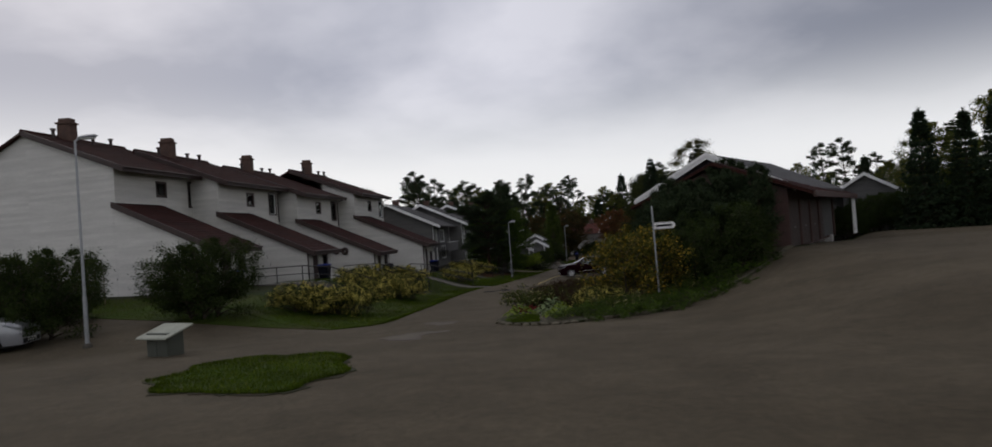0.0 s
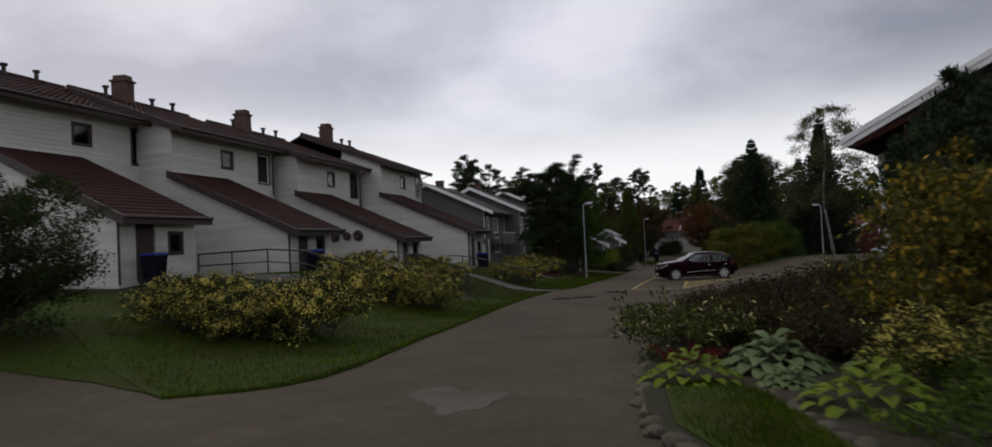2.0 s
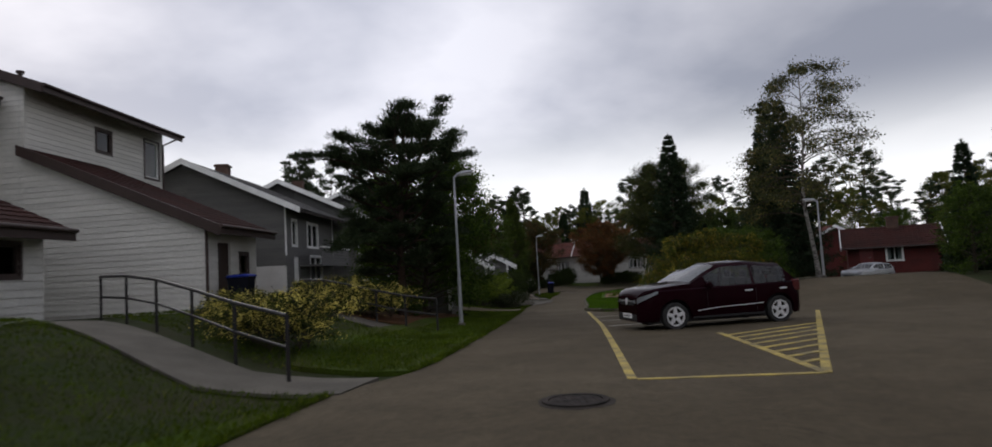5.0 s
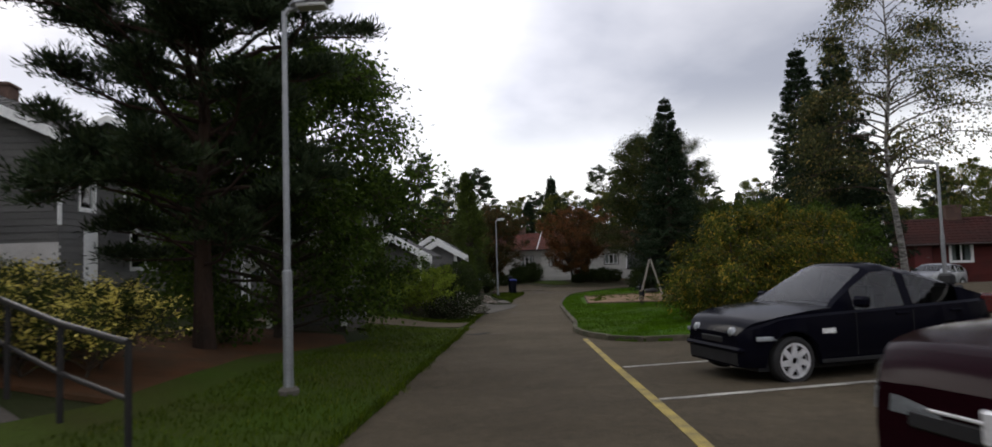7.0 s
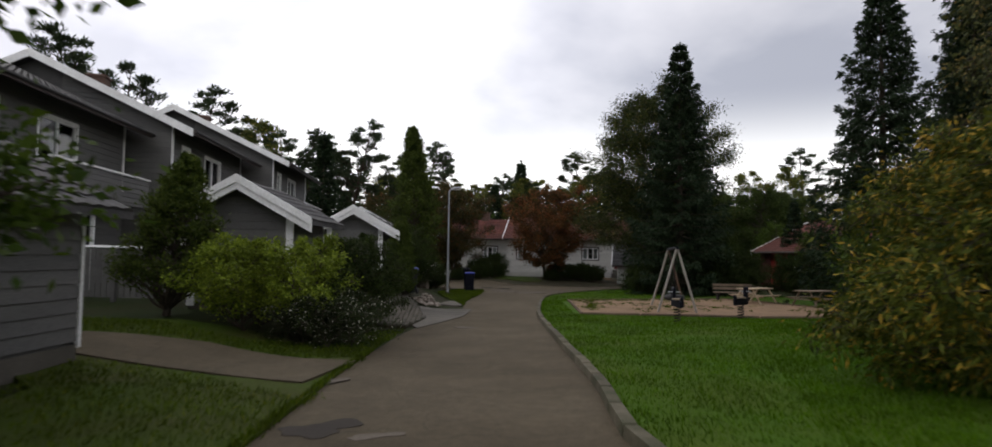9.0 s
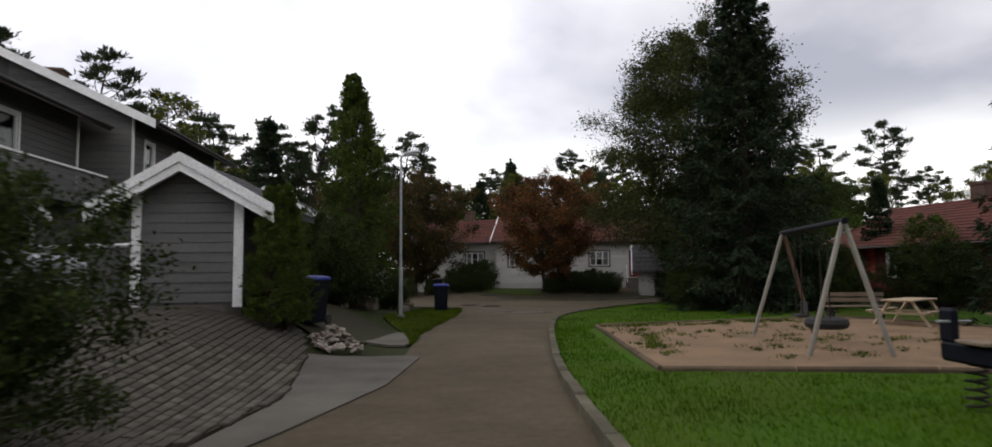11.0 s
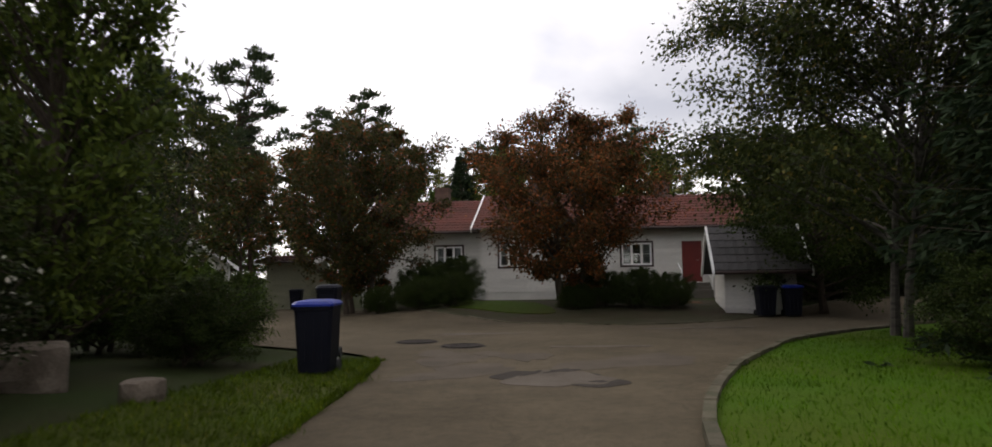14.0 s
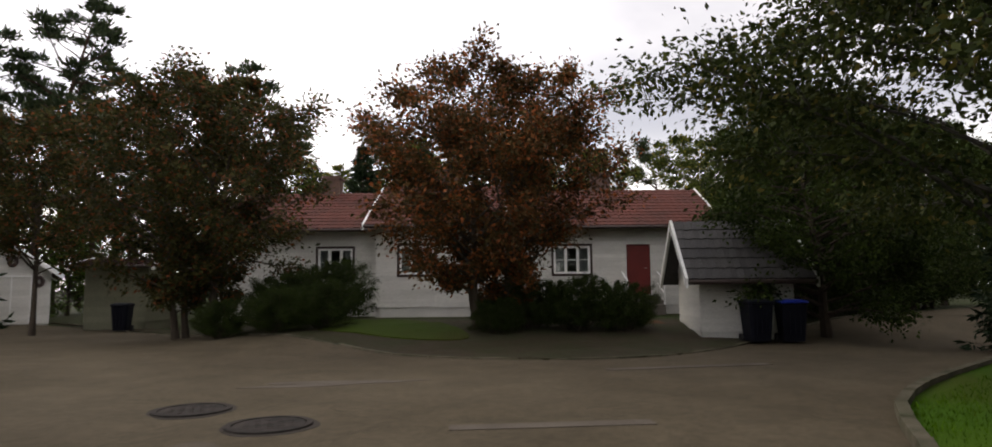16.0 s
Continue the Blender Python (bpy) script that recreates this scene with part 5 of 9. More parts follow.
            prism(bm, [(w / 2 - 0.03, 1.23), (w / 2 + 0.03, 1.23), (w / 2 + 0.03, 2.28), (w / 2 - 0.03, 2.28)], wall.at, -0.05, 0.01)
            part("glazing_frame", bm, WHITE_TRIM, porch)
            bm = bmesh.new()
            prism(bm, [(0.05, 1.23), (w - 0.05, 1.23), (w - 0.05, 2.28), (0.05, 2.28)], wall.at, -0.03, -0.022)
            part("pane", bm, GLASS, porch).visible_shadow = False
    # chimney
    p = at(6.0, -half - 0.6, rise)
    part("chimney", boxes((p.x - 0.35, p.y - 0.35, p.z - 0.6, p.x + 0.35, p.y + 0.35, p.z + 0.75), (p.x - 0.42, p.y - 0.42, p.z + 0.62, p.x + 0.42, p.y + 0.42, p.z + 0.7)), BRICK, house)
    return house


for k in range(4):
    grey_house(k, -6.06 + 2.65 * k, 69.35 + 9.0 * k, 2.6 + 0.16 * k, -1.9 if k == 0 else -2.9)


def grey_shed(index, px, py, pz, floor, length=2.8, over=0.5):
    """A gabled garden shed: front gable with white verges, set from its front peak."""
    shed = thing("garden_shed", "dark grey boarded garden shed with white trim and gabled roof", "shed", "garden sheds")
    shed.matrix_basis = Matrix.Translation((px, py, pz))
    half, rise = 1.64, 0.9
    base = floor - pz
    along, out = Vector((0.976, -0.216, 0)).normalized(), Vector((-0.216, -0.976, 0)).normalized()
    back = -out

    def at(s, t, z):
        return along * s + back * t + Vector((0, 0, z))
    wing = half - over
    top = -base - rise * wing / half - 0.1
    peak = -base - 0.12
    fr = Wall(at(-wing, 0.3, base), along, out)
    poly = [[(0, 0), (wing, 0), (wing, peak), (0, top)], [(wing, 0), (2 * wing, 0), (2 * wing, top), (wing, peak)]]
    fr.body("wall", poly, [], 0.12, GREY_WALL, shed)
    fr.boards([[(0, 0), (2 * wing, 0), (2 * wing, top), (wing, peak), (0, top)]], [], 0.185, GREY_BOARD, shed, start=0.2)
    bk = Wall(at(-wing, length - 0.3, base), along, back)
    bk.body("wall", poly, [], 0.12, GREY_WALL, shed)
    for s, o in ((wing, 1), (-wing, -1)):
        sd = Wall(at(s, 0.3, base), back, along * o)
        sp = [[(0, 0), (length - 0.6, 0), (length - 0.6, top), (0, top)]]
        sd.body("wall", sp, [], 0.12, GREY_WALL, shed)
        sd.boards(sp, [], 0.185, GREY_BOARD, shed, start=0.2)
    for s in (-wing, wing):
        for t0 in (0.3, length - 0.3):
            p = at(s, t0, 0)
            bm = bmesh.new()
            sign = -1 if s < 0 else 1
            prism(bm, [(-0.085, 0.12), (0.085, 0.12), (0.085, top), (-0.085, top)],
                  lambda u, v, dd: p + along * (u - 0.04 * sign) + (out if t0 < 1 else back) * dd + Vector((0, 0, base + v)), -0.0, 0.055)
            part("corner_board", bm, WHITE_TRIM, shed, "white corner board")
    for sign in (1, -1):
        c = [at(sign * (half + 0.02), -0.05, -rise), at(sign * (half + 0.02), length, -rise), at(0, length, 0), at(0, -0.05, 0)]
        roof = slab_roof("roof", c, 0.1, ROOF_GREY, shed)
        tile_rows(c, 6, ROOF_GREY, roof, wave=0.3)
        bm = bmesh.new()
        verge(bm, at(sign * (half + 0.05), -0.09, -rise - 0.02), at(0, -0.09, 0.03), 0.26)
        verge(bm, at(sign * (half + 0.05), -0.13, -rise + 0.0), at(0, -0.13, 0.05), 0.12, 0.03, 0.06)
        part("verge_board", bm, WHITE_TRIM, shed, "white verge boards in two steps")
    bm = bmesh.new()
    prism(bm, [(-0.02, -0.6), (2 * wing + 0.02, -0.6), (2 * wing + 0.02, 0.16), (-0.02, 0.16)], fr.at, -0.3, 0.02)
    sd = Wall(at(wing, 0.3, base), back, along)
    prism(bm, [(-0.02, -0.6), (length - 0.6, -0.6), (length - 0.6, 0.16), (-0.02, 0.16)], sd.at, -0.3, 0.02)
    part("foundation", bm, SLAB, shed, "bare concrete footing")
    return shed


for k, (px, py, pz, deep) in enumerate(((0.0, 68.6, -0.2, 2.75), (2.6, 76.7, 0.02, 3.2), (5.2, 85.3, 0.05, 2.8), (5.62, 95.3, 0.72, 2.8))):
    grey_shed(k, px, py, pz, ground_at(px + 0.6, py + 0.5) - 0.02, deep, 0.66 if k == 2 else 0.5)


def yard_fence(a, b):
    """A dark boarded fence with a white cap between a shed and its house."""
    fence = thing("yard_fence", "dark grey boarded fence with a white capping rail", "fence")
    a, b = Vector(a), Vector(b)
    w = (b - a).normalized()
    n = Vector((-w.y, w.x, 0))
    long = (b - a).length
    count = int(long / 0.145)
    for k in range(count):
        p = a + w * (k + 0.5) * long / count
        z = ground_at(p.x, p.y)
        bm = bmesh.new()
        prism(bm, [(-0.062, 0.05), (0.062, 0.05), (0.062, 1.25), (-0.062, 1.25)], lambda u, v, d: p + w * u + n * d + Vector((0, 0, z + v)), -0.011, 0.011)
        part("board", bm, GREY_BOARD, fence)
    for k in range(3):
        p = a.lerp(b, k / 2)
        z = ground_at(p.x, p.y)
        bm = bmesh.new()
        prism(bm, [(-0.05, -0.3), (0.05, -0.3), (0.05, 1.25), (-0.05, 1.25)], lambda u, v, d: p + w * u + n * (d + 0.07) + Vector((0, 0, z + v)), -0.045, 0.045)
        part("post", bm, GREY_BOARD, fence)
    bm = bmesh.new()
    tube(bm, [(a.x, a.y, ground_at(a.x, a.y) + 1.28), (b.x, b.y, ground_at(b.x, b.y) + 1.28)], 0.045, 4)
    part("cap_rail", bm, WHITE_TRIM, fence, "white capping rail")


yard_fence((4.1, 86.9, 0), (0.6, 88.1, 0))
yard_fence((1.3, 78.4, 0), (-2.3, 79.4, 0))

# ---- the slate blue terrace across the parking, and the garages above it ----
RU = Vector((0.62, 0.785, 0)).normalized()
RN = Vector((-RU.y, RU.x, 0))


def slate_house(index, ex, ey, ez, floor):
    """Set from the near lower end of its verge board; it faces the street with its eave."""
    house = thing("terrace_house", "slate blue boarded house on a white plastered ground floor", "house", "slate terrace")
    house.matrix_basis = Matrix.Translation((ex, ey, ez))
    base = floor - ez
    over, long, half, rise = 0.75, 11.0, 3.9, 1.95

    def at(a, b, z):
        return RU * a + RN * b + Vector((0, 0, z))
    split = -2.62 - base
    top = -base + over * rise / half - 0.1
    foot = at(0.3, -over, base)
    wide = 2 * (half - over)
    peak = top + rise * (half - over) / half
    front, side = Wall(foot, RU, RN), Wall(foot, -RN, -RU)
    holes = [(1.5, split + 0.8, 3.4, split + 2.1), (6.0, split + 0.8, 8.0, split + 2.1)]
    fpoly = [[(0, split), (long - 0.4, split), (long - 0.4, top), (0, top)]]
    gpoly = [[(0, split), (wide / 2, split), (wide / 2, peak), (0, top)], [(wide / 2, split), (wide, split), (wide, top), (wide / 2, peak)]]
    front.body("wall", fpoly, holes, 0.2, GREY_WALL, house)
    front.boards(fpoly, holes, 0.2, DARK_BOARD, house)
    for h in holes:
        front.window(house, *h, WHITE_TRIM, WHITE_TRIM, 2)
    side.body("wall", gpoly, [], 0.2, GREY_WALL, house)
    side.boards([clip(p, 0, 9.5, False) for p in gpoly if clip(p, 0, 9.5, False)], [], 0.2, DARK_BOARD, house)
    Wall(foot + RU * (long - 0.4), -RN, RU).body("wall", gpoly, [], 0.2, GREY_WALL, house)
    Wall(foot - RN * wide, RU, -RN).body("wall", fpoly, [], 0.2, GREY_WALL, house)
    # plastered ground floor, set back a hand under the boards
    lo = -1.2
    for wall, w in ((front, long - 0.4), (side, wide)):
        wall.body("ground_floor_wall", [[(0, lo), (w, lo), (w, split - 0.004), (0, split - 0.004)]], [], 0.25, PLASTER, house, -0.03)
    Wall(foot + RU * (long - 0.4), -RN, RU).body("ground_floor_wall", [[(0, lo), (wide, lo), (wide, split - 0.004), (0, split - 0.004)]], [], 0.25, PLASTER, house, -0.03)
    for w0, u0 in ((side, -0.03), (front, -0.03)):
        bm = bmesh.new()
        prism(bm, [(u0, split), (u0 + 0.15, split), (u0 + 0.15, top - 0.02), (u0, top - 0.02)], w0.at, 0.0, 0.055)
        part("corner_board", bm, WHITE_TRIM, house, "white corner board")
    for sg, z0 in ((0, 0),):
        c = [at(-0.25, 0, 0), at(long, 0, 0), at(long, -half, rise), at(-0.25, -half, rise)]
        roof = slab_roof("roof", c, 0.14, ROOF_GREY, house)
        tile_rows(c, 14, ROOF_GREY, roof, wave=0.3)
        c = [at(-0.25, -2 * half, 0), at(long, -2 * half, 0), at(long, -half, rise), at(-0.25, -half, rise)]
        slab_roof("roof", c, 0.14, ROOF_GREY, house)
    bm = bmesh.new()
    for b0, z0, b1, z1 in ((0.05, 0, -half, rise), (-half, rise, -2 * half, 0)):
        verge(bm, at(-0.3, b0, z0), at(-0.3, b1, z1 + 0.02), 0.24)
        verge(bm, at(-0.35, b0, z0 + 0.02), at(-0.35, b1, z1 + 0.05), 0.1, 0.03, 0.06)
    part("verge_board", bm, WHITE_TRIM, house, "white verge boards in two steps")
    bm = bmesh.new()
    tube(bm, [at(-0.25, 0.09, -0.06), at(long, 0.09, -0.06)], 0.06, 8)
    part("gutter", bm, WHITE_TRIM, house)
    return house


for k, (ex, ey, ez, fl) in enumerate(((7.6, 33.9, 2.5, -2.35), (13.3, 43.0, 2.3, -2.45), (19.0, 52.3, 2.5, -2.7))):
    slate_house(k, ex, ey, ez, fl)


def garage_row():
    """A row of red boarded garages with up-and-over doors under one tiled roof."""
    row = thing("garage_row", "red-brown boarded garage row with overhanging tiled roof", "garage")
    row.matrix_basis = Matrix.Translation((12.6, 27.6, 0))
    u, n = Vector((0.565, 0.825, 0)).normalized(), Vector((0.825, -0.565, 0)).normalized()
    base = -0.25
    bays, bay = 5, 2.9
    long = bays * bay + 0.3
    front = Wall((0, 0, base), u, n)
    holes = [(0.25 + bay * k, 0.05, 0.25 + bay * k + 2.55, 2.2) for k in range(bays)]
    fpoly = [[(0, 0), (long, 0), (long, 2.65), (0, 2.65)]]
    front.body("wall", fpoly, holes, 0.15, BROWN_BOARD, row)
    for h in holes:
        bm = bmesh.new()
        prism(bm, [(h[0], h[1]), (h[2], h[1]), (h[2], h[3]), (h[0], h[3])], front.at, -0.13, -0.1)
        door = part("garage_door", bm, BROWN_TRIM, row, "dark vertical boarded garage door")
        for k in range(8):
            bm = bmesh.new()
            a = h[0] + (h[2] - h[0]) * k / 8
            prism(bm, [(a + 0.01, h[1]), (a + (h[2] - h[0]) / 8 - 0.01, h[1]), (a + (h[2] - h[0]) / 8 - 0.01, h[3]), (a + 0.01, h[3])], front.at, -0.0985, -0.07)
            part("board", bm, BROWN_TRIM, door)
        bm = bmesh.new()
        prism(bm, [(h[0] + 1.2, 0.9), (h[0] + 1.35, 0.9), (h[0] + 1.35, 0.95), (h[0] + 1.2, 0.95)], front.at, -0.07, -0.03)
        part("door_handle", bm, GALV, door)
    end = Wall((0, 0, base), -n, -u)
    epoly = [[(0, 0), (3.0, 0), (3.0, 3.9), (0, 2.65)], [(3.0, 0), (6.0, 0), (6.0, 2.65), (3.0, 3.9)]]
    end.body("wall", epoly, [], 0.15, BROWN_BOARD, row)
    end.boards(epoly, [], 0.2, BROWN_BOARD, row)
    Wall(Vector((0, 0, base)) + u * long, -n, u).body("wall", epoly, [], 0.15, BROWN_BOARD, row)
    Wall(Vector((0, 0, base)) - n * 6, u, -n).body("wall", fpoly, [], 0.15, BROWN_BOARD, row)

    def at(a, b, z):
        return u * a + n * b + Vector((0, 0, z + base))
    c = [at(-0.4, 1.1, 2.42), at(long + 2.2, 1.1, 2.42), at(long + 2.2, -3.0, 4.1), at(-0.4, -3.0, 4.1)]
    roof = slab_roof("roof", c, 0.14, ROOF_BROWN, row)
    tile_rows(c, 12, ROOF_BROWN, roof, wave=0.3)
    slab_roof("roof", [at(-0.4, -7.0, 2.42), at(long + 2.2, -7.0, 2.42), at(long + 2.2, -3.0, 4.1), at(-0.4, -3.0, 4.1)], 0.14, ROOF_BROWN, row)
    bm = bmesh.new()
    verge(bm, at(-0.45, 1.12, 2.42), at(long + 2.25, 1.12, 2.42), 0.22)
    part("fascia_board", bm, BROWN_BOARD, row, "dull red fascia board")
    for a in (long + 0.9, long + 2.0):
        bm = bmesh.new()
        tube(bm, [at(a, 0.95, 0.0), at(a, 0.95, 2.3)], 0.06, 8)
        part("post", bm, WHITE_TRIM, row, "white roof post")
    return row


garage_row()


def plain_house(label, x, y, z, turn, wide, deep, wall_h, rise, wall_mat, roof_mat, door=None, windows=(), board=0.2, trim=None, category="house", chimney=True, name="house", door_mat=None):
    """A small gabled house or outhouse: ridge along its own x; windows and door in its near long side (y = 0)."""
    trim = trim or WHITE_TRIM
    house = thing(name, label, category)
    house.matrix_basis = pose(x, y, z, 0, 0, turn)
    front = Wall((0, 0, 0), (1, 0, 0), (0, -1, 0))
    holes = list(windows) + ([door] if door else [])
    fpoly = [[(0, -0.6), (wide, -0.6), (wide, wall_h), (0, wall_h)]]
    front.body("wall", fpoly, holes, 0.18, WHITE_WALL if wall_mat is WHITE_BOARD else wall_mat, house)
    front.boards([[(0, 0.1), (wide, 0.1), (wide, wall_h), (0, wall_h)]], holes, board, wall_mat, house)
    for w in windows:
        front.window(house, *w, trim, WHITE_TRIM, 3 if trim is BROWN_TRIM else 2 if w[2] - w[0] > 0.9 else 1, bars=1 if trim is BROWN_TRIM else 0, s=0.08 if trim is BROWN_TRIM else 0.05)
    if door:
        bm = bmesh.new()
        prism(bm, [(door[0], door[1]), (door[2], door[1]), (door[2], door[3]), (door[0], door[3])], front.at, -0.12, -0.05)
        leaf = part("door", bm, door_mat or DOOR_RED, house, "bright red garage door" if door_mat else "dark red front door")
        bm = bmesh.new()
        tube(bm, [front.at(door[2] - 0.15, 1.05 + door[1], -0.06), front.at(door[2] - 0.15, 1.05 + door[1], 0.0), front.at(door[2] - 0.26, 1.05 + door[1], 0.0)], 0.014, 6)
        part("door_handle", bm, GALV, leaf)
    gpoly = [[(0, -0.6), (deep / 2, -0.6), (deep / 2, wall_h + rise), (0, wall_h)], [(deep / 2, -0.6), (deep, -0.6), (deep, wall_h), (deep / 2, wall_h + rise)]]
    for p, o in (((0, 0, 0), (-1, 0, 0)), ((wide, 0, 0), (1, 0, 0))):
        w = Wall(p, (0, 1, 0), o)
        w.body("wall", gpoly, [], 0.18, WHITE_WALL if wall_mat is WHITE_BOARD else wall_mat, house)
        w.boards([clip(q, 1, 0.1, True) for q in gpoly], [], board, wall_mat, house)
    Wall((0, deep, 0), (1, 0, 0), (0, 1, 0)).body("wall", fpoly, [], 0.18, WHITE_WALL if wall_mat is WHITE_BOARD else wall_mat, house)
    ov, s = 0.5, rise / (deep / 2)
    c = [(-0.4, -ov, wall_h - ov * s + 0.12), (wide + 0.4, -ov, wall_h - ov * s + 0.12), (wide + 0.4, deep / 2, wall_h + rise + 0.12), (-0.4, deep / 2, wall_h + rise + 0.12)]
    roof = slab_roof("roof", c, 0.12, roof_mat, house)
    tile_rows(c, max(6, int(math.hypot(deep / 2 + ov, rise) / 0.34)), roof_mat, roof, wave=0.3)
    c = [(-0.4, deep + ov, wall_h - ov * s + 0.12), (wide + 0.4, deep + ov, wall_h - ov * s + 0.12), (wide + 0.4, deep / 2, wall_h + rise + 0.12), (-0.4, deep / 2, wall_h + rise + 0.12)]
    slab_roof("roof", c, 0.12, roof_mat, house)
    for xx in (-0.43, wide + 0.43):
        for a, b in (((-ov - 0.02, wall_h - ov * s + 0.12), (deep / 2, wall_h + rise + 0.14)), ((deep / 2, wall_h + rise + 0.14), (deep + ov + 0.02, wall_h - ov * s + 0.12))):
            bm = bmesh.new()
            verge(bm, (xx, *a), (xx, *b), 0.2)
            part("verge_board", bm, trim if trim is not BROWN_TRIM else WHITE_TRIM, house)
    bm = bmesh.new()
    tube(bm, [(-0.4, -ov - 0.06, wall_h - ov * s + 0.06), (wide + 0.4, -ov - 0.06, wall_h - ov * s + 0.06)], 0.06, 8)
    part("gutter", bm, BROWN_TRIM, house)
    if chimney:
        cx = wide * 0.55
        part("chimney", boxes((cx - 0.4, deep / 2 - 0.35, wall_h + rise - 0.4, cx + 0.4, deep / 2 + 0.35, wall_h + rise + 0.9),
                              (cx - 0.47, deep / 2 - 0.42, wall_h + rise + 0.75, cx + 0.47, deep / 2 + 0.42, wall_h + rise + 0.85)), BRICK, house)
    return house


# ---- the white bungalow across the far street ----
BT = -22.0
bz = -3.2
plain_house("white boarded bungalow with red tiled roof and red door", 19.5, 119.6, bz, BT, 4.6, 8.0, 3.35, 1.9, WHITE_BOARD, ROOF_RED,
            windows=[(0.9, 1.35, 2.25, 2.45)], trim=BROWN_TRIM, board=0.17)
b2 = Vector((19.5, 119.6, 0)) + Matrix.Rotation(radians(BT), 3, "Z") @ Vector((4.6, 0.9, 0))
wing = plain_house("white boarded bungalow wing with red tiled roof and red door", b2.x, b2.y, bz, BT, 8.6, 6.6, 3.35, 1.7, WHITE_BOARD, ROOF_RED,
            door=(5.2, 0.5, 6.15, 2.5), windows=[(2.3, 1.35, 3.75, 2.45)], trim=BROWN_TRIM, board=0.17)
for k in range(3):
    part("step", boxes((4.95, -1.25 + 0.34 * k, -0.5, 6.4, -0.02, 0.14 + 0.16 * k), bevel=0.01), SLAB, wing, "pale front step")
for xx in (4.98, 6.37):
    rail = bmesh.new()
    tube(rail, [(xx, -1.2, 0.0), (xx, -1.2, 1.05), (xx, -0.1, 1.4)], 0.03, 6)
    tube(rail, [(xx, -1.2, 0.55), (xx, -0.1, 0.95)], 0.022, 6)
    part("stair_rail", rail, WHITE_TRIM, wing, "white stair rail")
b3 = Vector((19.5, 119.6, 0)) + Matrix.Rotation(radians(BT), 3, "Z") @ Vector((-6.6, 1.3, 0))
plain_house("white boarded bungalow wing with red tiled roof", b3.x, b3.y, bz, BT, 6.6, 7.0, 3.35, 1.75, WHITE_BOARD, ROOF_RED,
            windows=[(4.0, 1.35, 5.4, 2.45)], trim=BROWN_TRIM, board=0.17)
# its small white outhouse, with the gable to the street
plain_house("small white outhouse with a steep charcoal roof", 25.55, 108.3, ground_at(26.3, 109.0) - 0.05, -26, 2.3, 2.5, 1.75, 1.15, WHITE_BOARD, ROOF_GREY, board=0.17, category="shed", chimney=False, name="outhouse")
white_shed = plain_house("white boarded outhouse among trees", 6.1, 132.1, -4.0, 105, 6.0, 4.4, 2.6, 1.5, WHITE_BOARD, ROOF_BROWN, board=0.2, category="shed", chimney=False, name="outhouse")
gable = Wall((0, 0, 0), (0, 1, 0), (-1, 0, 0))
bm = bmesh.new()
for a in ((0.7, 0.05, 0.78, 2.3), (2.25, 0.05, 2.33, 2.3), (0.7, 2.3, 2.33, 2.38), (1.49, 0.05, 1.54, 2.3)):
    prism(bm, [(a[0], a[1]), (a[2], a[1]), (a[2], a[3]), (a[0], a[3])], gable.at, 0.0, 0.06)
part("double_door", bm, WHITE_TRIM, white_shed, "white frame of a double door")
bm = bmesh.new()
prism(bm, [(3.4, 1.2), (4.0, 1.2), (4.0, 1.8), (3.4, 1.8)], gable.at, 0.0, 0.06)
part("hatch", bm, BROWN_TRIM, white_shed, "small dark hatch")
for a, v in ((1.52, 3.05), (2.85, 2.1), (0.45, 2.1)):
    bm = bmesh.new()
    tube(bm, [gable.at(a + 0.14 * math.cos(q), v + 0.2 * math.sin(q), 0.09) for q in (2 * math.pi * j / 12 for j in range(13))], 0.09, 6)
    ring = part("wreath", bm, BROWN_TRIM)
    ring.matrix_basis = white_shed.matrix_basis
    tagged(ring, "dark twig wreath hung on the white gable", "wreath", "gable wreaths")
plain_house("small olive green shed with a low dark roof", 9.0, 124.5, -3.7, -20, 2.4, 2.4, 2.3, 0.22, OLIVE_BOARD, ROOF_BROWN, board=0.2, category="shed", chimney=False, name="shed")
# red houses behind the playground and the parking
plain_house("red boarded house with a brown roof", 34.6, 103.2, -3.4, -97, 11.0, 8.0, 2.5, 2.0, RED_BOARD, ROOF_RED, windows=[(4.6, 0.9, 5.5, 2.0), (8.0, 0.9, 8.9, 2.0)], door=(1.4, 0.05, 3.7, 2.25), trim=WHITE_TRIM, door_mat=GARAGE_RED)
plain_house("low red house behind a tall hedge", 36.5, 118.0, -3.4, 17, 9.0, 7.0, 2.6, 1.6, RED_BOARD, ROOF_BROWN, trim=WHITE_TRIM)
plain_house("red boarded house with white windows", 32.6, 83.4, -2.9, -34, 6.0, 5.0, 2.1, 1.3, RED_BOARD, ROOF_BROWN, windows=[(2.6, 0.9, 3.6, 2.0)], door=(0.8, 0.1, 1.7, 2.1), trim=WHITE_TRIM)
plain_house("far white gabled cottage", 58.0, 92.0, -2.5, 50, 7.0, 6.0, 2.4, 2.0, WHITE_BOARD, ROOF_GREY, windows=[(2.6, 0.9, 3.6, 2.0)])
plain_house("dark house with white verge boards beyond the garages", 29.65, 46.35, -0.35, 60, 8.0, 5.0, 2.55, 1.55, GREY_BOARD, ROOF_GREY)

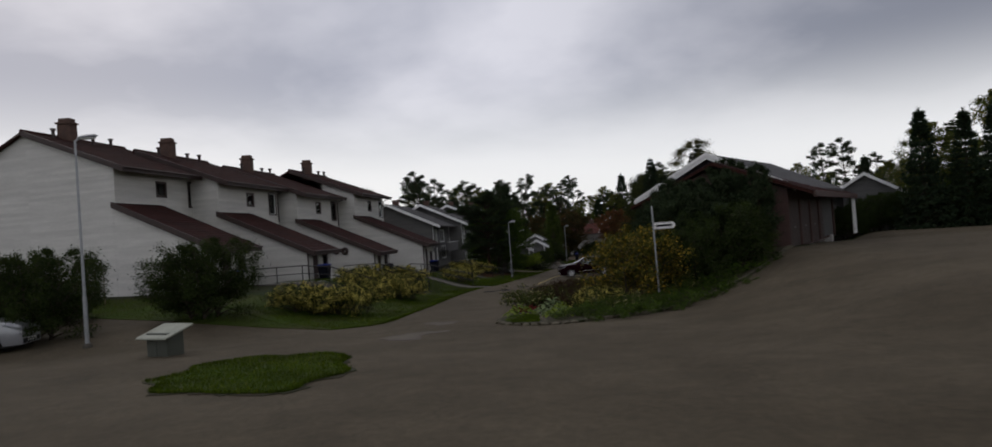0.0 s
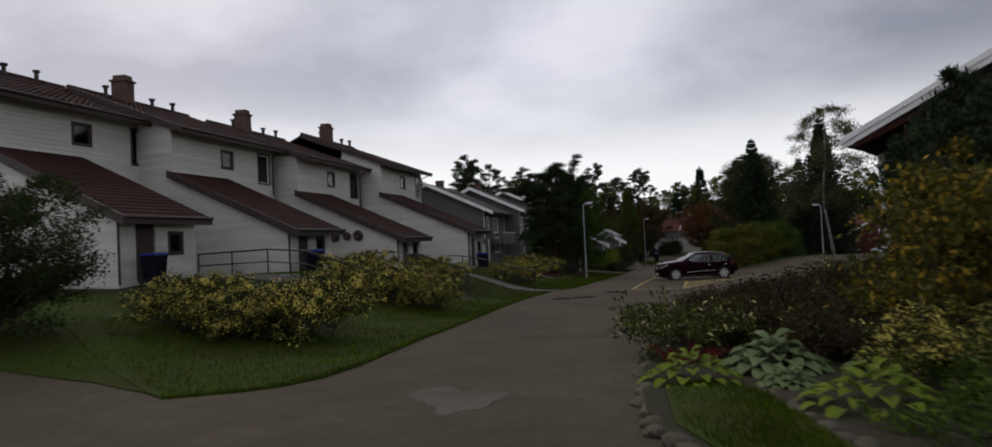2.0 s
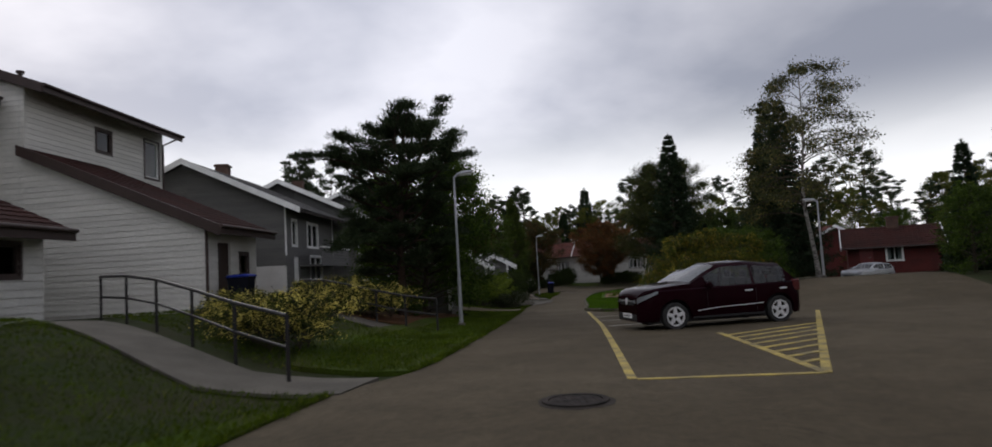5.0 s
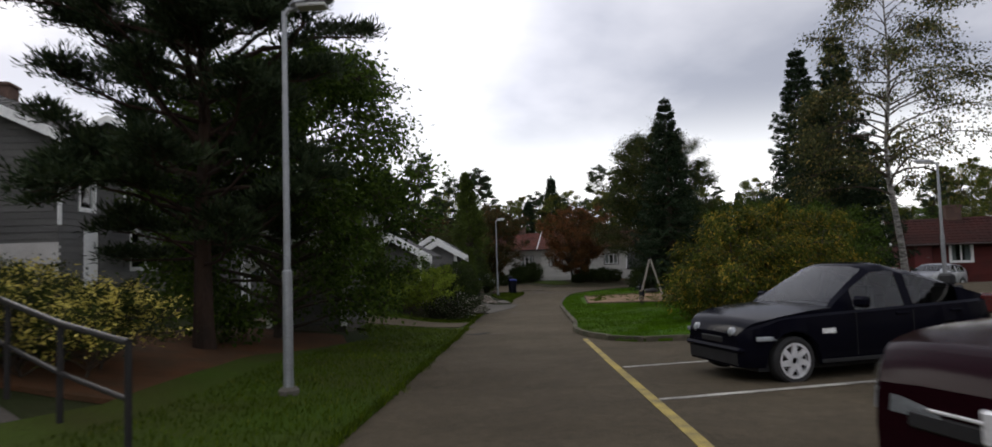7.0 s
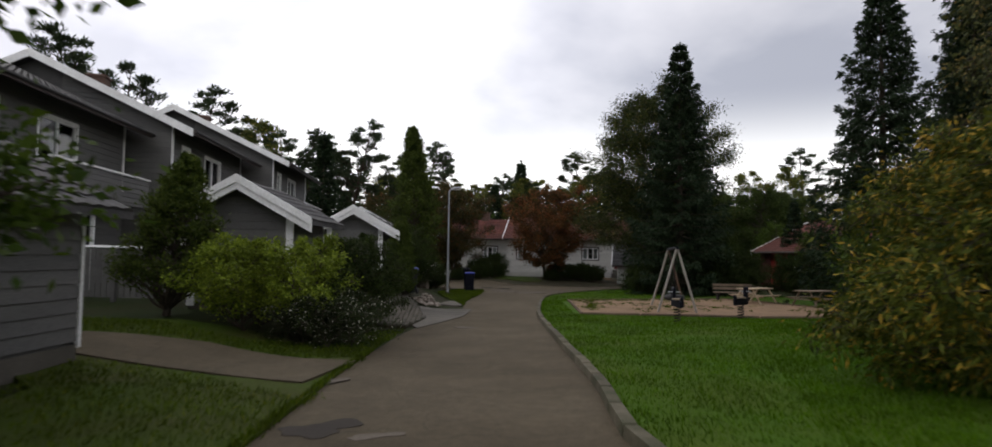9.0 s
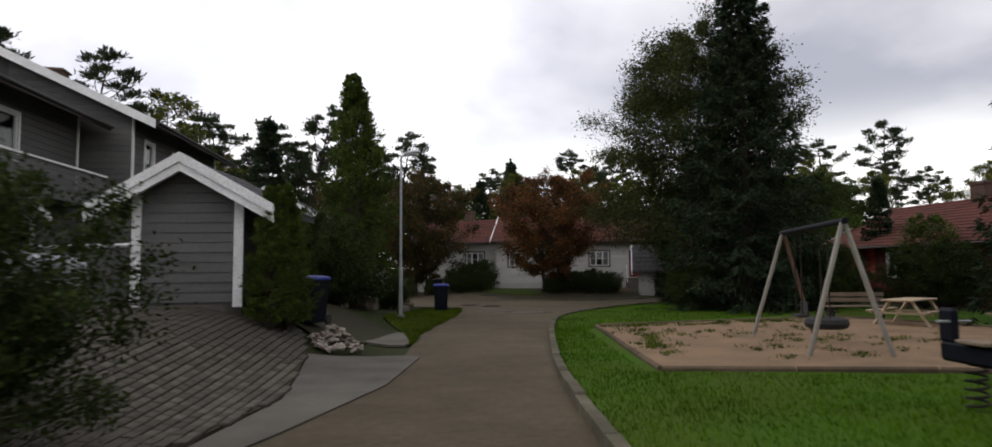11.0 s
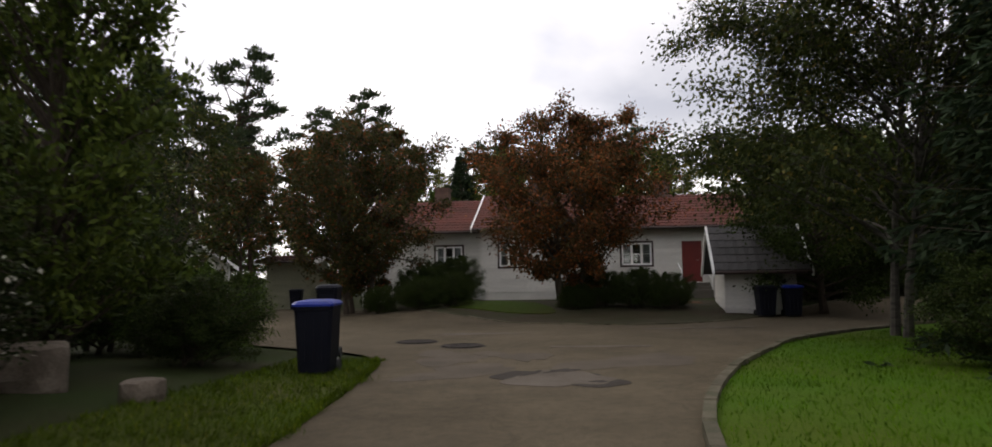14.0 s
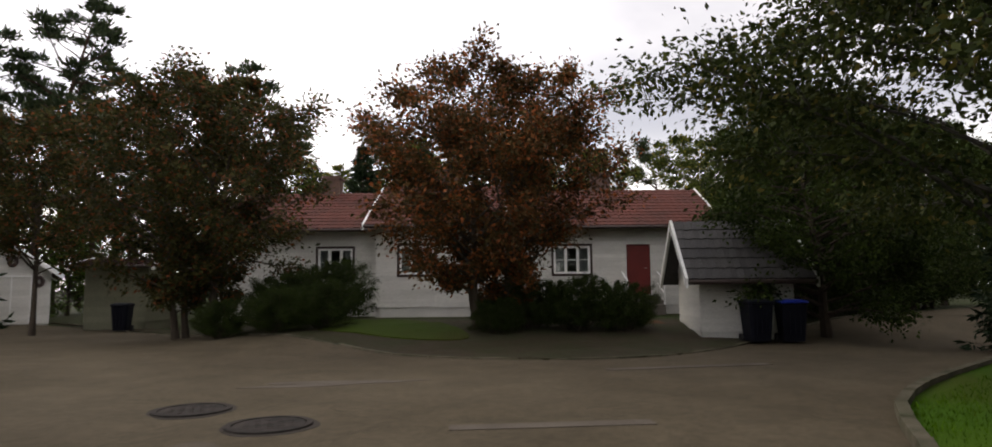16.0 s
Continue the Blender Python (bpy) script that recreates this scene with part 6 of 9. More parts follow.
# ---- painted lines and covers on the road ----
def ribbon(a, b, width, mat, label, name="painted_line", dz=0.009, category="road marking"):
    a, b = Vector((*a, 0)), Vector((*b, 0))
    w = (b - a).normalized()
    s = Vector((-w.y, w.x, 0)) * width / 2
    return setting(name, draped([(p.x, p.y) for p in (a - s, b - s, b + s, a + s)], dz, step=1.0, skirt=0.006), mat, label, category)


for a, b in (((2.55, 44.6), (4.9, 54.6)), ((4.9, 54.6), (6.95, 64.2)), ((2.6, 44.55), (4.75, 44.0)), ((4.75, 44.0), (5.95, 49.4)), ((4.75, 44.0), (11.3, 54.4))):
    ribbon(a, b, 0.12, LINE_YELLOW, "worn yellow parking bay line")
for k in range(8):
    f, g = 0.16 + 0.105 * k, 0.12 + 0.082 * k
    a = Vector((4.75, 44.0)).lerp(Vector((5.95, 49.4)), f)
    b = Vector((4.75, 44.0)).lerp(Vector((11.3, 54.4)), g * 0.86)
    ribbon(a, b, 0.12, LINE_YELLOW, "worn yellow hatching beside the bay")
for x, y in ((5.35, 56.4), (6.0, 59.2), (4.85, 53.6)):
    ribbon((x, y), (x + 4.8, y + 0.3), 0.1, LINE_WHITE, "worn white parking bay line")
for a, b in (((20.5, 104.6), (23.5, 104.0)), ((16.6, 101.2), (18.6, 100.6))):
    ribbon(a, b, 0.25, ASPHALT_OLD, "pale scuffed streak on the asphalt", "road_patch", category="road patch")


def manhole(x, y, r=0.36, label="round cast iron manhole cover in the asphalt"):
    cover = thing("manhole_cover", label, "manhole cover", "manhole covers")
    bm = bmesh.new()
    bmesh.ops.create_cone(bm, cap_ends=True, segments=28, radius1=r, radius2=r, depth=0.03)
    part("lid", bm, IRON, cover)
    bm = bmesh.new()
    ring = [(math.cos(a), math.sin(a)) for a in (2 * math.pi * k / 28 for k in range(28))]
    rows = [[bm.verts.new((c * q, s * q, z)) for c, s in ring] for q, z in ((r + 0.012, -0.01), (r + 0.012, 0.02), (r + 0.075, 0.02), (r + 0.085, -0.01))]
    for p, q in zip(rows, rows[1:]):
        for k in range(28):
            bm.faces.new((p[k], p[(k + 1) % 28], q[(k + 1) % 28], q[k]))
    part("cover_ring", bm, IRON, cover)
    for j in range(-2, 3):
        for i in range(-2, 3):
            if i * i + j * j < 7:
                part("stud", boxes((i * 0.11 - 0.03, j * 0.11 - 0.03, 0.012, i * 0.11 + 0.03, j * 0.11 + 0.03, 0.0185)), IRON, cover)
    e = 0.3
    nx, ny = -(ground_at(x + e, y) - ground_at(x - e, y)) / (2 * e), -(ground_at(x, y + e) - ground_at(x, y - e)) / (2 * e)
    up = Vector((nx, ny, 1)).normalized()
    cover.matrix_basis = Matrix.Translation((x, y, ground_at(x, y) + 0.004)) @ up.to_track_quat("Z", "Y").to_matrix().to_4x4()
    blot(x, y, r + 0.14, r + 0.15, ASPHALT_DARK, "dark asphalt collar round a manhole cover", rough=0.08, dz=0.004)
    return cover


manhole(-0.72, 40.9)
manhole(0.18, 41.15)
manhole(1.57, 43.5, 0.28)
manhole(14.15, 103.4)
manhole(14.95, 102.1)

# ---- parked cars ----
def car(label, paint, x, y, turn, length=4.06, wide=1.73, tall=1.45, wheelbase=2.59, front_over=0.85, wheel=0.31, kind="hatch", accent=None, plate=True, round_lamps=False, group="parked cars"):
    """A car along its own x (front at +x), lofted from cross-sections; wheels, glass, lamps and trim are parts."""
    top = thing("car", label, "car", group)
    f0 = length / 2
    xf, xr = f0 - front_over, f0 - front_over - wheelbase
    ground_clear, belt_f, belt_r = 0.2, 0.93 if kind == "hatch" else 0.84, 0.97 if kind == "hatch" else 0.95
    hatch = kind == "hatch"
    cowl, roof_f = (xf - 0.42, xf - 1.25) if hatch else (xf - 0.6, xf - 1.38)
    cowl_z, nose_z = (1.06, 0.93) if hatch else (0.94, 0.76)
    roof_r = -f0 + (0.42 if kind == "hatch" else 1.3)
    tail = -f0 + (0.08 if kind == "hatch" else 0.12)

    def z_top(s):
        if s > cowl:
            t = (s - cowl) / (f0 - cowl)
            return cowl_z - (cowl_z - nose_z) * t ** 1.6 - 0.14 * max(0.0, (t - 0.82) / 0.18) ** 2
        if s > roof_f:
            t = (cowl - s) / (cowl - roof_f)
            return cowl_z + (tall - 0.05 - cowl_z) * (t ** 0.86)
        if s > roof_r:
            t = (roof_f - s) / (roof_f - roof_r)
            return tall - 0.05 + 0.05 * math.sin(math.pi * min(1, t * 1.2)) - 0.07 * t
        if s > tail:
            t = (roof_r - s) / (roof_r - tail)
            return (tall - 0.12) * (1 - t) + (1.0 if kind == "hatch" else 0.98) * t
        return 1.0 if kind == "hatch" else 0.95

    def z_belt(s):
        t = (f0 - s) / length
        return min(z_top(s) - 0.015, belt_f + (belt_r - belt_f) * t - 0.16 * max(0, 0.12 - t) / 0.12)

    def half(s):
        t = abs(s) / f0
        d = max(0.0, 0.34 - (f0 - s)) / 0.34 if s > 0 else max(0.0, 0.2 - (f0 + s)) / 0.2 * 0.6
        return wide / 2 * (1 - 0.2 * d * d) * (1 - (0.12 if kind == "hatch" else 0.16) * max(0, t - 0.62) ** 2 / 0.38 ** 2 * (1.1 if s > 0 else 0.75))

    def z_low(s):
        z = ground_clear + 0.02
        for c in (xf, xr):
            r = wheel + 0.055
            if abs(s - c) < r:
                z = max(z, math.sqrt(r * r - (s - c) ** 2) + wheel)
        return min(z, 0.72)
    xs = sorted({round(v, 3) for v in list(np.linspace(-f0, f0, 56)) + [xf + d * (wheel + 0.05) for d in (-1, -0.93, -0.8, -0.6, -0.3, 0, 0.3, 0.6, 0.8, 0.93, 1)]
                 + [xr + d * (wheel + 0.05) for d in (-1, -0.93, -0.8, -0.6, -0.3, 0, 0.3, 0.6, 0.8, 0.93, 1)] + [cowl, roof_f, roof_r, tail] + [f0 - v for v in (0.02, 0.05, 0.09, 0.14, 0.2, 0.27)]})
    rows = []
    for s in xs:
        w, zl, zb, zt = half(s), z_low(s), z_belt(s), z_top(s)
        cab = max(0.0, zt - zb)
        lean = 0.34 * cab
        wt = w * 0.93 - lean
        mid = max(zl + 0.02, 0.62 * zb + 0.1)
        rows.append([(w * 0.93, zl), (w * 0.985, zl + 0.25 * (mid - zl)), (w, mid), (w * 0.975, zb - 0.03), (w * 0.93, zb),
                     (wt + 0.02 + 0.05 * lean, zb + 0.82 * cab), (wt - 0.06, zb + 0.955 * cab), (wt * 0.6, zt + 0.012), (0.0, zt + 0.02)])
    n = len(rows[0])
    panes = [("side_window", s, f) for s in (1, -1) for f in (True, False)]
    mats = {key: bmesh.new() for key in ["body", "windscreen", "rear_window"] + panes}
    made = {key: {} for key in mats}

    def vert(key, i, j, sign):
        tag = (i, j, sign if j < n - 1 else 1)
        if tag not in made[key]:
            yy, zz = rows[i][j]
            made[key][tag] = mats[key].verts.new((xs[i], yy * sign, zz))
        return made[key][tag]
    b_pillar = (roof_f + roof_r) / 2 - (0.0 if kind == "hatch" else 0.12)
    for i in range(len(xs) - 1):
        m = (xs[i] + xs[i + 1]) / 2
        for j in range(n - 1):
            key = "body"
            if j == 4 and roof_r - (0.05 if kind == "hatch" else 0.6) < m < roof_f + 0.42 and abs(m - b_pillar) > 0.05 and z_top(m) - z_belt(m) > 0.2:
                key = "side_window"
            if j >= 6 and roof_f + 0.06 < m < cowl - 0.02:
                key = "windscreen"
            if j >= 6 and tail < m < roof_r - 0.06:
                key = "rear_window"
            for sign in (1, -1):
                if j == 4 and key != "body":
                    key = ("side_window", sign, m > b_pillar)
                q = [vert(key, *c, sign) for c in ((i, j), (i + 1, j), (i + 1, j + 1), (i, j + 1))]
                if len(set(q)) > 2:
                    mats[key].faces.new(q if sign > 0 else q[::-1])
    for i in (0, len(xs) - 1):
        ring = [vert("body", i, j, 1) for j in range(n)] + [vert("body", i, j, -1) for j in range(n - 2, -1, -1)]
        mats["body"].faces.new(ring)
    part("body", mats["body"], paint, top, smooth=True)
    for key, name in [("windscreen", "windscreen"), ("rear_window", "rear_window")] + [(p, "side_window") for p in panes]:
        if mats[key].faces:
            part(name, mats[key], CAR_GLASS, top, smooth=True)
    part("underbody", boxes((-f0 + 0.2, -wide / 2 + 0.16, 0.17, f0 - 0.2, wide / 2 - 0.16, 0.5)), BLACK_PLASTIC, top)
    part("dashboard", boxes((roof_f + 0.1, -wide / 2 + 0.2, 0.6, cowl + 0.05, wide / 2 - 0.2, 0.92), bevel=0.04), BLACK_PLASTIC, top)
    for sy in (-0.36, 0.36):
        for sx in (roof_f - 0.5, roof_f - 1.35):
            part("seat", boxes((sx - 0.28, sy - 0.22, 0.45, sx + 0.25, sy + 0.22, 0.62), (sx - 0.36, sy - 0.22, 0.5, sx - 0.22, sy + 0.22, 1.12), (sx - 0.35, sy - 0.12, 1.12, sx - 0.25, sy + 0.12, 1.28), bevel=0.03), BLACK_PLASTIC, top)
    # wheels
    for cx in (xf, xr):
        for sign in (1, -1):
            bm = bmesh.new()
            cy = sign * (wide / 2 - 0.12)
            prof = ((0.19, -0.09), (wheel - 0.03, -0.1), (wheel, -0.07), (wheel, 0.07), (wheel - 0.03, 0.1), (0.2, 0.085))
            seg = 28
            rings = [[bm.verts.new((cx + r * math.cos(a), cy + sign * d, wheel + r * math.sin(a))) for a in (2 * math.pi * k / seg for k in range(seg))] for r, d in prof]
            for p, q in zip(rings, rings[1:]):
                for k in range(seg):
                    bm.faces.new((p[k], p[(k + 1) % seg], q[(k + 1) % seg], q[k]))
            w = part("wheel", bm, TYRE, top, smooth=True)
            bm = bmesh.new()
            spokes = 7 if round_lamps else 5
            for k in range(spokes):
                a = 2 * math.pi * k / spokes + 0.3
                ca, sa = math.cos(a), math.sin(a)
                pts = []
                for r, hw, skew in ((0.04, 0.05, 0.0), (0.205, 0.032, 0.09 if round_lamps else 0.0)):
                    for o in (-1, 1):
                        pts.append((cx + r * ca - (o * hw + skew) * sa, wheel + r * sa + (o * hw + skew) * ca))
                prism(bm, [pts[0], pts[1], pts[3], pts[2]], lambda u, v, d: Vector((u, cy + sign * d, v)), 0.05, 0.085)
            seg = 28
            rr = [[bm.verts.new((cx + r * math.cos(a), cy + sign * d, wheel + r * math.sin(a))) for a in (2 * math.pi * k / seg for k in range(seg))] for r, d in ((0.195, 0.03), (0.195, 0.09), (0.222, 0.092), (0.225, 0.06))]
            for p, q in zip(rr, rr[1:]):
                for k in range(seg):
                    bm.faces.new((p[k], p[(k + 1) % seg], q[(k + 1) % seg], q[k]))
            part("rim", bm, ALLOY, w, "bright swirling alloy rim" if round_lamps else "five-spoke alloy rim")
            bm = bmesh.new()
            bm.faces.new([bm.verts.new((cx + 0.2 * math.cos(a), cy + sign * 0.02, wheel + 0.2 * math.sin(a))) for a in (2 * math.pi * k / 20 for k in range(20))])
            part("brake_disc", bm, IRON, w)
    # lamps, bumper, grille, mirrors, handles, plate
    for sign in (1, -1):
        bm = bmesh.new()
        pts = [(bm.verts.new((f0 + 0.012, sign * 0.4 * half(f0), 0.66)), bm.verts.new((f0 + 0.006, sign * 0.4 * half(f0), 0.7)))]
        for k in range(8):
            q = k / 7
            sx = f0 - 0.004 - 0.42 * q ** 1.4
            hi = min(0.76 + 0.2 * q, z_belt(sx) + 0.01)
            lo = 0.65 + 0.22 * q ** 1.2
            pts.append((bm.verts.new((sx, sign * (half(sx) * 0.995 + 0.012), lo)), bm.verts.new((sx, sign * (half(sx) * 0.965 + 0.014), hi))))
        for p, q in zip(pts, pts[1:]):
            bm.faces.new((p[0], q[0], q[1], p[1]) if sign > 0 else (p[0], p[1], q[1], q[0]))
        bmesh.ops.solidify(bm, geom=bm.faces[:], thickness=0.02)
        if round_lamps:
            bm.free()
            for d, r in ((0.4, 0.085), (0.56, 0.06)):
                bm = bmesh.new()
                fx = f0 - 0.05 - 0.7 * max(0.0, d - 0.4)
                ring = [[bm.verts.new((fx + z, sign * d + q * math.cos(a), 0.63 + q * math.sin(a))) for a in (2 * math.pi * k / 18 for k in range(18))] for q, z in ((r, -0.06), (r, 0.02), (r * 0.85, 0.035), (r * 0.4, 0.05))]
                for p, q in zip(ring, ring[1:]):
                    for k in range(18):
                        bm.faces.new((p[k], p[(k + 1) % 18], q[(k + 1) % 18], q[k]))
                bm.faces.new(ring[-1])
                part("headlight", bm, HEADLAMP, top, "round clear headlight", smooth=True)
            bm = bmesh.new()
            w = half(f0 - 0.3)
            box(bm, f0 - 0.42, sign * w - 0.03, 0.56, f0 - 0.12, sign * w + 0.012, 0.62, 0.012)
            part("indicator", bm, HEADLAMP, top, "clear side indicator")
            bm = bmesh.new()
            box(bm, -0.1 + xf - 0.5, sign * (wide / 2) - 0.004, 0.62, xf - 0.4, sign * (wide / 2) + 0.004, 0.68)
            part("wing_badge", bm, WHITE_TRIM, top, "small white plate on the wing")
        else:
            part("headlight", bm, HEADLAMP, top, "clear headlight")
        bm = bmesh.new()
        w = half(-f0 + 0.1)
        box(bm, -f0 - 0.005, sign * w - 0.14 if sign > 0 else sign * w - 0.015, 0.72, -f0 + 0.22, sign * w + 0.015 if sign > 0 else sign * w + 0.14, 1.0, 0.03)
        part("tail_light", bm, TAIL_LAMP, top, "red tail light")
        bm = bmesh.new()
        my = sign * (half(roof_f + 0.5) + 0.1)
        box(bm, roof_f + 0.38, my - 0.1, 0.93, roof_f + 0.52, my + 0.1, 1.07, 0.035)
        part("door_mirror", bm, paint, top)
        for hx in (b_pillar + 0.18, b_pillar - 0.72):
            hy = sign * (half(hx) * 0.985 + 0.012)
            part("door_handle", boxes((hx - 0.09, hy - 0.015, 0.80, hx + 0.09, hy + 0.015, 0.83), bevel=0.006), accent or paint, top)
        sy = sign * (wide / 2 * 0.96 + 0.005)
        part("sill_trim", boxes((xr + wheel + 0.1, sy - 0.012, 0.24, xf - wheel - 0.1, sy + 0.012, 0.29), bevel=0.005), BLACK_PLASTIC, top)
        for c0 in (b_pillar, roof_f + 0.45):
            dy = sign * (half(c0) + 0.0015)
            part("door_seam", boxes((c0 - 0.004, dy - 0.004, 0.32, c0 + 0.004, dy + 0.001, 0.86)), BLACK_PLASTIC, top)
    gw = 0.42 if hatch else 0.24
    gz = 0.1 if hatch else 0.0
    part("grille", boxes((f0 - 0.06, -gw, 0.5 + gz, f0 + 0.012, gw, 0.58 + gz), bevel=0.01), BLACK_PLASTIC, top)
    if not hatch:
        part("bumper", boxes((f0 - 0.12, -wide / 2 * 0.74, 0.4, f0 + 0.03, wide / 2 * 0.74, 0.47), bevel=0.03), paint, top)
    part("lower_grille", boxes((f0 - 0.07, -0.55, 0.24, f0 + 0.005, 0.55, 0.4), bevel=0.01), BLACK_PLASTIC, top)
    if plate:
        plate_ob = part("number_plate", boxes((f0 + 0.0, -0.26, 0.3, f0 + 0.02, 0.26, 0.4)), WHITE_TRIM, top, "white plate with plain dark bars")
        bm = bmesh.new()
        for k in range(7):
            box(bm, f0 + 0.02, -0.2 + k * 0.06, 0.325, f0 + 0.024, -0.165 + k * 0.06, 0.375)
        part("plate_bar", bm, BLACK_PLASTIC, plate_ob)
    if accent:
        part("badge", boxes((f0 - 0.01, -0.045, 0.61, f0 + 0.03, 0.045, 0.76), bevel=0.012), accent, top, "plain chrome badge")
        part("grille_strip", boxes((f0 - 0.02, -0.3, 0.695, f0 + 0.018, 0.3, 0.708), bevel=0.003), accent, top, "bright strip over the grille")
        for sign in (1, -1):
            yy = sign * (wide / 2 + 0.004)
            bm = bmesh.new()
            tube(bm, [(xr + 0.45, yy, 0.5), (0.1, yy, 0.47), (xf - 0.55, yy, 0.42)], 0.009, 6)
            part("door_trim_strip", bm, accent, top)
    put(top, x, y, turn, sink=0.0)
    return top


car("plum-coloured hatchback parked in a marked bay", PAINT_PLUM, 6.85, 51.95, 184, 4.08, 1.75, 1.53, 2.65, 0.83, 0.32, accent=ALLOY)
car("old black saloon with bright wheels parked in a bay", PAINT_BLACK, 8.7, 57.85, 185, 4.02, 1.7, 1.5, 2.48, 0.64, 0.3, "saloon", round_lamps=True, plate=False)
car("pale silver car parked beside the junction", PAINT_SILVER, -17.6, 20.7, 12, 4.3, 1.75, 1.45, 2.6, 0.88, 0.31)
car("silver car parked on the paved drive beside the shed", PAINT_SILVER, 1.5, 85.3, -12, 4.2, 1.74, 1.46, 2.55, 0.88, 0.31)
car("dark car parked before the far cottage", PAINT_BLACK, 44.0, 86.5, 120, 4.2, 1.75, 1.5, 2.6, 0.86, 0.31)
car("white car parked by the red house", PAINT_SILVER, 31.6, 80.0, 200, 4.1, 1.72, 1.47, 2.5, 0.85, 0.3)

# ---- street lamps, bins, rails, sign ----
def street_lamp(x, y, tall, turn, label, lean=0.0):
    lamp = thing("street_lamp", label, "street lamp", "street lamps")
    bm = bmesh.new()
    tube(bm, [(0, 0, -0.3), (0, 0, 1.6), (0, 0, 1.62), (0, 0, tall)], [0.066, 0.062, 0.045, 0.033], 12)
    part("pole", bm, GALV, lamp, smooth=True)
    bm = bmesh.new()
    tube(bm, [(0, 0, -0.3), (0, 0, 0.1), (0, 0, 0.14)], [0.14, 0.13, 0.09], 12)
    part("base_collar", bm, SLAB, lamp, "concrete foot")
    bm = bmesh.new()
    tube(bm, [(0, 0, tall - 0.05), (0.06, 0, tall + 0.02), (0.2, 0, tall + 0.05)], 0.035, 8)
    part("arm", bm, GALV, lamp)
    bm = bmesh.new()
    sect = ((0.08, 0.05, 0.03), (0.15, 0.11, 0.07), (0.36, 0.14, 0.09), (0.58, 0.12, 0.07), (0.66, 0.05, 0.03))
    rings = []
    for s, w, h in sect:
        rings.append([bm.verts.new((s, w * math.cos(a), tall + 0.06 + 0.1 * s + h * math.sin(a) * (1.0 if math.sin(a) > 0 else 0.35))) for a in (2 * math.pi * k / 12 for k in range(12))])
    for p, q in zip(rings, rings[1:]):
        for k in range(12):
            bm.faces.new((p[k], p[(k + 1) % 12], q[(k + 1) % 12], q[k]))
    bm.faces.new(rings[0][::-1])
    bm.faces.new(rings[-1])
    head = part("lamp_head", bm, GALV, lamp, smooth=True)
    part("lens", boxes((0.18, -0.1, tall + 0.03, 0.57, 0.1, tall + 0.08), bevel=0.015), LAMP_GLASS, head)
    put(lamp, x, y, turn, sink=0.0)
    return lamp


street_lamp(1.12, 58.1, 5.0, -12, "tall grey street lamp on the grass strip")
street_lamp(9.9, 93.3, 5.2, -25, "tall grey street lamp on the grass corner")
street_lamp(20.24, 67.68, 3.95, 140, "grey street lamp at the edge of the parking")
street_lamp(-13.2, 20.4, 6.6, 10, "tall white street lamp before the white terrace")
street_lamp(4.0, 118.5, 5.2, 30, "grey street lamp down the side street")


def wheelie_bin(label, x, y, turn, body_mat, lid_mat, tall=1.07, wide=0.58, deep=0.7, open_lid=False, group="wheelie bins"):
    bin_ob = thing("wheelie_bin", label, "wheelie bin", group)
    bm = bmesh.new()
    h = tall - 0.1
    rows = []
    for z, s in ((0.06, 0.8), (0.1, 0.82), (h - 0.06, 1.0), (h - 0.05, 1.05), (h, 1.05)):
        w, d = wide / 2 * s, deep / 2 * s
        c = 0.05
        rows.append([bm.verts.new((px, py, z)) for px, py in ((-w + c, -d), (w - c, -d), (w, -d + c), (w, d - c), (w - c, d), (-w + c, d), (-w, d - c), (-w, -d + c))])
    for p, q in zip(rows, rows[1:]):
        for k in range(8):
            bm.faces.new((p[k], p[(k + 1) % 8], q[(k + 1) % 8], q[k]))
    bm.faces.new(rows[0][::-1])
    bm.faces.new(rows[-1])
    part("body", bm, body_mat, bin_ob)
    bm = bmesh.new()
    rows = []
    for z, s in ((h + 0.003, 1.1), (h + 0.035, 1.1), (h + 0.075, 0.95), (h + 0.095, 0.6)):
        w, d = wide / 2 * s, deep / 2 * s
        rows.append([bm.verts.new((px, py - 0.01, z)) for px, py in ((-w + 0.05, -d), (w - 0.05, -d), (w, -d + 0.05), (w, d - 0.05), (w - 0.05, d), (-w + 0.05, d), (-w, d - 0.05), (-w, -d + 0.05))])
    for p, q in zip(rows, rows[1:]):
        for k in range(8):
            bm.faces.new((p[k], p[(k + 1) % 8], q[(k + 1) % 8], q[k]))
    bm.faces.new(rows[0][::-1])
    bm.faces.new(rows[-1])
    part("lid", bm, lid_mat, bin_ob, "hinged lid")
    bm = bmesh.new()
    tube(bm, [(-wide / 2 * 0.8, deep / 2 + 0.06, h + 0.01), (wide / 2 * 0.8, deep / 2 + 0.06, h + 0.01)], 0.018, 8)
    part("handle", bm, body_mat, bin_ob)
    for s in (-1, 1):
        bm = bmesh.new()
        tube(bm, [(s * wide / 2 * 0.82, deep / 2 * 0.86, 0.11), (s * wide / 2 * 1.0, deep / 2 * 0.86, 0.11)], 0.11, 14)
        part("wheel", bm, TYRE, bin_ob)
    for k in (-0.12, 0.0, 0.12):
        part("rib", boxes((k - 0.012, -deep / 2 * 0.96 - 0.01, 0.25, k + 0.012, -deep / 2 * 0.86, h - 0.2)), body_mat, bin_ob)
    put(bin_ob, x, y, turn, sink=0.0)
    return bin_ob


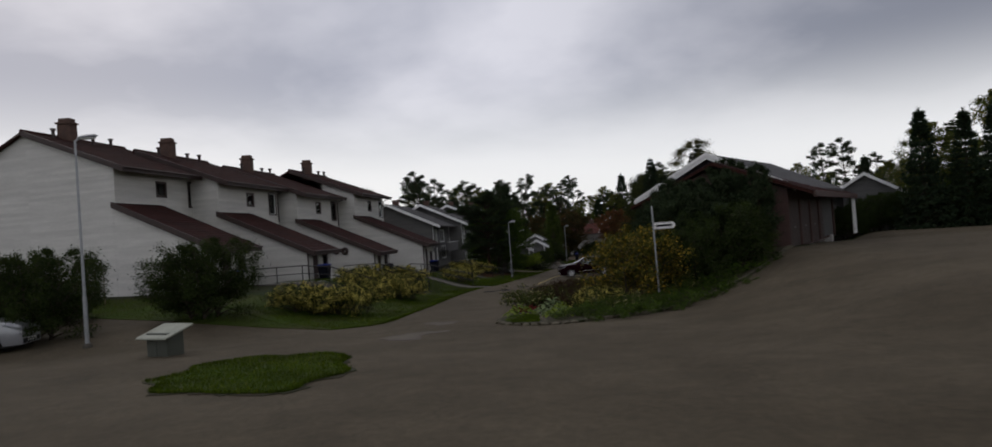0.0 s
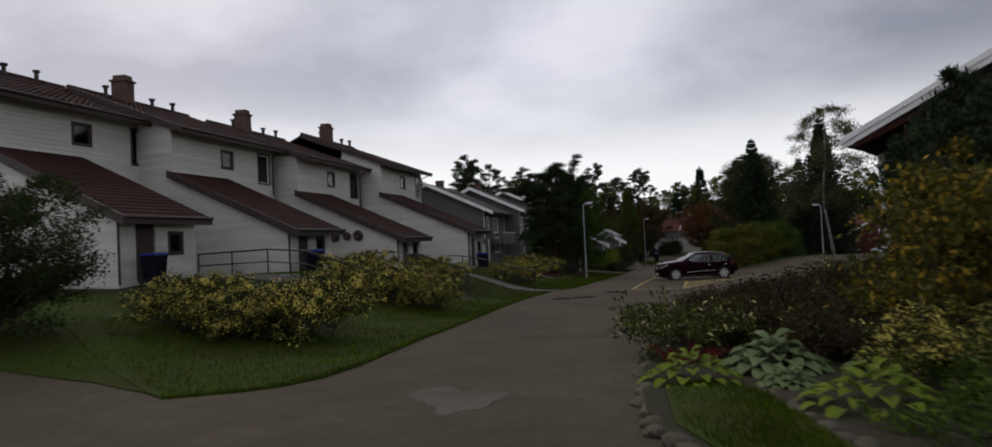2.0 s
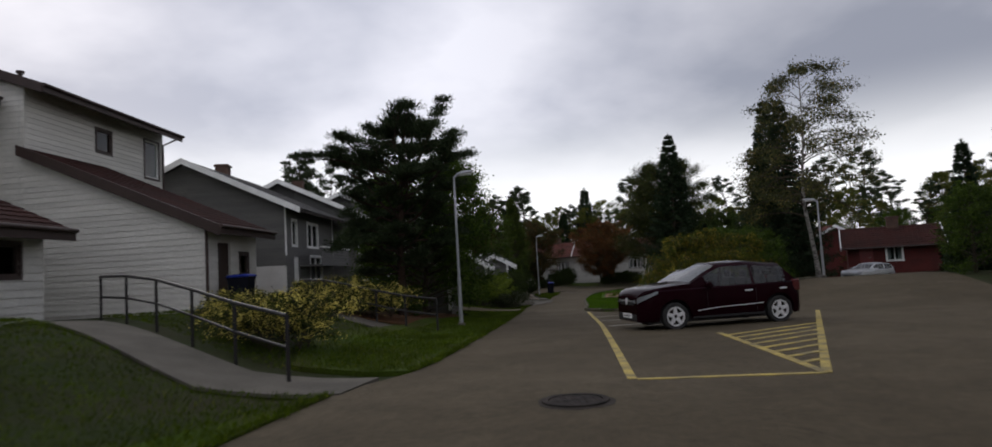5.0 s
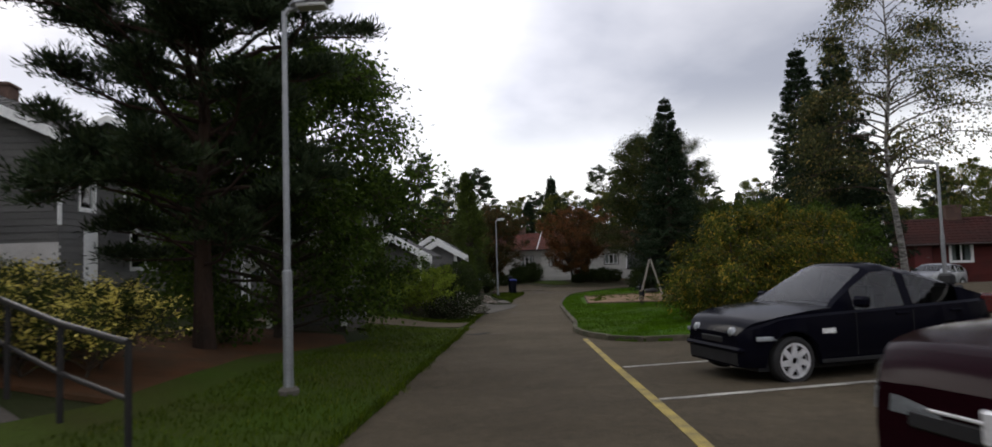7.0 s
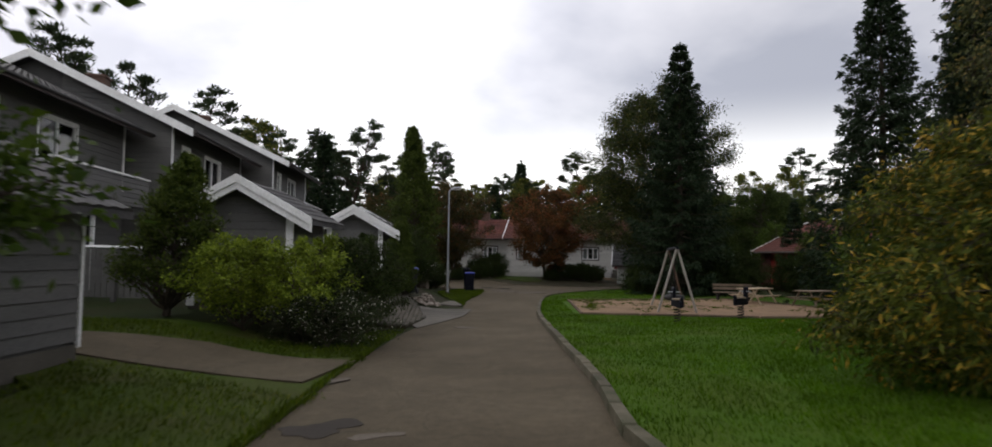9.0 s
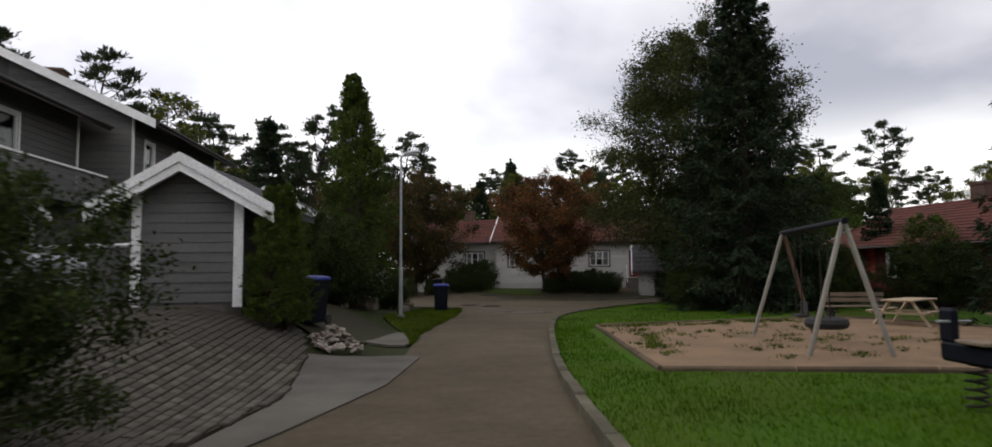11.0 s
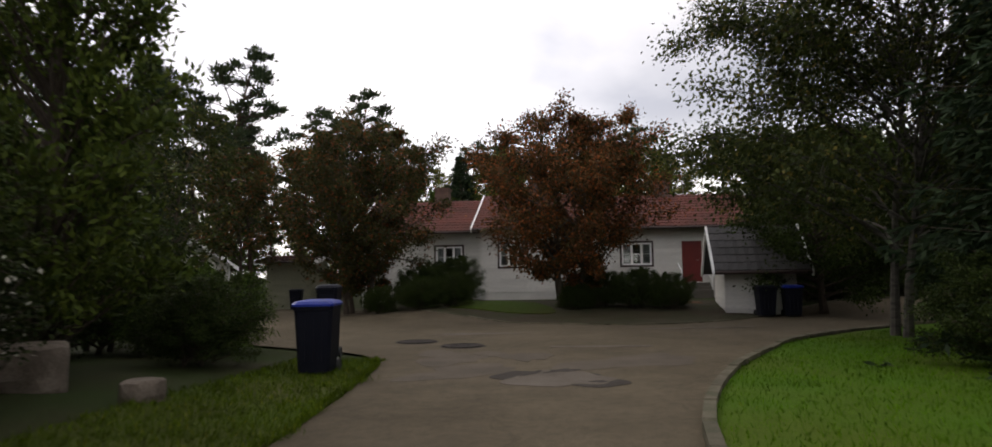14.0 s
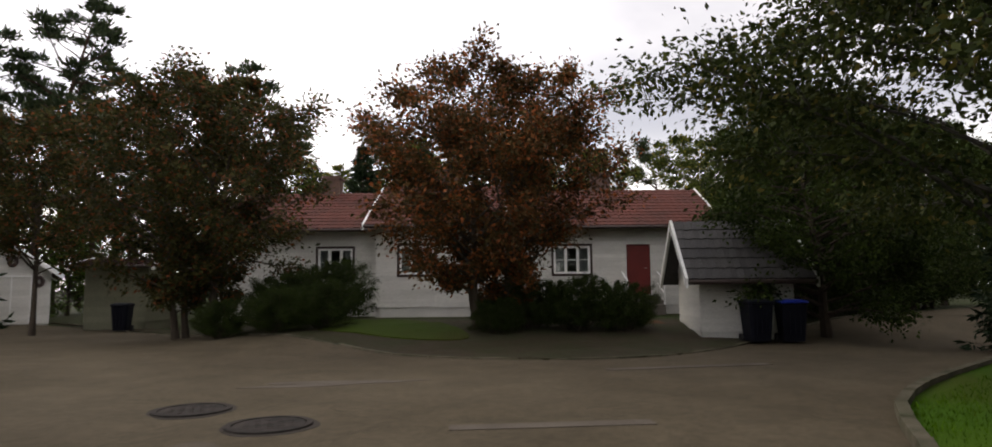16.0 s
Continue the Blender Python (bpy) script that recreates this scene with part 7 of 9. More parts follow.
wheelie_bin("dark wheelie bin with a blue lid on the grass verge", 12.04, 98.72, -12, BIN_BLACK, BIN_BLUE, tall=1.14, wide=0.56, deep=0.7)
wheelie_bin("tall black wheelie bin behind the blue-lidded one", 12.2, 100.6, -12, BIN_BLACK, BIN_BLACK, tall=1.36, wide=0.36, deep=0.5)
wheelie_bin("dark green wheelie bin beside the arborvitae", 6.75, 86.95, -25, BIN_GREEN, BIN_GREEN)
wheelie_bin("dark wheelie bin with a blue lid beside the stone heap", 7.4, 87.1, -25, BIN_BLACK, BIN_BLUE)
wheelie_bin("black wheelie bin against the outhouse", 26.35, 107.25, -20, BIN_BLACK, BIN_BLACK)
wheelie_bin("dark blue-lidded wheelie bin against the outhouse", 27.15, 106.95, -28, BIN_BLACK, BIN_BLUE)
wheelie_bin("black wheelie bin by the olive shed", 10.6, 122.6, -10, BIN_BLACK, BIN_BLACK)
for k, (ox, oy, oz, fl, end_wall) in enumerate(TERRACE):
    d2, u2 = Vector((0.96, -0.28)), Vector((0.15, 0.989))
    p = Vector((ox, oy)) + u2 * -3.2 + d2 * 7.3
    wheelie_bin("dark wheelie bin with a blue lid before a porch", p.x, p.y, 75, BIN_BLACK, BIN_BLUE if k != 2 else BIN_BLACK, group="porch bins")


def handrail(points, label, tall=0.95):
    """A tubular rail on posts beside a garden path."""
    rail = thing("handrail", label, "railing", "garden rails")
    pts = [Vector((x, y, ground_at(x, y))) for x, y in points]
    for h, r in ((tall, 0.032), (tall * 0.52, 0.024)):
        bm = bmesh.new()
        tube(bm, [p + Vector((0, 0, h)) for p in pts], r, 8)
        part("top_rail" if h == tall else "mid_rail", bm, BLACK_STEEL, rail)
    for p in pts:
        bm = bmesh.new()
        tube(bm, [p - Vector((0, 0, 0.2)), p + Vector((0, 0, tall))], 0.03, 8)
        part("post", bm, BLACK_STEEL, rail)
    return rail


for a, b in (((-15.0, 39.0), (-6.25, 35.5)), ((-11.05, 45.8), (-4.7, 42.4)), ((-7.2, 52.0), (-1.95, 46.2)), ((-4.3, 59.8), (0.3, 55.2))):
    n = 5
    handrail([(a[0] + (b[0] - a[0]) * k / n, a[1] + (b[1] - a[1]) * k / n) for k in range(n + 1)], "black tubular handrail beside a garden path")


def street_sign():
    sign = thing("street_sign", "white pointed street name sign on a leaning grey pole", "street sign")
    bm = bmesh.new()
    tube(bm, [(0, 0, -0.3), (-0.05, 0.0, 3.15)], 0.03, 10)
    part("pole", bm, GALV, sign)
    bm = bmesh.new()
    along = Vector((0.87, 0.5, 0)).normalized()

    def at(u, v, d):
        return along * u + Vector((-along.y, along.x, 0)) * d + Vector((-0.045, 0, 2.46 + v))
    prism(bm, [(0.03, -0.12), (0.92, -0.12), (1.03, -0.03), (1.03, 0.03), (0.92, 0.12), (0.03, 0.12)], at, -0.012, 0.012)
    plate = part("sign_plate", bm, WHITE_TRIM, sign, "white pointed plate")
    bm = bmesh.new()
    prism(bm, [(0.12, -0.04), (0.86, -0.04), (0.86, 0.04), (0.12, 0.04)], at, -0.016, 0.016)
    part("text_bar", bm, BLACK_PLASTIC, plate, "dark bar in place of the street name")
    bm = bmesh.new()
    for a in ((0.04, -0.11, 0.92, -0.098), (0.04, 0.098, 0.92, 0.11)):
        prism(bm, [(a[0], a[1]), (a[2], a[1]), (a[2], a[3]), (a[0], a[3])], at, -0.0145, 0.0145)
    part("sign_border", bm, BLACK_PLASTIC, plate)
    put(sign, 5.4, 21.95, 0, sink=0.0, z=-1.25)


street_sign()


def utility_box(x, y, turn):
    ob = thing("utility_box", "low grey-green utility cabinet with a sloping pale lid", "utility box")
    part("body", boxes((-0.4, -0.26, -0.2, 0.4, 0.26, 0.66), bevel=0.015), BOX_GREEN, ob)
    bm = bmesh.new()
    box(bm, -0.58, -0.45, 0.64, 0.58, 0.45, 0.7, 0.02)
    for v in bm.verts:
        v.co.z += 0.3 * v.co.y
    part("lid", bm, LIDGREY, ob, "pale sloping lid")
    part("door_seam", boxes((-0.006, -0.266, 0.05, 0.006, -0.258, 0.5)), BLACK_PLASTIC, ob)
    put(ob, x, y, turn)


utility_box(-9.1, 17.3, -25)


def rose_arch(x, y, turn):
    arch = thing("garden_arch", "arched trellis overgrown with dark climber", "garden arch")
    for s in (-0.35, 0.35):
        bm = bmesh.new()
        tube(bm, [(-0.75, s, 0)] + [(-0.75 * math.cos(a), s, 1.5 + 0.75 * math.sin(a)) for a in (math.pi * k / 12 for k in range(13))] + [(0.75, s, 0)], 0.025, 6)
        part("hoop", bm, WOOD, arch)
    rr = np.random.default_rng(3)
    c, w = [], []
    for k in range(2600):
        a = rr.uniform(-0.5, math.pi + 0.5)
        q = (-0.75 * math.cos(a), 1.5 + 0.75 * math.sin(a)) if 0 <= a <= math.pi else ((-0.75 if a < 0 else 0.75), rr.uniform(0.05, 1.5))
        c.append((q[0] + rr.normal(0, 0.16), rr.uniform(-0.45, 0.45), q[1] + rr.normal(0, 0.14)))
        w.append((q[0], 0, 0.3))
    ob = new("climber", leaf_mesh("climber", c, w, 0.11, LEAF_DARK, rr))
    ob.parent = arch
    put(arch, x, y, turn)


rose_arch(-20.6, 32.2, -30)

# ---- the playground ----
def swing():
    sw = thing("swing_frame", "steel swing frame with blue top bar, tyre and seat", "swing")
    A, B = Vector((16.05, 81.55, 0)), Vector((17.5, 84.9, 0))
    ax = (B - A).normalized()
    sd = Vector((ax.y, -ax.x, 0))
    top = 2.25
    z0 = ground_at(16.8, 83.2) + 0.05
    mid = (A + B) / 2
    bm = bmesh.new()
    tube(bm, [A - ax * 0.1 + Vector((0, 0, z0 + top)), B + ax * 0.1 + Vector((0, 0, z0 + top))], 0.055, 10)
    part("top_bar", bm, BIN_BLACK, sw, "dark blue top bar")
    for e in (A, B):
        for s in (-1, 1):
            bm = bmesh.new()
            o = -ax if e is A else ax
            foot = e + sd * 0.68 * s + o * (0.1 if e is A else 0.3)
            tube(bm, [foot + Vector((0, 0, ground_at(foot.x, foot.y) - 0.1)), e + Vector((0, 0, z0 + top + 0.03))], 0.042, 10)
            brown = e is B and s > 0
            part("leg", bm, SWING_BROWN if brown else SWING_GREY, sw, "brown wooden leg" if brown else "pale weathered leg")
    for f, kind in ((0.28, "tyre"), (0.72, "seat")):
        c = A.lerp(B, f) + Vector((0, 0, z0))
        for s in (-0.22, 0.22):
            bm = bmesh.new()
            tube(bm, [c + ax * s + Vector((0, 0, top)), c + ax * s * 0.9 + Vector((0, 0, 0.55))], 0.012, 6)
            part("chain", bm, IRON, sw)
        bm = bmesh.new()
        if kind == "tyre":
            ring = [c + ax * (0.27 * math.cos(a)) + sd * (0.27 * math.sin(a)) + Vector((0, 0, 0.5)) for a in (2 * math.pi * k / 20 for k in range(21))]
            tube(bm, ring, 0.1, 8, cap=False)
            part("tyre_seat", bm, TYRE, sw, "black tyre seat")
        else:
            prism(bm, [(-0.24, 0.5), (0.24, 0.5), (0.24, 0.54), (-0.24, 0.54)], lambda u, v, d: c + ax * u + sd * d + Vector((0, 0, v)), -0.1, 0.1)
            prism(bm, [(-0.24, 0.54), (0.24, 0.54), (0.24, 0.8), (-0.24, 0.8)], lambda u, v, d: c + ax * u + sd * d + Vector((0, 0, v)), 0.08, 0.1)
            part("seat", bm, TYRE, sw, "black rubber seat")
    return sw


swing()


def spring_rider(x, y, turn, mat):
    ob = thing("spring_rider", "small spring rider with a dark body", "play equipment", "spring riders")
    bm = bmesh.new()
    tube(bm, [(0.09 * math.cos(a), 0.09 * math.sin(a), 0.02 + 0.4 * a / (10 * math.pi)) for a in np.linspace(0, 10 * math.pi, 90)], 0.014, 6)
    part("spring", bm, IRON, ob)
    part("rider_body", boxes((-0.4, -0.05, 0.42, 0.4, 0.05, 0.62), (0.2, -0.04, 0.6, 0.42, 0.04, 0.95), (-0.42, -0.04, 0.6, -0.3, 0.04, 0.72), bevel=0.03), mat, ob)
    part("seat", boxes((-0.25, -0.12, 0.62, 0.1, 0.12, 0.66), bevel=0.01), WOOD, ob)
    bm = bmesh.new()
    tube(bm, [(0.25, -0.18, 0.82), (0.25, 0.18, 0.82)], 0.015, 6)
    part("handlebar", bm, GALV, ob)
    put(ob, x, y, turn, sink=-0.05)


spring_rider(13.9, 77.6, 80, BIN_BLACK)
spring_rider(16.4, 78.4, 30, BIN_BLACK)


def bench(x, y, turn):
    ob = thing("bench", "grey park bench with slatted back", "bench")
    for s in (-0.7, 0.7):
        part("leg", boxes((s - 0.03, -0.22, 0, s + 0.03, 0.22, 0.42), (s - 0.03, 0.18, 0.4, s + 0.03, 0.24, 0.85)), IRON, ob)
    for k in range(3):
        part("slat", boxes((-0.9, -0.22 + 0.14 * k, 0.42, 0.9, -0.11 + 0.14 * k, 0.46), bevel=0.006), WOOD, ob)
    for k in range(2):
        part("slat", boxes((-0.9, 0.16, 0.56 + 0.16 * k, 0.9, 0.19, 0.68 + 0.16 * k), bevel=0.006), WOOD, ob)
    put(ob, x, y, turn, sink=0.0)


def picnic_table(x, y, turn, mat, label):
    ob = thing("picnic_table", label, "picnic table", "picnic tables")
    for k in range(5):
        part("plank", boxes((-0.9, -0.36 + 0.15 * k, 0.7, 0.9, -0.22 + 0.15 * k, 0.74), bevel=0.005), mat, ob)
    for s in (-0.72, 0.6):
        part("bench_plank", boxes((-0.9, s - 0.0, 0.42, 0.9, s + 0.14, 0.46), bevel=0.005), mat, ob)
    for s in (-0.65, 0.65):
        bm = bmesh.new()
        tube(bm, [(s, -0.68, 0), (s, -0.25, 0.7)], 0.045, 4)
        part("leg", bm, mat, ob)
        bm = bmesh.new()
        tube(bm, [(s, 0.68, 0), (s, 0.25, 0.7)], 0.045, 4)
        part("leg", bm, mat, ob)
        part("crossbar", boxes((s - 0.03, -0.72, 0.36, s + 0.03, 0.74, 0.42)), mat, ob)
    put(ob, x, y, turn, sink=0.0)


bench(23.0, 88.9, -20)
picnic_table(22.6, 86.6, 25, PALE_WOOD, "pale wooden picnic table by the sand")
picnic_table(23.6, 84.0, 10, WOOD, "dark weathered picnic table by the sand")

# edging round the sand, stones in the sand
rr = np.random.default_rng(8)
edging = thing("sand_edging", "low weathered timber edging round the sand", "edging", kind="structure")
for a, b in zip(SAND_RIM, SAND_RIM[1:] + SAND_RIM[:1]):
    a, b = Vector(a), Vector(b)
    n = max(1, round((b - a).length / 1.6))
    for k in range(n):
        p, q = a.lerp(b, k / n), a.lerp(b, (k + 1) / n)
        w = (q - p).normalized()
        bm = bmesh.new()
        tube(bm, [(p.x + w.x * 0.02, p.y + w.y * 0.02, ground_at(p.x, p.y) + 0.075), (q.x - w.x * 0.02, q.y - w.y * 0.02, ground_at(q.x, q.y) + 0.075)], 0.055, 7)
        part("edging_log", bm, LOG, edging)


def stone(bm, x, y, z, r, rng_, flat=0.6):
    made = bmesh.ops.create_icosphere(bm, subdivisions=1, radius=r)
    ph = rng_.uniform(0, 50)
    for v in made["verts"]:
        k = 1 + 0.35 * noise.noise((v.co.x / r + ph, v.co.y / r, v.co.z / r))
        v.co = Vector((v.co.x * k * rng_.uniform(0.9, 1.1), v.co.y * k, v.co.z * k * flat)) + Vector((x, y, z))


clods, tufts = bmesh.new(), []
for k in range(150):
    f = rr.uniform(0, 1)
    if k < 60:
        x, y = 14.8 + 6.5 * f + rr.normal(0, 0.1), 88.5 + 0.4 * f - abs(rr.normal(0, 0.35))
    elif k < 90:
        x, y = 15.2 - 1.9 * f + rr.normal(0, 0.12), 87.2 - 4.6 * f + rr.normal(0, 0.2)
    else:
        x, y = rr.uniform(14.0, 22), rr.uniform(81, 88)
    stone(clods, x, y, ground_at(x, y) + 0.085, rr.uniform(0.02, 0.05), rr, 0.6)
    n = int(rr.uniform(14, 46))
    spread = rr.uniform(0.04, 0.13)
    for j in range(n):
        tx, ty = x + rr.normal(0, spread * 1.4), y + rr.normal(0, spread)
        tufts.append((tx, ty, ground_at(tx, ty) + 0.085))
tagged(part("turf_clods", clods, BARE_SOIL), "scattered dark crumbs of soil along the sand's edge", "clods", kind="stuff")
tagged(new("weed_tufts", leaf_mesh("weed_tufts", np.array(tufts), np.tile((0.0, 0.0, 1.1), (len(tufts), 1)), 0.075, GRASS_BLADE, rr, 0.2, 0.2)), "low weed tufts growing into the sand", "grass", kind="stuff")

# the heap of stones by the drive
heap = thing("stone_heap", "heap of pale broken stones by the drive", "stone heap")
for k in range(110):
    a, r = rr.uniform(0, 6.28), 0.6 * math.sqrt(rr.uniform(0, 1))
    x, y = 7.95 + r * 0.85 * math.cos(a), 85.45 + r * 1.35 * math.sin(a)
    bm = bmesh.new()
    stone(bm, 0, 0, 0, rr.uniform(0.04, 0.085), rr, 0.5)
    ob = part("stone", bm, ROCK, heap)
    ob.location = (x, y, ground_at(x, y) + 0.05 + 0.42 * max(0, 1 - r / 0.62) * rr.uniform(0.3, 1))
    ob.rotation_euler = rr.uniform(-0.6, 0.6, 3)

# stone kerb round the playground lawn
kerb = thing("kerb", "low weathered stone kerb along the playground lawn", "kerb", kind="structure")


def kerb_run(line, parent, mat, length=0.95, wide=0.13, high=0.12, name="kerb_stone", low=0.12):
    pts = [Vector((x, y)) for x, y in line]
    acc, cuts = 0.0, [pts[0]]
    for p, q in zip(pts, pts[1:]):
        d = (q - p).length
        while acc + d >= length:
            p = p.lerp(q, (length - acc) / d)
            cuts.append(p)
            d = (q - p).length
            acc = 0.0
        acc += d
    for p, q in zip(cuts, cuts[1:]):
        w = (q - p).normalized()
        s = Vector((-w.y, w.x)) * wide / 2
        bm = bmesh.new()
        g = 0.012
        jig = rr.uniform(-0.012, 0.012)
        base = [p + w * g - s, q - w * g - s, q - w * g + s, p + w * g + s]
        rows = [[bm.verts.new((c.x, c.y, ground_at(c.x, c.y) - low)) for c in base],
                [bm.verts.new((c.x, c.y, ground_at(c.x, c.y) + high - 0.03 + jig)) for c in base]]
        mid = (p + q) / 2
        rows.append([bm.verts.new((mid.x + (c.x - mid.x) * 0.94, mid.y + (c.y - mid.y) * 0.94, ground_at(c.x, c.y) + high + jig)) for c in base])
        for a, b in zip(rows, rows[1:]):
            for k in range(4):
                bm.faces.new((a[k], a[(k + 1) % 4], b[(k + 1) % 4], b[k]))
        bm.faces.new(rows[-1])
        part(name, bm, mat, parent)


kerb_run(KERB_LINE, kerb, KERB)
bed_kerb = thing("bed_kerb", "mossy stone kerb round the flower bed", "kerb", kind="structure")


def stone_row(line, parent, mat, gap, lo, hi):
    """Rounded field stones set one after another."""
    pts = [Vector(p) for p in line]
    left = 0.0
    for p, q in zip(pts, pts[1:]):
        d = (q - p).length
        while left < d:
            c = p.lerp(q, left / d) + Vector((rr.normal(0, 0.03), rr.normal(0, 0.03)))
            bm = bmesh.new()
            made = bmesh.ops.create_icosphere(bm, subdivisions=2, radius=1.0)["verts"]
            r, ph = rr.uniform(lo, hi), rr.uniform(0, 90)
            for v in made:
                k = r * (1 + 0.4 * noise.noise((v.co.x * 0.9 + ph, v.co.y * 0.9, v.co.z * 0.9)))
                v.co = Vector((v.co.x * k * 1.25, v.co.y * k, v.co.z * k * 0.6))
            ob = part("kerb_stone", bm, mat, parent, smooth=True)
            ob.location = (c.x, c.y, ground_at(c.x, c.y) + 0.025)
            ob.rotation_euler = (rr.uniform(-0.2, 0.2), rr.uniform(-0.2, 0.2), math.atan2(q.y - p.y, q.x - p.x) + rr.normal(0, 0.25))
            left += gap * r / (0.5 * (lo + hi))
        left -= d


kerb_run(BED_EDGE[:16], bed_kerb, KERB, 0.62, 0.18, 0.1)
stone_row(BED_EDGE[15:34], bed_kerb, KERB, 0.27, 0.06, 0.12)
inner = thing("stone_edging", "row of pale rounded stones within the flower bed", "stones")
stone_row([(1.3, 19.2), (1.22, 20.2), (1.26, 21.0), (1.34, 21.9)], inner, KERB, 0.33, 0.08, 0.14)
setting("moss_patch", draped(curve_points([(0.05, 20.2), (0.3, 19.2), (0.75, 18.8), (1.1, 19.3), (1.15, 20.4), (1.2, 21.6), (0.8, 22.4), (0.3, 22.0), (0.05, 20.2)], 3)[:-1], 0.075, step=0.25, skirt=0.05, bump=0.05), LAWN, "low mossy turf within the flower bed", "ground")
far_kerb = thing("far_kerb", "low kerb along the gardens across the street", "kerb", kind="structure")
kerb_run(FAR_EDGE[8:29], far_kerb, KERB, 1.0, 0.1, 0.035)
park_kerb = thing("parking_kerb", "low kerb at the edge of the parking", "kerb", kind="structure")
kerb_run([(15.2, 65.4), (18.3, 66.6), (23.0, 72.0), (34.0, 77.0)], park_kerb, KERB, 1.0, 0.14, 0.1)

# ---- trees and shrubs ----
pine = open_pine("pine_tree", "broad dark pine with layered limbs beside the street lamp", 11, 7.3, 1.75,
                 lambda r: np.interp(r, (0, 0.12, 0.5, 0.7, 0.86, 1), (2.0, 2.5, 3.3, 3.4, 1.8, 0.45)), 72, 9, 105, 0.14, trunk=0.19, ball=0.46, lift=0.08)
put(pine, -0.9, 62.0, 190)
broad = tree("deciduous_tree", "leafy green tree hanging low over the verge", "tree", 12, 7.0, 3.2, 0.6, 80, 72000, 0.105, LEAF_GREEN, BARK, egg(0.4), rise=0.5, sag=0.35, trunk=0.15, twig=0.6, clump=0.55, along=0.35)
put(broad, -0.1, 65.3, size=0.98)
spruce = spruce_tree("spruce_tree", "tall dark green spruce with a pointed top", 13, 14.2, 3.25, 42, NEEDLE_SPRUCE, 0.19, 13, 13, 0.22)
put(spruce, 23.3, 94.5, size=1.02)
again(spruce, 27.2, 84.3, 70, 1.04)
again(spruce, 24.2, 77.2, 140, 0.9)
again(spruce, 21.6, 75.4, 200, 0.66)
birch = tree("birch_tree", "tall birch with white trunk and yellowing hanging leaves", "tree", 14, 13.3, 2.8, 4.6, 60, 24000, 0.115, LEAF_GREY_BIRCH, BIRCH_BARK, egg(0.5), rise=1.0, sag=1.25, trunk=0.14, twig=0.7, clump=0.5, along=0.3, droop=0.8, lean=-0.075)
put(birch, 22.9, 72.2)
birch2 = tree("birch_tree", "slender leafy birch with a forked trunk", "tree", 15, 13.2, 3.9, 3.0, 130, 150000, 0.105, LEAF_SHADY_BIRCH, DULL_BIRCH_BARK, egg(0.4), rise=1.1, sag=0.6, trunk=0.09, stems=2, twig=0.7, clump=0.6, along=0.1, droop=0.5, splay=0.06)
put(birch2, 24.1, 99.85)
vase = lambda r: min(1.0, 0.18 + 1.9 * r) * math.sqrt(max(0.0, 1 - (max(0.0, r - 0.5) / 0.5) ** 2))
red = tree("rowan_tree", "broad rowan tree turning rusty red", "tree", 16, 7.8, 3.3, 0.9, 130, 62000, 0.125, LEAF_RED, BARK, vase, rise=0.7, sag=0.15, trunk=0.1, stems=4, twig=0.55, clump=0.5, along=0.35, splay=0.12)
put(red, 21.0, 111.3, size=0.96)
dusk = tree("rowan_tree", "dark multi-stemmed rowan with dull red leaves", "tree", 17, 8.2, 3.4, 0.9, 130, 64000, 0.125, LEAF_DEEPRED, BARK, vase, rise=0.7, sag=0.15, trunk=0.1, stems=4, twig=0.55, clump=0.5, along=0.35, splay=0.14)
put(dusk, 13.4, 116.4)
slim = tree("rowan_tree", "slim dark rowan beside the white outhouse", "tree", 29, 7.6, 1.9, 2.5, 54, 22000, 0.12, LEAF_DEEPRED, BARK, egg(0.45), rise=0.8, sag=0.2, trunk=0.1, twig=0.5, clump=0.5, along=0.3)
put(slim, 8.05, 121.6)
green = tree("deciduous_tree", "dark leafy garden tree beside the outhouse", "tree", 18, 7.6, 3.2, 1.0, 80, 52000, 0.12, LEAF_DEEP, BARK, egg(0.4), rise=0.5, sag=0.3, trunk=0.14, twig=0.55, clump=0.5, along=0.3)
put(green, 28.7, 107.3, size=0.88)
again(green, 33.4, 111.6, 70, 0.9)
again(green, 27.2, 98.0, 10, 0.6)
for x, y, s in ((33.6, 112.4, 0.95), (37.6, 113.6, 1.05), (42.0, 115.0, 1.1), (47.0, 116.4, 1.1)):
    again(green, x, y, 40 * x, s)
pillar = tree("arborvitae", "tall pointed arborvitae by the street lamp", "tree", 19, 9.2, 1.75, 0.1, 230, 44000, 0.125, NEEDLE_TUJA, BARK, lambda r: max(0.05, (1 - r) ** 0.6) * (0.75 + 0.25 * min(1, r * 6)), rise=1.1, sag=0.0, trunk=0.12, twig=0.3, clump=0.25, along=0.35, narrow=0.4, droop=-0.4)
put(pillar, 8.5, 98.2)
conic = tree("conical_evergreen", "clipped conical dark evergreen by the shed", "tree", 27, 3.3, 1.2, 0.05, 110, 26000, 0.08, NEEDLE_TUJA, BARK, lambda r: max(0.04, (1 - r) ** 0.75), rise=0.9, sag=0.0, trunk=0.07, twig=0.2, clump=0.22, along=0.35, narrow=0.4, droop=-0.3)
put(conic, 1.5, 75.6)
for k, (x, y, s) in enumerate(((6.75, 85.0, 0.29), (7.05, 85.35, 0.31), (6.85, 85.8, 0.3), (7.0, 86.2, 0.28))):
    again(pillar, x, y, 77 * k, s)
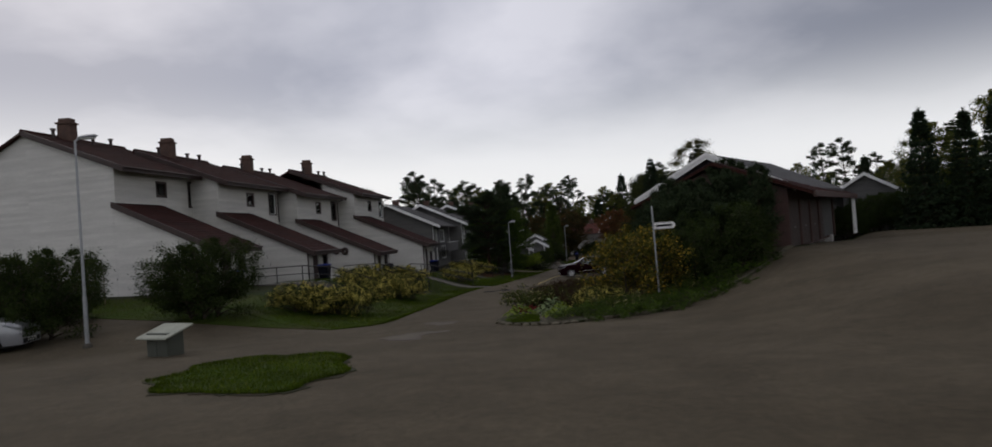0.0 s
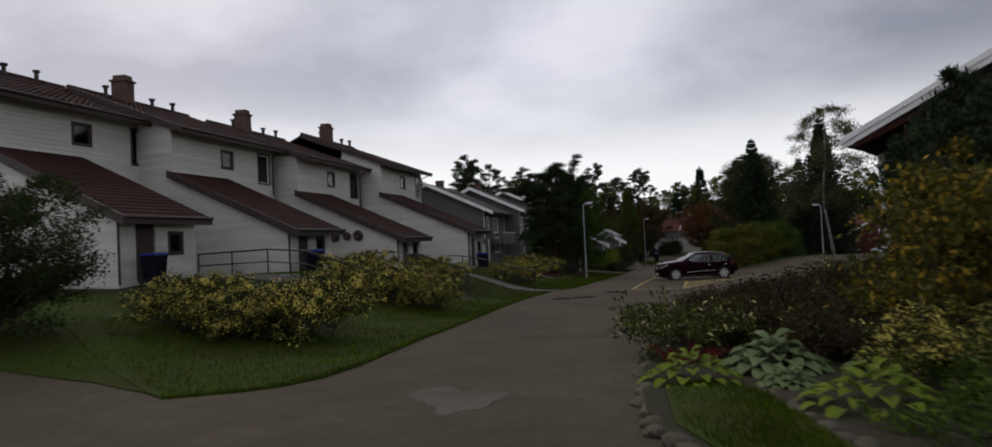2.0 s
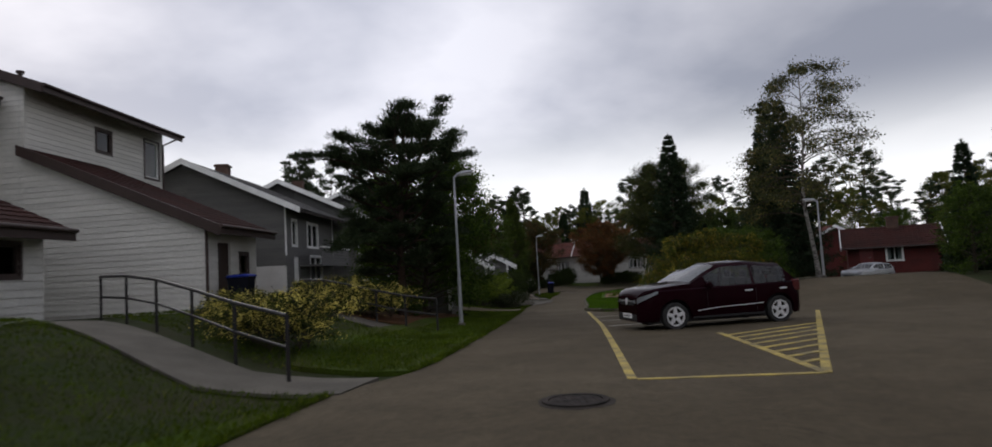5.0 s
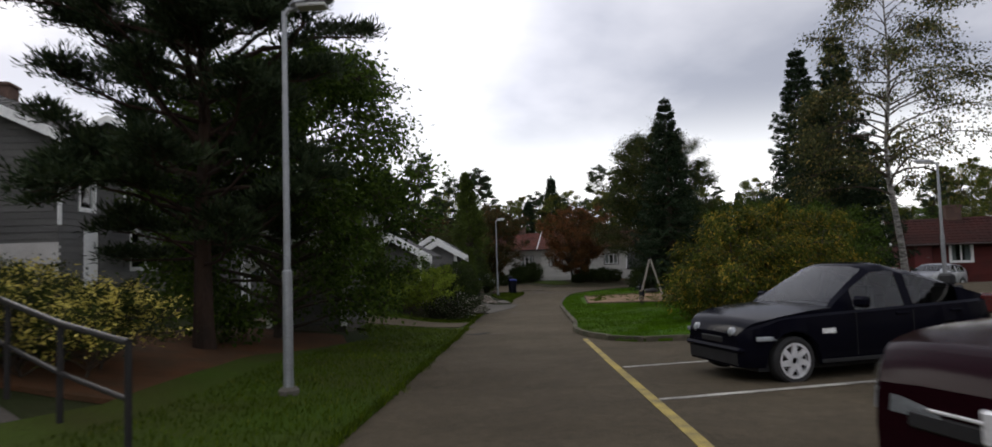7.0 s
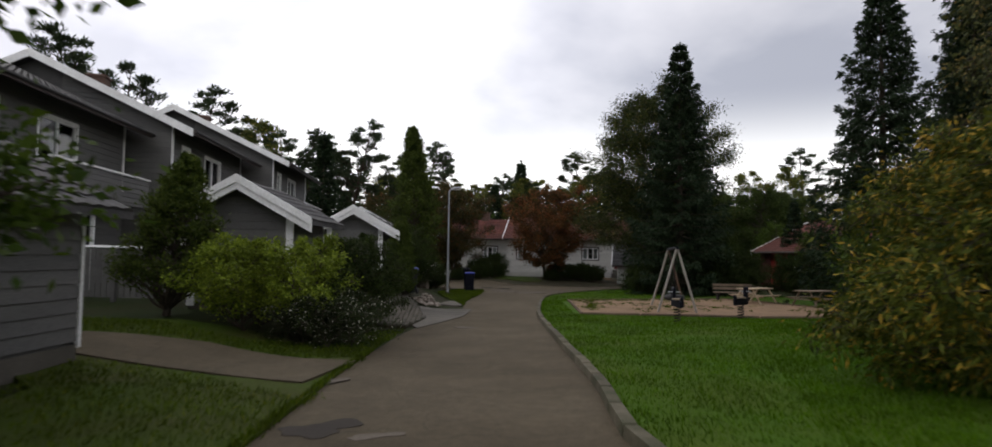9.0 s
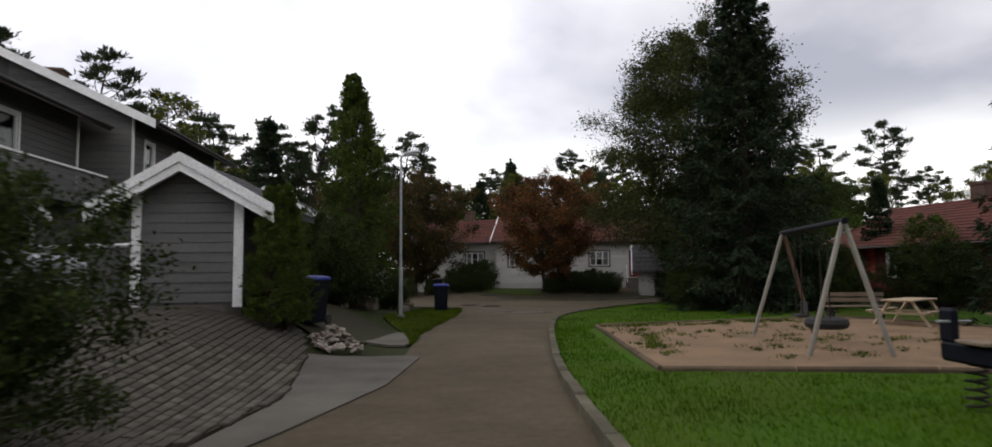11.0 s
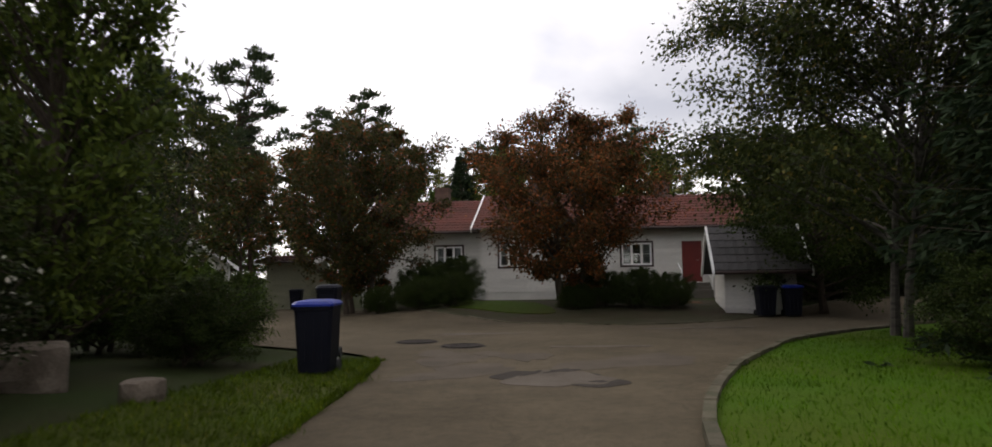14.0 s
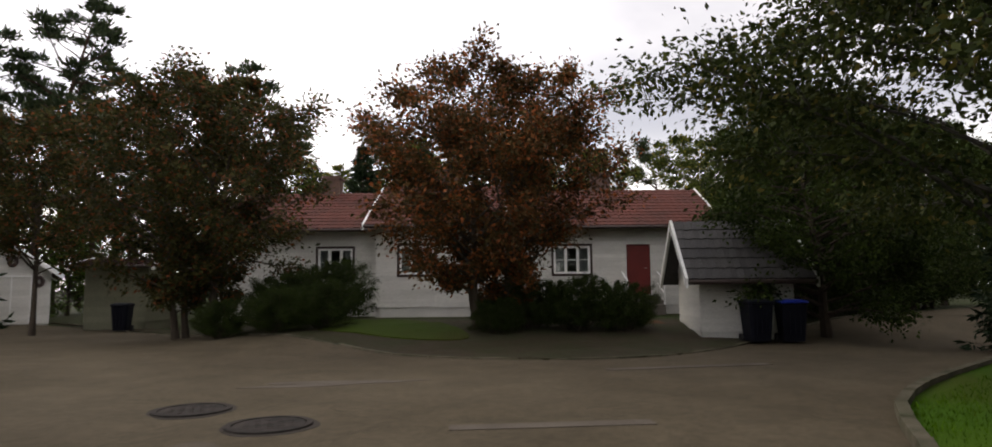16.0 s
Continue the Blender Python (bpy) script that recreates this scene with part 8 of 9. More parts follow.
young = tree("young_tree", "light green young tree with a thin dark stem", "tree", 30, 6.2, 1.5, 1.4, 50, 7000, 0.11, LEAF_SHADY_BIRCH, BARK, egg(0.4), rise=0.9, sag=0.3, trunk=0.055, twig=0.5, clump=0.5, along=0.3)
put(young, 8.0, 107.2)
yew = tree("evergreen_bush", "large dense dark evergreen bush", "bush", 20, 3.6, 2.2, 0.05, 130, 60000, 0.082, LEAF_DARK, BARK, lambda r: math.sqrt(max(0.0, 1 - (max(0, r - 0.35) / 0.65) ** 2)) * (0.85 + 0.15 * min(1, r * 4)), rise=0.7, sag=0.1, trunk=0.07, stems=5, twig=0.3, clump=0.35, along=0.3, splay=0.15)
put(yew, -11.9, 25.7, size=0.84)
again(yew, 6.7, 93.0, 80, 0.78)
again(yew, 4.9, 92.2, 200, 0.74)
again(yew, 7.6, 94.9, 20, 0.7)
again(yew, 5.0, 78.0, 30, 0.58)
again(yew, 9.0, 25.6, 20, 0.75)
again(yew, 7.0, 24.6, 20, 0.66)
mugo = tree("mountain_pine", "bushy dark mountain pine with upright shoots", "tree", 26, 4.6, 1.5, 0.2, 70, 26000, 0.16, NEEDLE_PINE, PINE_BARK, lambda r: (1 - r) ** 0.5 * 0.95 + 0.05, rise=1.5, sag=-0.2, trunk=0.06, stems=4, twig=0.4, clump=0.25, along=0.3, narrow=0.25, droop=-0.6, splay=0.14)
put(mugo, 8.4, 26.8, size=0.85)
for k, (x, y, s) in enumerate(((9.9, 28.2, 0.9), (11.2, 29.8, 0.95), (7.2, 28.8, 0.75), (8.6, 29.4, 0.95), (10.4, 31.6, 0.9), (10.8, 27.4, 0.8), (8.0, 27.7, 0.92))):
    again(mugo, x, y, 50 * k, s)
autumn = tree("large_shrub", "wide arching shrub with yellow and green autumn leaves", "shrub", 21, 3.5, 1.9, 0.05, 100, 60000, 0.115, LEAF_AUTUMN, BARK, dome, rise=0.75, sag=0.75, trunk=0.05, stems=6, twig=0.6, clump=0.32, along=0.2, narrow=0.3, droop=0.7, splay=0.12)
put(autumn, 12.85, 66.9, size=0.95)
again(autumn, 14.9, 68.4, 120, 0.92)
olive = tree("large_shrub", "dark green arching shrub behind the yellow one", "shrub", 28, 3.5, 1.9, 0.05, 100, 46000, 0.115, LEAF_GREEN, BARK, dome, rise=0.75, sag=0.7, trunk=0.05, stems=6, twig=0.6, clump=0.35, along=0.2, narrow=0.35, droop=0.6, splay=0.12)
put(olive, 17.0, 70.0, size=0.92)
again(olive, 17.5, 72.1, 220, 0.92)
again(olive, 9.7, 102.6, 60, 0.5)
gold = tree("golden_shrub", "loose golden yellow garden shrub", "shrub", 22, 3.1, 1.2, 0.3, 70, 13000, 0.1, LEAF_GOLD, BARK, dome, rise=0.9, sag=0.35, trunk=0.035, stems=5, twig=0.35, clump=0.35, along=0.3, droop=0.3, splay=0.15)
put(gold, 4.7, 23.4, size=0.97)
again(gold, 5.7, 24.8, 90, 0.88)
bright = tree("clipped_shrub", "round yellow-green garden shrub", "shrub", 23, 1.8, 1.1, 0.1, 100, 30000, 0.06, LEAF_BRIGHT, BARK, dome, rise=0.8, sag=0.0, trunk=0.03, stems=5, twig=0.2, clump=0.2, along=0.3, splay=0.16)
put(bright, 3.6, 74.5)
cinque = tree("cinquefoil_bush", "low cinquefoil bush with small yellow flowers", "bush", 24, 1.25, 1.25, 0.1, 90, 24000, 0.055, LEAF_POTENTILLA, BARK, dome, rise=0.8, sag=0.0, trunk=0.02, stems=5, twig=0.2, clump=0.2, along=0.3, splay=0.35, group="yellow flowering hedge")
spots = [(-6.7, 28.9), (-7.9, 29.9), (-7.7, 28.1), (-8.9, 28.4), (-5.4, 36.4), (-6.6, 37.2), (-7.9, 36.8), (-6.8, 36.0), (-8.3, 38.2),
         (-5.8, 43.6), (-2.7, 49.4), (-3.6, 50.4), (-6.9, 44.6), (-1.6, 58.2), (-2.6, 58.9), (-3.4, 59.8), (-2.4, 60.2)]
put(cinque, *spots[0])
for k, (x, y) in enumerate(spots[1:]):
    again(cinque, x, y, 50 * k, (0.62 if 43 < y < 45 else 0.76 if y < 31 else 0.74 if y < 39 else 0.68) + 0.16 * ((k * 7) % 5) / 5)

# the woods behind the houses
far_pine = open_pine("pine_tree", "tall forest pine with a high crown", 31, 15.0, 6.0, lambda r: np.interp(r, (0, 0.3, 0.7, 1), (1.8, 3.2, 2.6, 0.9)),
                     34, 6, 22, 0.3, trunk=0.2, ball=0.55, group="woods", narrow=0.3)
far_birch = tree("birch_tree", "tall forest birch in early autumn", "tree", 32, 14.0, 2.7, 2.6, 46, 12000, 0.21, LEAF_BIRCH, BIRCH_BARK, egg(0.45), rise=0.9, sag=0.6, trunk=0.15, twig=0.8, clump=0.6, along=0.3, group="woods")
far_spruce = spruce_tree("spruce_tree", "dark pointed spruce of the woods", 33, 14.0, 3.0, 32, NEEDLE_SPRUCE, 0.42, 7, 6, 0.2, group="woods")
far_leafy = tree("deciduous_tree", "broad leafy tree at the edge of the woods", "tree", 34, 10.0, 3.4, 0.9, 60, 13000, 0.21, LEAF_GREEN, BARK, egg(0.4), rise=0.5, sag=0.3, trunk=0.18, twig=0.8, clump=0.7, along=0.3, group="woods")
kinds = [far_pine, far_birch, far_spruce, far_leafy]
rng = np.random.default_rng(77)
woods = []
for a in np.linspace(-60, 75, 66):
    rad = rng.uniform(150, 185)
    woods.append((-2 + rad * math.sin(radians(a)), 10 + rad * math.cos(radians(a)), 1.05, 1.4, (0.3, 0.34, 0.12, 0.24)))
for a in np.linspace(-16, 60, 88):
    rad = rng.uniform(116, 138)
    woods.append((10 + rad * math.sin(radians(a)), 20 + rad * math.cos(radians(a)), 0.7, 0.95, (0.16, 0.42, 0.12, 0.3)))
woods += [(x, y, 0.9, 1.15, (0.1, 0.6, 0.1, 0.2)) for x, y in ((44, 56), (52, 56))]
woods += [(x, y, 0.48, 0.6, (0.0, 0.3, 0.4, 0.3)) for x, y in ((28.0, 41.8), (30.3, 41.0), (32.6, 41.4), (31.2, 44.2), (34.6, 39.6), (29.6, 43.6), (36.0, 42.0))]
woods += [(x, y, 0.9, 1.12, (0.75, 0.2, 0.05, 0.0)) for x, y in ((-7, 115), (-3.6, 118), (-10.5, 112), (-0.8, 123), (2.4, 127), (0.5, 134), (3.4, 137), (6.6, 139), (10.0, 140), (-3, 131), (-14, 118), (-12, 108), (13.5, 138), (5.0, 133))]
woods += [(x, y, 0.72, 0.86, (0.35, 0.45, 0.0, 0.2)) for x, y in ((16.5, 137), (20, 136), (22.5, 138.5), (25, 136), (28, 137), (31.5, 135), (35, 133.5), (38.5, 131), (42, 129), (18, 141), (26.5, 141), (33.5, 139))]
woods += [(x, y, 0.34, 0.46, (0.0, 0.2, 0.3, 0.5)) for x, y in ((23.5, 62.0), (25.5, 64.2), (27.8, 66.0), (30.5, 68.0), (33.0, 70.0))]
woods += [(x, y, 0.5, 0.65, (0.1, 0.5, 0.1, 0.3)) for x, y in ((58, 62), (50, 66), (40, 92), (46, 96), (52, 86), (60, 84), (48, 90))]
woods += [(x, y, 0.35, 0.5, (0.0, 0.1, 0.2, 0.7)) for x, y in ((40, 82), (41, 77), (44, 80), (29, 50), (32, 53), (35, 50), (38, 47), (31, 57), (35, 100), (37, 104), (33, 95), (30, 103))]
first = {}
for k, (x, y, lo, hi, odds) in enumerate(woods):
    j = int(rng.choice(4, p=odds))
    z = ground_at(min(x, 60), min(y, 200))
    if j not in first:
        first[j] = put(kinds[j], x, y, rng.uniform(0, 360), 1.0, z=z)
    else:
        again(kinds[j], x, y, rng.uniform(0, 360), rng.uniform(lo, hi), z=z)

# ---- the flower bed and garden plants ----
def hosta(seed, mat, leaves=50, size=0.27, label="broad-leaved hosta with pale green leaves", name="hosta"):
    rg = np.random.default_rng(seed)
    ob = thing(name, label, "plant", "flower bed plants")
    for k in range(leaves):
        a, ring = k * 2.399, math.sqrt((k + 0.5) / leaves)
        tilt = 1.25 - 1.15 * ring + rg.normal(0, 0.1)
        L = size * rg.uniform(0.75, 1.15)
        stalk = 0.16 + 0.22 * ring
        out = Vector((math.cos(a), math.sin(a), 0))
        side = Vector((-math.sin(a), math.cos(a), 0))
        base = out * stalk * ring * 1.2 + Vector((0, 0, 0.12 + 0.32 * (1 - ring)))
        bm = bmesh.new()
        rows = []
        for j, f in enumerate((0, 0.2, 0.45, 0.72, 1.0)):
            w = L * 0.36 * math.sin(math.pi * min(1, 0.12 + f * 0.86)) ** 0.8 if f < 1 else 0.0
            curl = tilt - 1.3 * f
            c = base + out * L * f * math.cos(tilt * 0.6) + Vector((0, 0, L * (f * math.sin(tilt) * 0.8 - 0.55 * f * f)))
            rows.append([bm.verts.new(c - side * w + Vector((0, 0, w * 0.35))), bm.verts.new(c), bm.verts.new(c + side * w + Vector((0, 0, w * 0.35)))])
        for p, q in zip(rows, rows[1:]):
            bm.faces.new((p[0], p[1], q[1], q[0]))
            bm.faces.new((p[1], p[2], q[2], q[1]))
        part("leaf", bm, mat, ob, smooth=True)
    return ob


h1 = hosta(1, LEAF_HOSTA)
put(h1, 1.8, 23.1, 0, 1.15)
h2 = hosta(2, LEAF_BRIGHT, 44, 0.19, "low yellow-green hosta at the kerb")
put(h2, 0.62, 22.35, 0, 1.1)
for src, x, y, t, q in ((h2, 1.9, 20.7, 30, 1.15), (h1, 2.8, 22.6, 140, 0.75), (h1, 1.6, 22.0, 10, 0.6), (h2, 2.8, 20.6, 60, 0.75), (h1, 3.9, 22.6, 80, 0.8)):
    again(src, x, y, t, q)
berry = tree("barberry_bush", "low purple-brown barberry bush", "bush", 41, 1.0, 0.95, 0.05, 60, 9000, 0.06, LEAF_PURPLE, BARK, dome, rise=0.8, sag=0.1, trunk=0.02, stems=5, twig=0.2, clump=0.2, along=0.25, splay=0.4, group="flower bed plants")
put(berry, 1.7, 25.2, 0, 0.7)
for k, (x, y, q) in enumerate(((2.3, 24.8, 0.85), (2.6, 25.9, 0.95), (3.6, 27.0, 1.0), (2.5, 27.4, 0.85), (3.3, 28.8, 0.85), (4.8, 30.2, 1.0), (5.6, 32.0, 0.9), (6.6, 33.6, 0.9), (5.0, 28.2, 1.0), (6.4, 30.4, 1.0), (3.4, 24.6, 0.8), (3.0, 23.4, 0.7), (4.2, 22.2, 0.7))):
    again(berry, x, y, 40 * k, q)
mixed = tree("perennial_clump", "mixed leafy perennials with pale seed heads", "plant", 42, 0.7, 0.7, 0.05, 44, 3600, 0.1, LEAF_MIXED, BARK, dome, rise=1.2, sag=0.2, trunk=0.012, stems=6, twig=0.2, clump=0.2, along=0.2, splay=0.35, narrow=0.4, group="flower bed plants")
put(mixed, 1.6, 26.6, 0, 0.7)
for k, (x, y, q) in enumerate(((1.15, 25.0, 0.95), (3.7, 20.9, 0.7), (2.9, 24.3, 0.8), (2.2, 28.0, 0.7), (3.2, 30.6, 0.8), (3.9, 32.0, 0.7), (5.4, 34.0, 0.8), (6.2, 24.0, 1.0), (5.0, 24.6, 0.9), (4.5, 21.3, 0.6), (7.0, 35.2, 0.9), (7.8, 33.0, 1.2), (6.6, 27.0, 1.2), (4.0, 26.0, 1.0), (5.4, 26.2, 1.0))):
    again(mixed, x, y, 55 * k, q)
cover = tree("ground_cover", "low dark green ground cover at the kerb", "plant", 43, 0.28, 0.6, 0.02, 40, 3600, 0.05, LEAF_GREEN, BARK, dome, rise=0.5, sag=0.1, trunk=0.008, stems=6, twig=0.1, clump=0.12, along=0.1, splay=0.8, group="flower bed plants")
put(cover, 2.6, 19.3)
for k, (x, y) in enumerate(((3.4, 19.8), (4.2, 20.3), (5.0, 20.8), (5.8, 21.4), (6.6, 22.0), (7.6, 22.8), (8.6, 23.9), (3.6, 20.8), (4.8, 21.7), (9.4, 24.9), (7.0, 23.2))):
    again(cover, x, y, 70 * k, 1.1)
redf = tree("red_flower_clump", "small clump of red flowers", "plant", 44, 0.4, 0.4, 0.05, 24, 1600, 0.06, FLOWER_RED, BARK, dome, rise=1.0, sag=0.1, trunk=0.008, stems=5, twig=0.12, clump=0.12, along=0.4, splay=0.3, group="flower bed plants")
put(redf, 0.95, 24.1, 0, 0.6)
again(cinque, 3.35, 21.8, 70, 0.62)
# bushes on the banks and in the gardens
for x, y, t, s, src in ((-22.8, 31.2, 60, 0.5, yew), (-25.5, 28.5, 90, 0.7, yew), (-18.0, 26.5, 20, 0.5, yew), (-21.0, 24.6, 40, 0.55, yew), (-16.3, 22.3, 10, 0.85, yew),
                        (15.6, 113.6, 0, 0.34, yew), (16.8, 113.2, 0, 0.36, yew), (17.5, 116.9, 20, 0.55, yew), (15.9, 115.6, 60, 0.45, yew), (22.0, 110.9, 60, 0.36, yew), (23.1, 110.3, 10, 0.4, yew), (24.2, 109.8, 90, 0.36, yew), (20.9, 110.6, 40, 0.26, yew),
                        (21.6, 112.4, 30, 0.26, yew), (14.2, 114.6, 0, 0.3, yew), (30.8, 110.6, 0, 0.8, yew), (32.6, 111.2, 0, 1.05, yew), (34.8, 112.0, 50, 1.1, yew), (37.2, 112.8, 50, 1.1, yew), (39.6, 113.6, 90, 1.1, yew), (42.0, 114.4, 20, 1.1, yew), (26.2, 44.6, 0, 0.7, yew), (28.2, 43.4, 40, 0.75, yew), (24.2, 44.2, 70, 0.6, yew), (30.6, 42.4, 10, 0.8, yew), (33.0, 39.4, 80, 0.8, yew), (-24.0, 27.0, 0, 0.9, yew), (-20.6, 27.4, 40, 0.62, yew), (10.1, 100.2, 0, 0.4, yew),
                        (7.2, 104.0, 90, 0.8, yew), (6.0, 101.0, 20, 0.9, yew), (4.6, 74.8, 10, 0.28, yew), (29.5, 92.0, 0, 0.7, yew), (27.5, 95.5, 0, 0.7, yew), (21.5, 95.2, 0, 0.5, yew), (25.5, 94.5, 0, 0.75, yew)):
    again(src, x, y, t, s)

white_bush = tree("white_flowering_shrub", "dark shrub dotted with small white flowers", "shrub", 45, 1.35, 0.95, 0.05, 80, 16000, 0.055, LEAF_WHITE_FLOWER, BARK, dome, rise=0.8, sag=0.2, trunk=0.02, stems=5, twig=0.2, clump=0.22, along=0.25, splay=0.3)
put(white_bush, 8.3, 95.0)
again(white_bush, 7.6, 93.9, 80, 0.9)
again(white_bush, 4.75, 73.6, 20, 0.75)
for x, y, r, label in ((10.27, 96.3, 0.26, "squarish pale boulder on the grass"), (8.9, 96.8, 0.55, "broad brown rock under the lamp")):
    rock = thing("boulder", label, "boulder")
    bm = bmesh.new()
    made = bmesh.ops.create_icosphere(bm, subdivisions=3, radius=r)["verts"]
    for v in made:
        k = 1 + 0.28 * noise.noise(v.co * (1.6 / r) + Vector((x, y, 0))) + 0.08 * noise.noise(v.co * (5 / r))
        v.co = Vector((max(-0.85 * r, min(0.85 * r, v.co.x * k)), v.co.y * k * 0.8, max(-0.4 * r, min(0.62 * r, v.co.z * k))))
    part("stone", bm, ROCK_DULL, rock)
    put(rock, x, y, 20, sink=-0.09)

# paving of the drive by the sheds: concrete blocks in running bond
paving = thing("paved_drive", "drive of weathered concrete paving blocks", "paving", kind="structure")
bm = bmesh.new()
box(bm, -0.095, -0.056, -0.05, 0.095, 0.056, 0.0, 0.012)
block = mesh_from("paver", bm, PAVER)
ua, va = Vector((0.14, 0.99)), Vector((-0.99, 0.14))
count = 0
rest = bmesh.new()
field = [(1.2, 80.6), (6.5, 77.8), (7.34, 80.6), (7.48, 84.1), (7.3, 86.0), (2.4, 87.8)]


def inside(p, poly):
    hit = False
    for (x0, y0), (x1, y1) in zip(poly, poly[1:] + poly[:1]):
        if (y0 > p[1]) != (y1 > p[1]) and p[0] < (x1 - x0) * (p[1] - y0) / (y1 - y0) + x0:
            hit = not hit
    return hit


spots = []
for j in range(-64, 64):
    for i in range(-60, 60):
        p = Vector((4.6, 83.5)) + ua * (i * 0.205 + (0.102 if j % 2 else 0)) + va * (j * 0.127)
        if inside(p, field):
            spots.append(p)
spots.sort(key=lambda p: (p - Vector((7.6, 81.0))).length)
for k, p in enumerate(spots):
    e = 0.2
    up = Vector((-(ground_at(p.x + e, p.y) - ground_at(p.x - e, p.y)) / (2 * e), -(ground_at(p.x, p.y + e) - ground_at(p.x, p.y - e)) / (2 * e), 1)).normalized()
    m = Matrix.Translation((p.x, p.y, ground_at(p.x, p.y) + 0.055 + rr.uniform(-0.004, 0.004))) @ up.to_track_quat("Z", "Y").to_matrix().to_4x4()
    turn = Matrix(((ua.x, va.x, 0, 0), (ua.y, va.y, 0, 0), (0, 0, 1, 0), (0, 0, 0, 1)))
    tiltq = Vector((0, 0, 1)).rotation_difference(up).to_matrix().to_4x4()
    m = Matrix.Translation(m.translation) @ tiltq @ turn
    if k < 280:
        shared("paver", block, paving, m)
    else:
        made = bmesh.ops.create_cube(rest, size=1.0)["verts"]
        bmesh.ops.transform(rest, matrix=m @ Matrix.Translation((0, 0, -0.025)) @ Matrix.Diagonal((0.19, 0.112, 0.05, 1)), verts=made)
tagged(part("paver_field", rest, PAVER, paving), kind="stuff")
setting("paving_bed", draped(field, 0.03, step=0.5, skirt=0.08), BARE_SOIL, "dark mossy joints under the paving", "ground")

# grass: short blades on the lawns nearest to the street
def grass(name, outline, count, seed, tall=0.07, label="short mown grass blades", mat=None):
    rg = np.random.default_rng(seed)
    xs, ys = [p[0] for p in outline], [p[1] for p in outline]
    pts = []
    while len(pts) < count:
        x, y = rg.uniform(min(xs), max(xs), 4000), rg.uniform(min(ys), max(ys), 4000)
        pts += [(a, b) for a, b in zip(x, y) if inside((a, b), outline)]
    pts = np.array(pts[:count])
    z = height(pts[:, 0], pts[:, 1]) + 0.03
    c = np.column_stack((pts, z))
    w = np.tile((0.0, 0.0, 1.6), (count, 1))
    return tagged(new(name, leaf_mesh(name, c, w, tall, mat or GRASS_BLADE, rg, 0.14, 0.0)), label, "grass", kind="stuff")


grass("grass", LEFT_EDGE[:17] + [(-5.5, 40), (-7.0, 36), (-9, 30.5), (-11.0, 28.0)], 26000, 1)
grass("grass", [(5.3, 71.7), (6.4, 76.6), (5.6, 76.2), (5.0, 73.6), (3.2, 73.2), (1.2, 74.4), (-1.5, 75.0), (-1.5, 73.6), (1.0, 72.8), (2.9, 72.7), (4.4, 71.8)], 9000, 8)
grass("grass", LEFT_EDGE[19:34] + [(3.3, 70.1), (1.6, 70.9), (1.9, 66), (0.6, 61.5), (0.0, 57), (-1.6, 52), (-1.8, 47.5)], 26000, 2)
grass("grass", KERB_LINE[14:44] + [(14.5, 89.4), (12.2, 81), (15.9, 79.4), (18.0, 77.0), (15.6, 71)], 60000, 3, mat=GRASS_LUSH)
grass("grass", KERB_LINE[3:16] + [(15.0, 76), (16, 70), (15.4, 66.4)], 26000, 5, mat=GRASS_LUSH)
grass("grass", KERB_LINE[40:64] + [(26, 101.5), (28, 97), (22, 91), (15.2, 89.6)], 30000, 6, mat=GRASS_LUSH)
grass("grass", [(9.6, 89.2)] + LEFT_EDGE[50:60] + [(11.6, 100.5), (10.2, 96), (9.3, 92.5)], 16000, 4)
grass("grass", ISLAND, 9000, 7)
grass("grass", END_LAWN, 16000, 9)

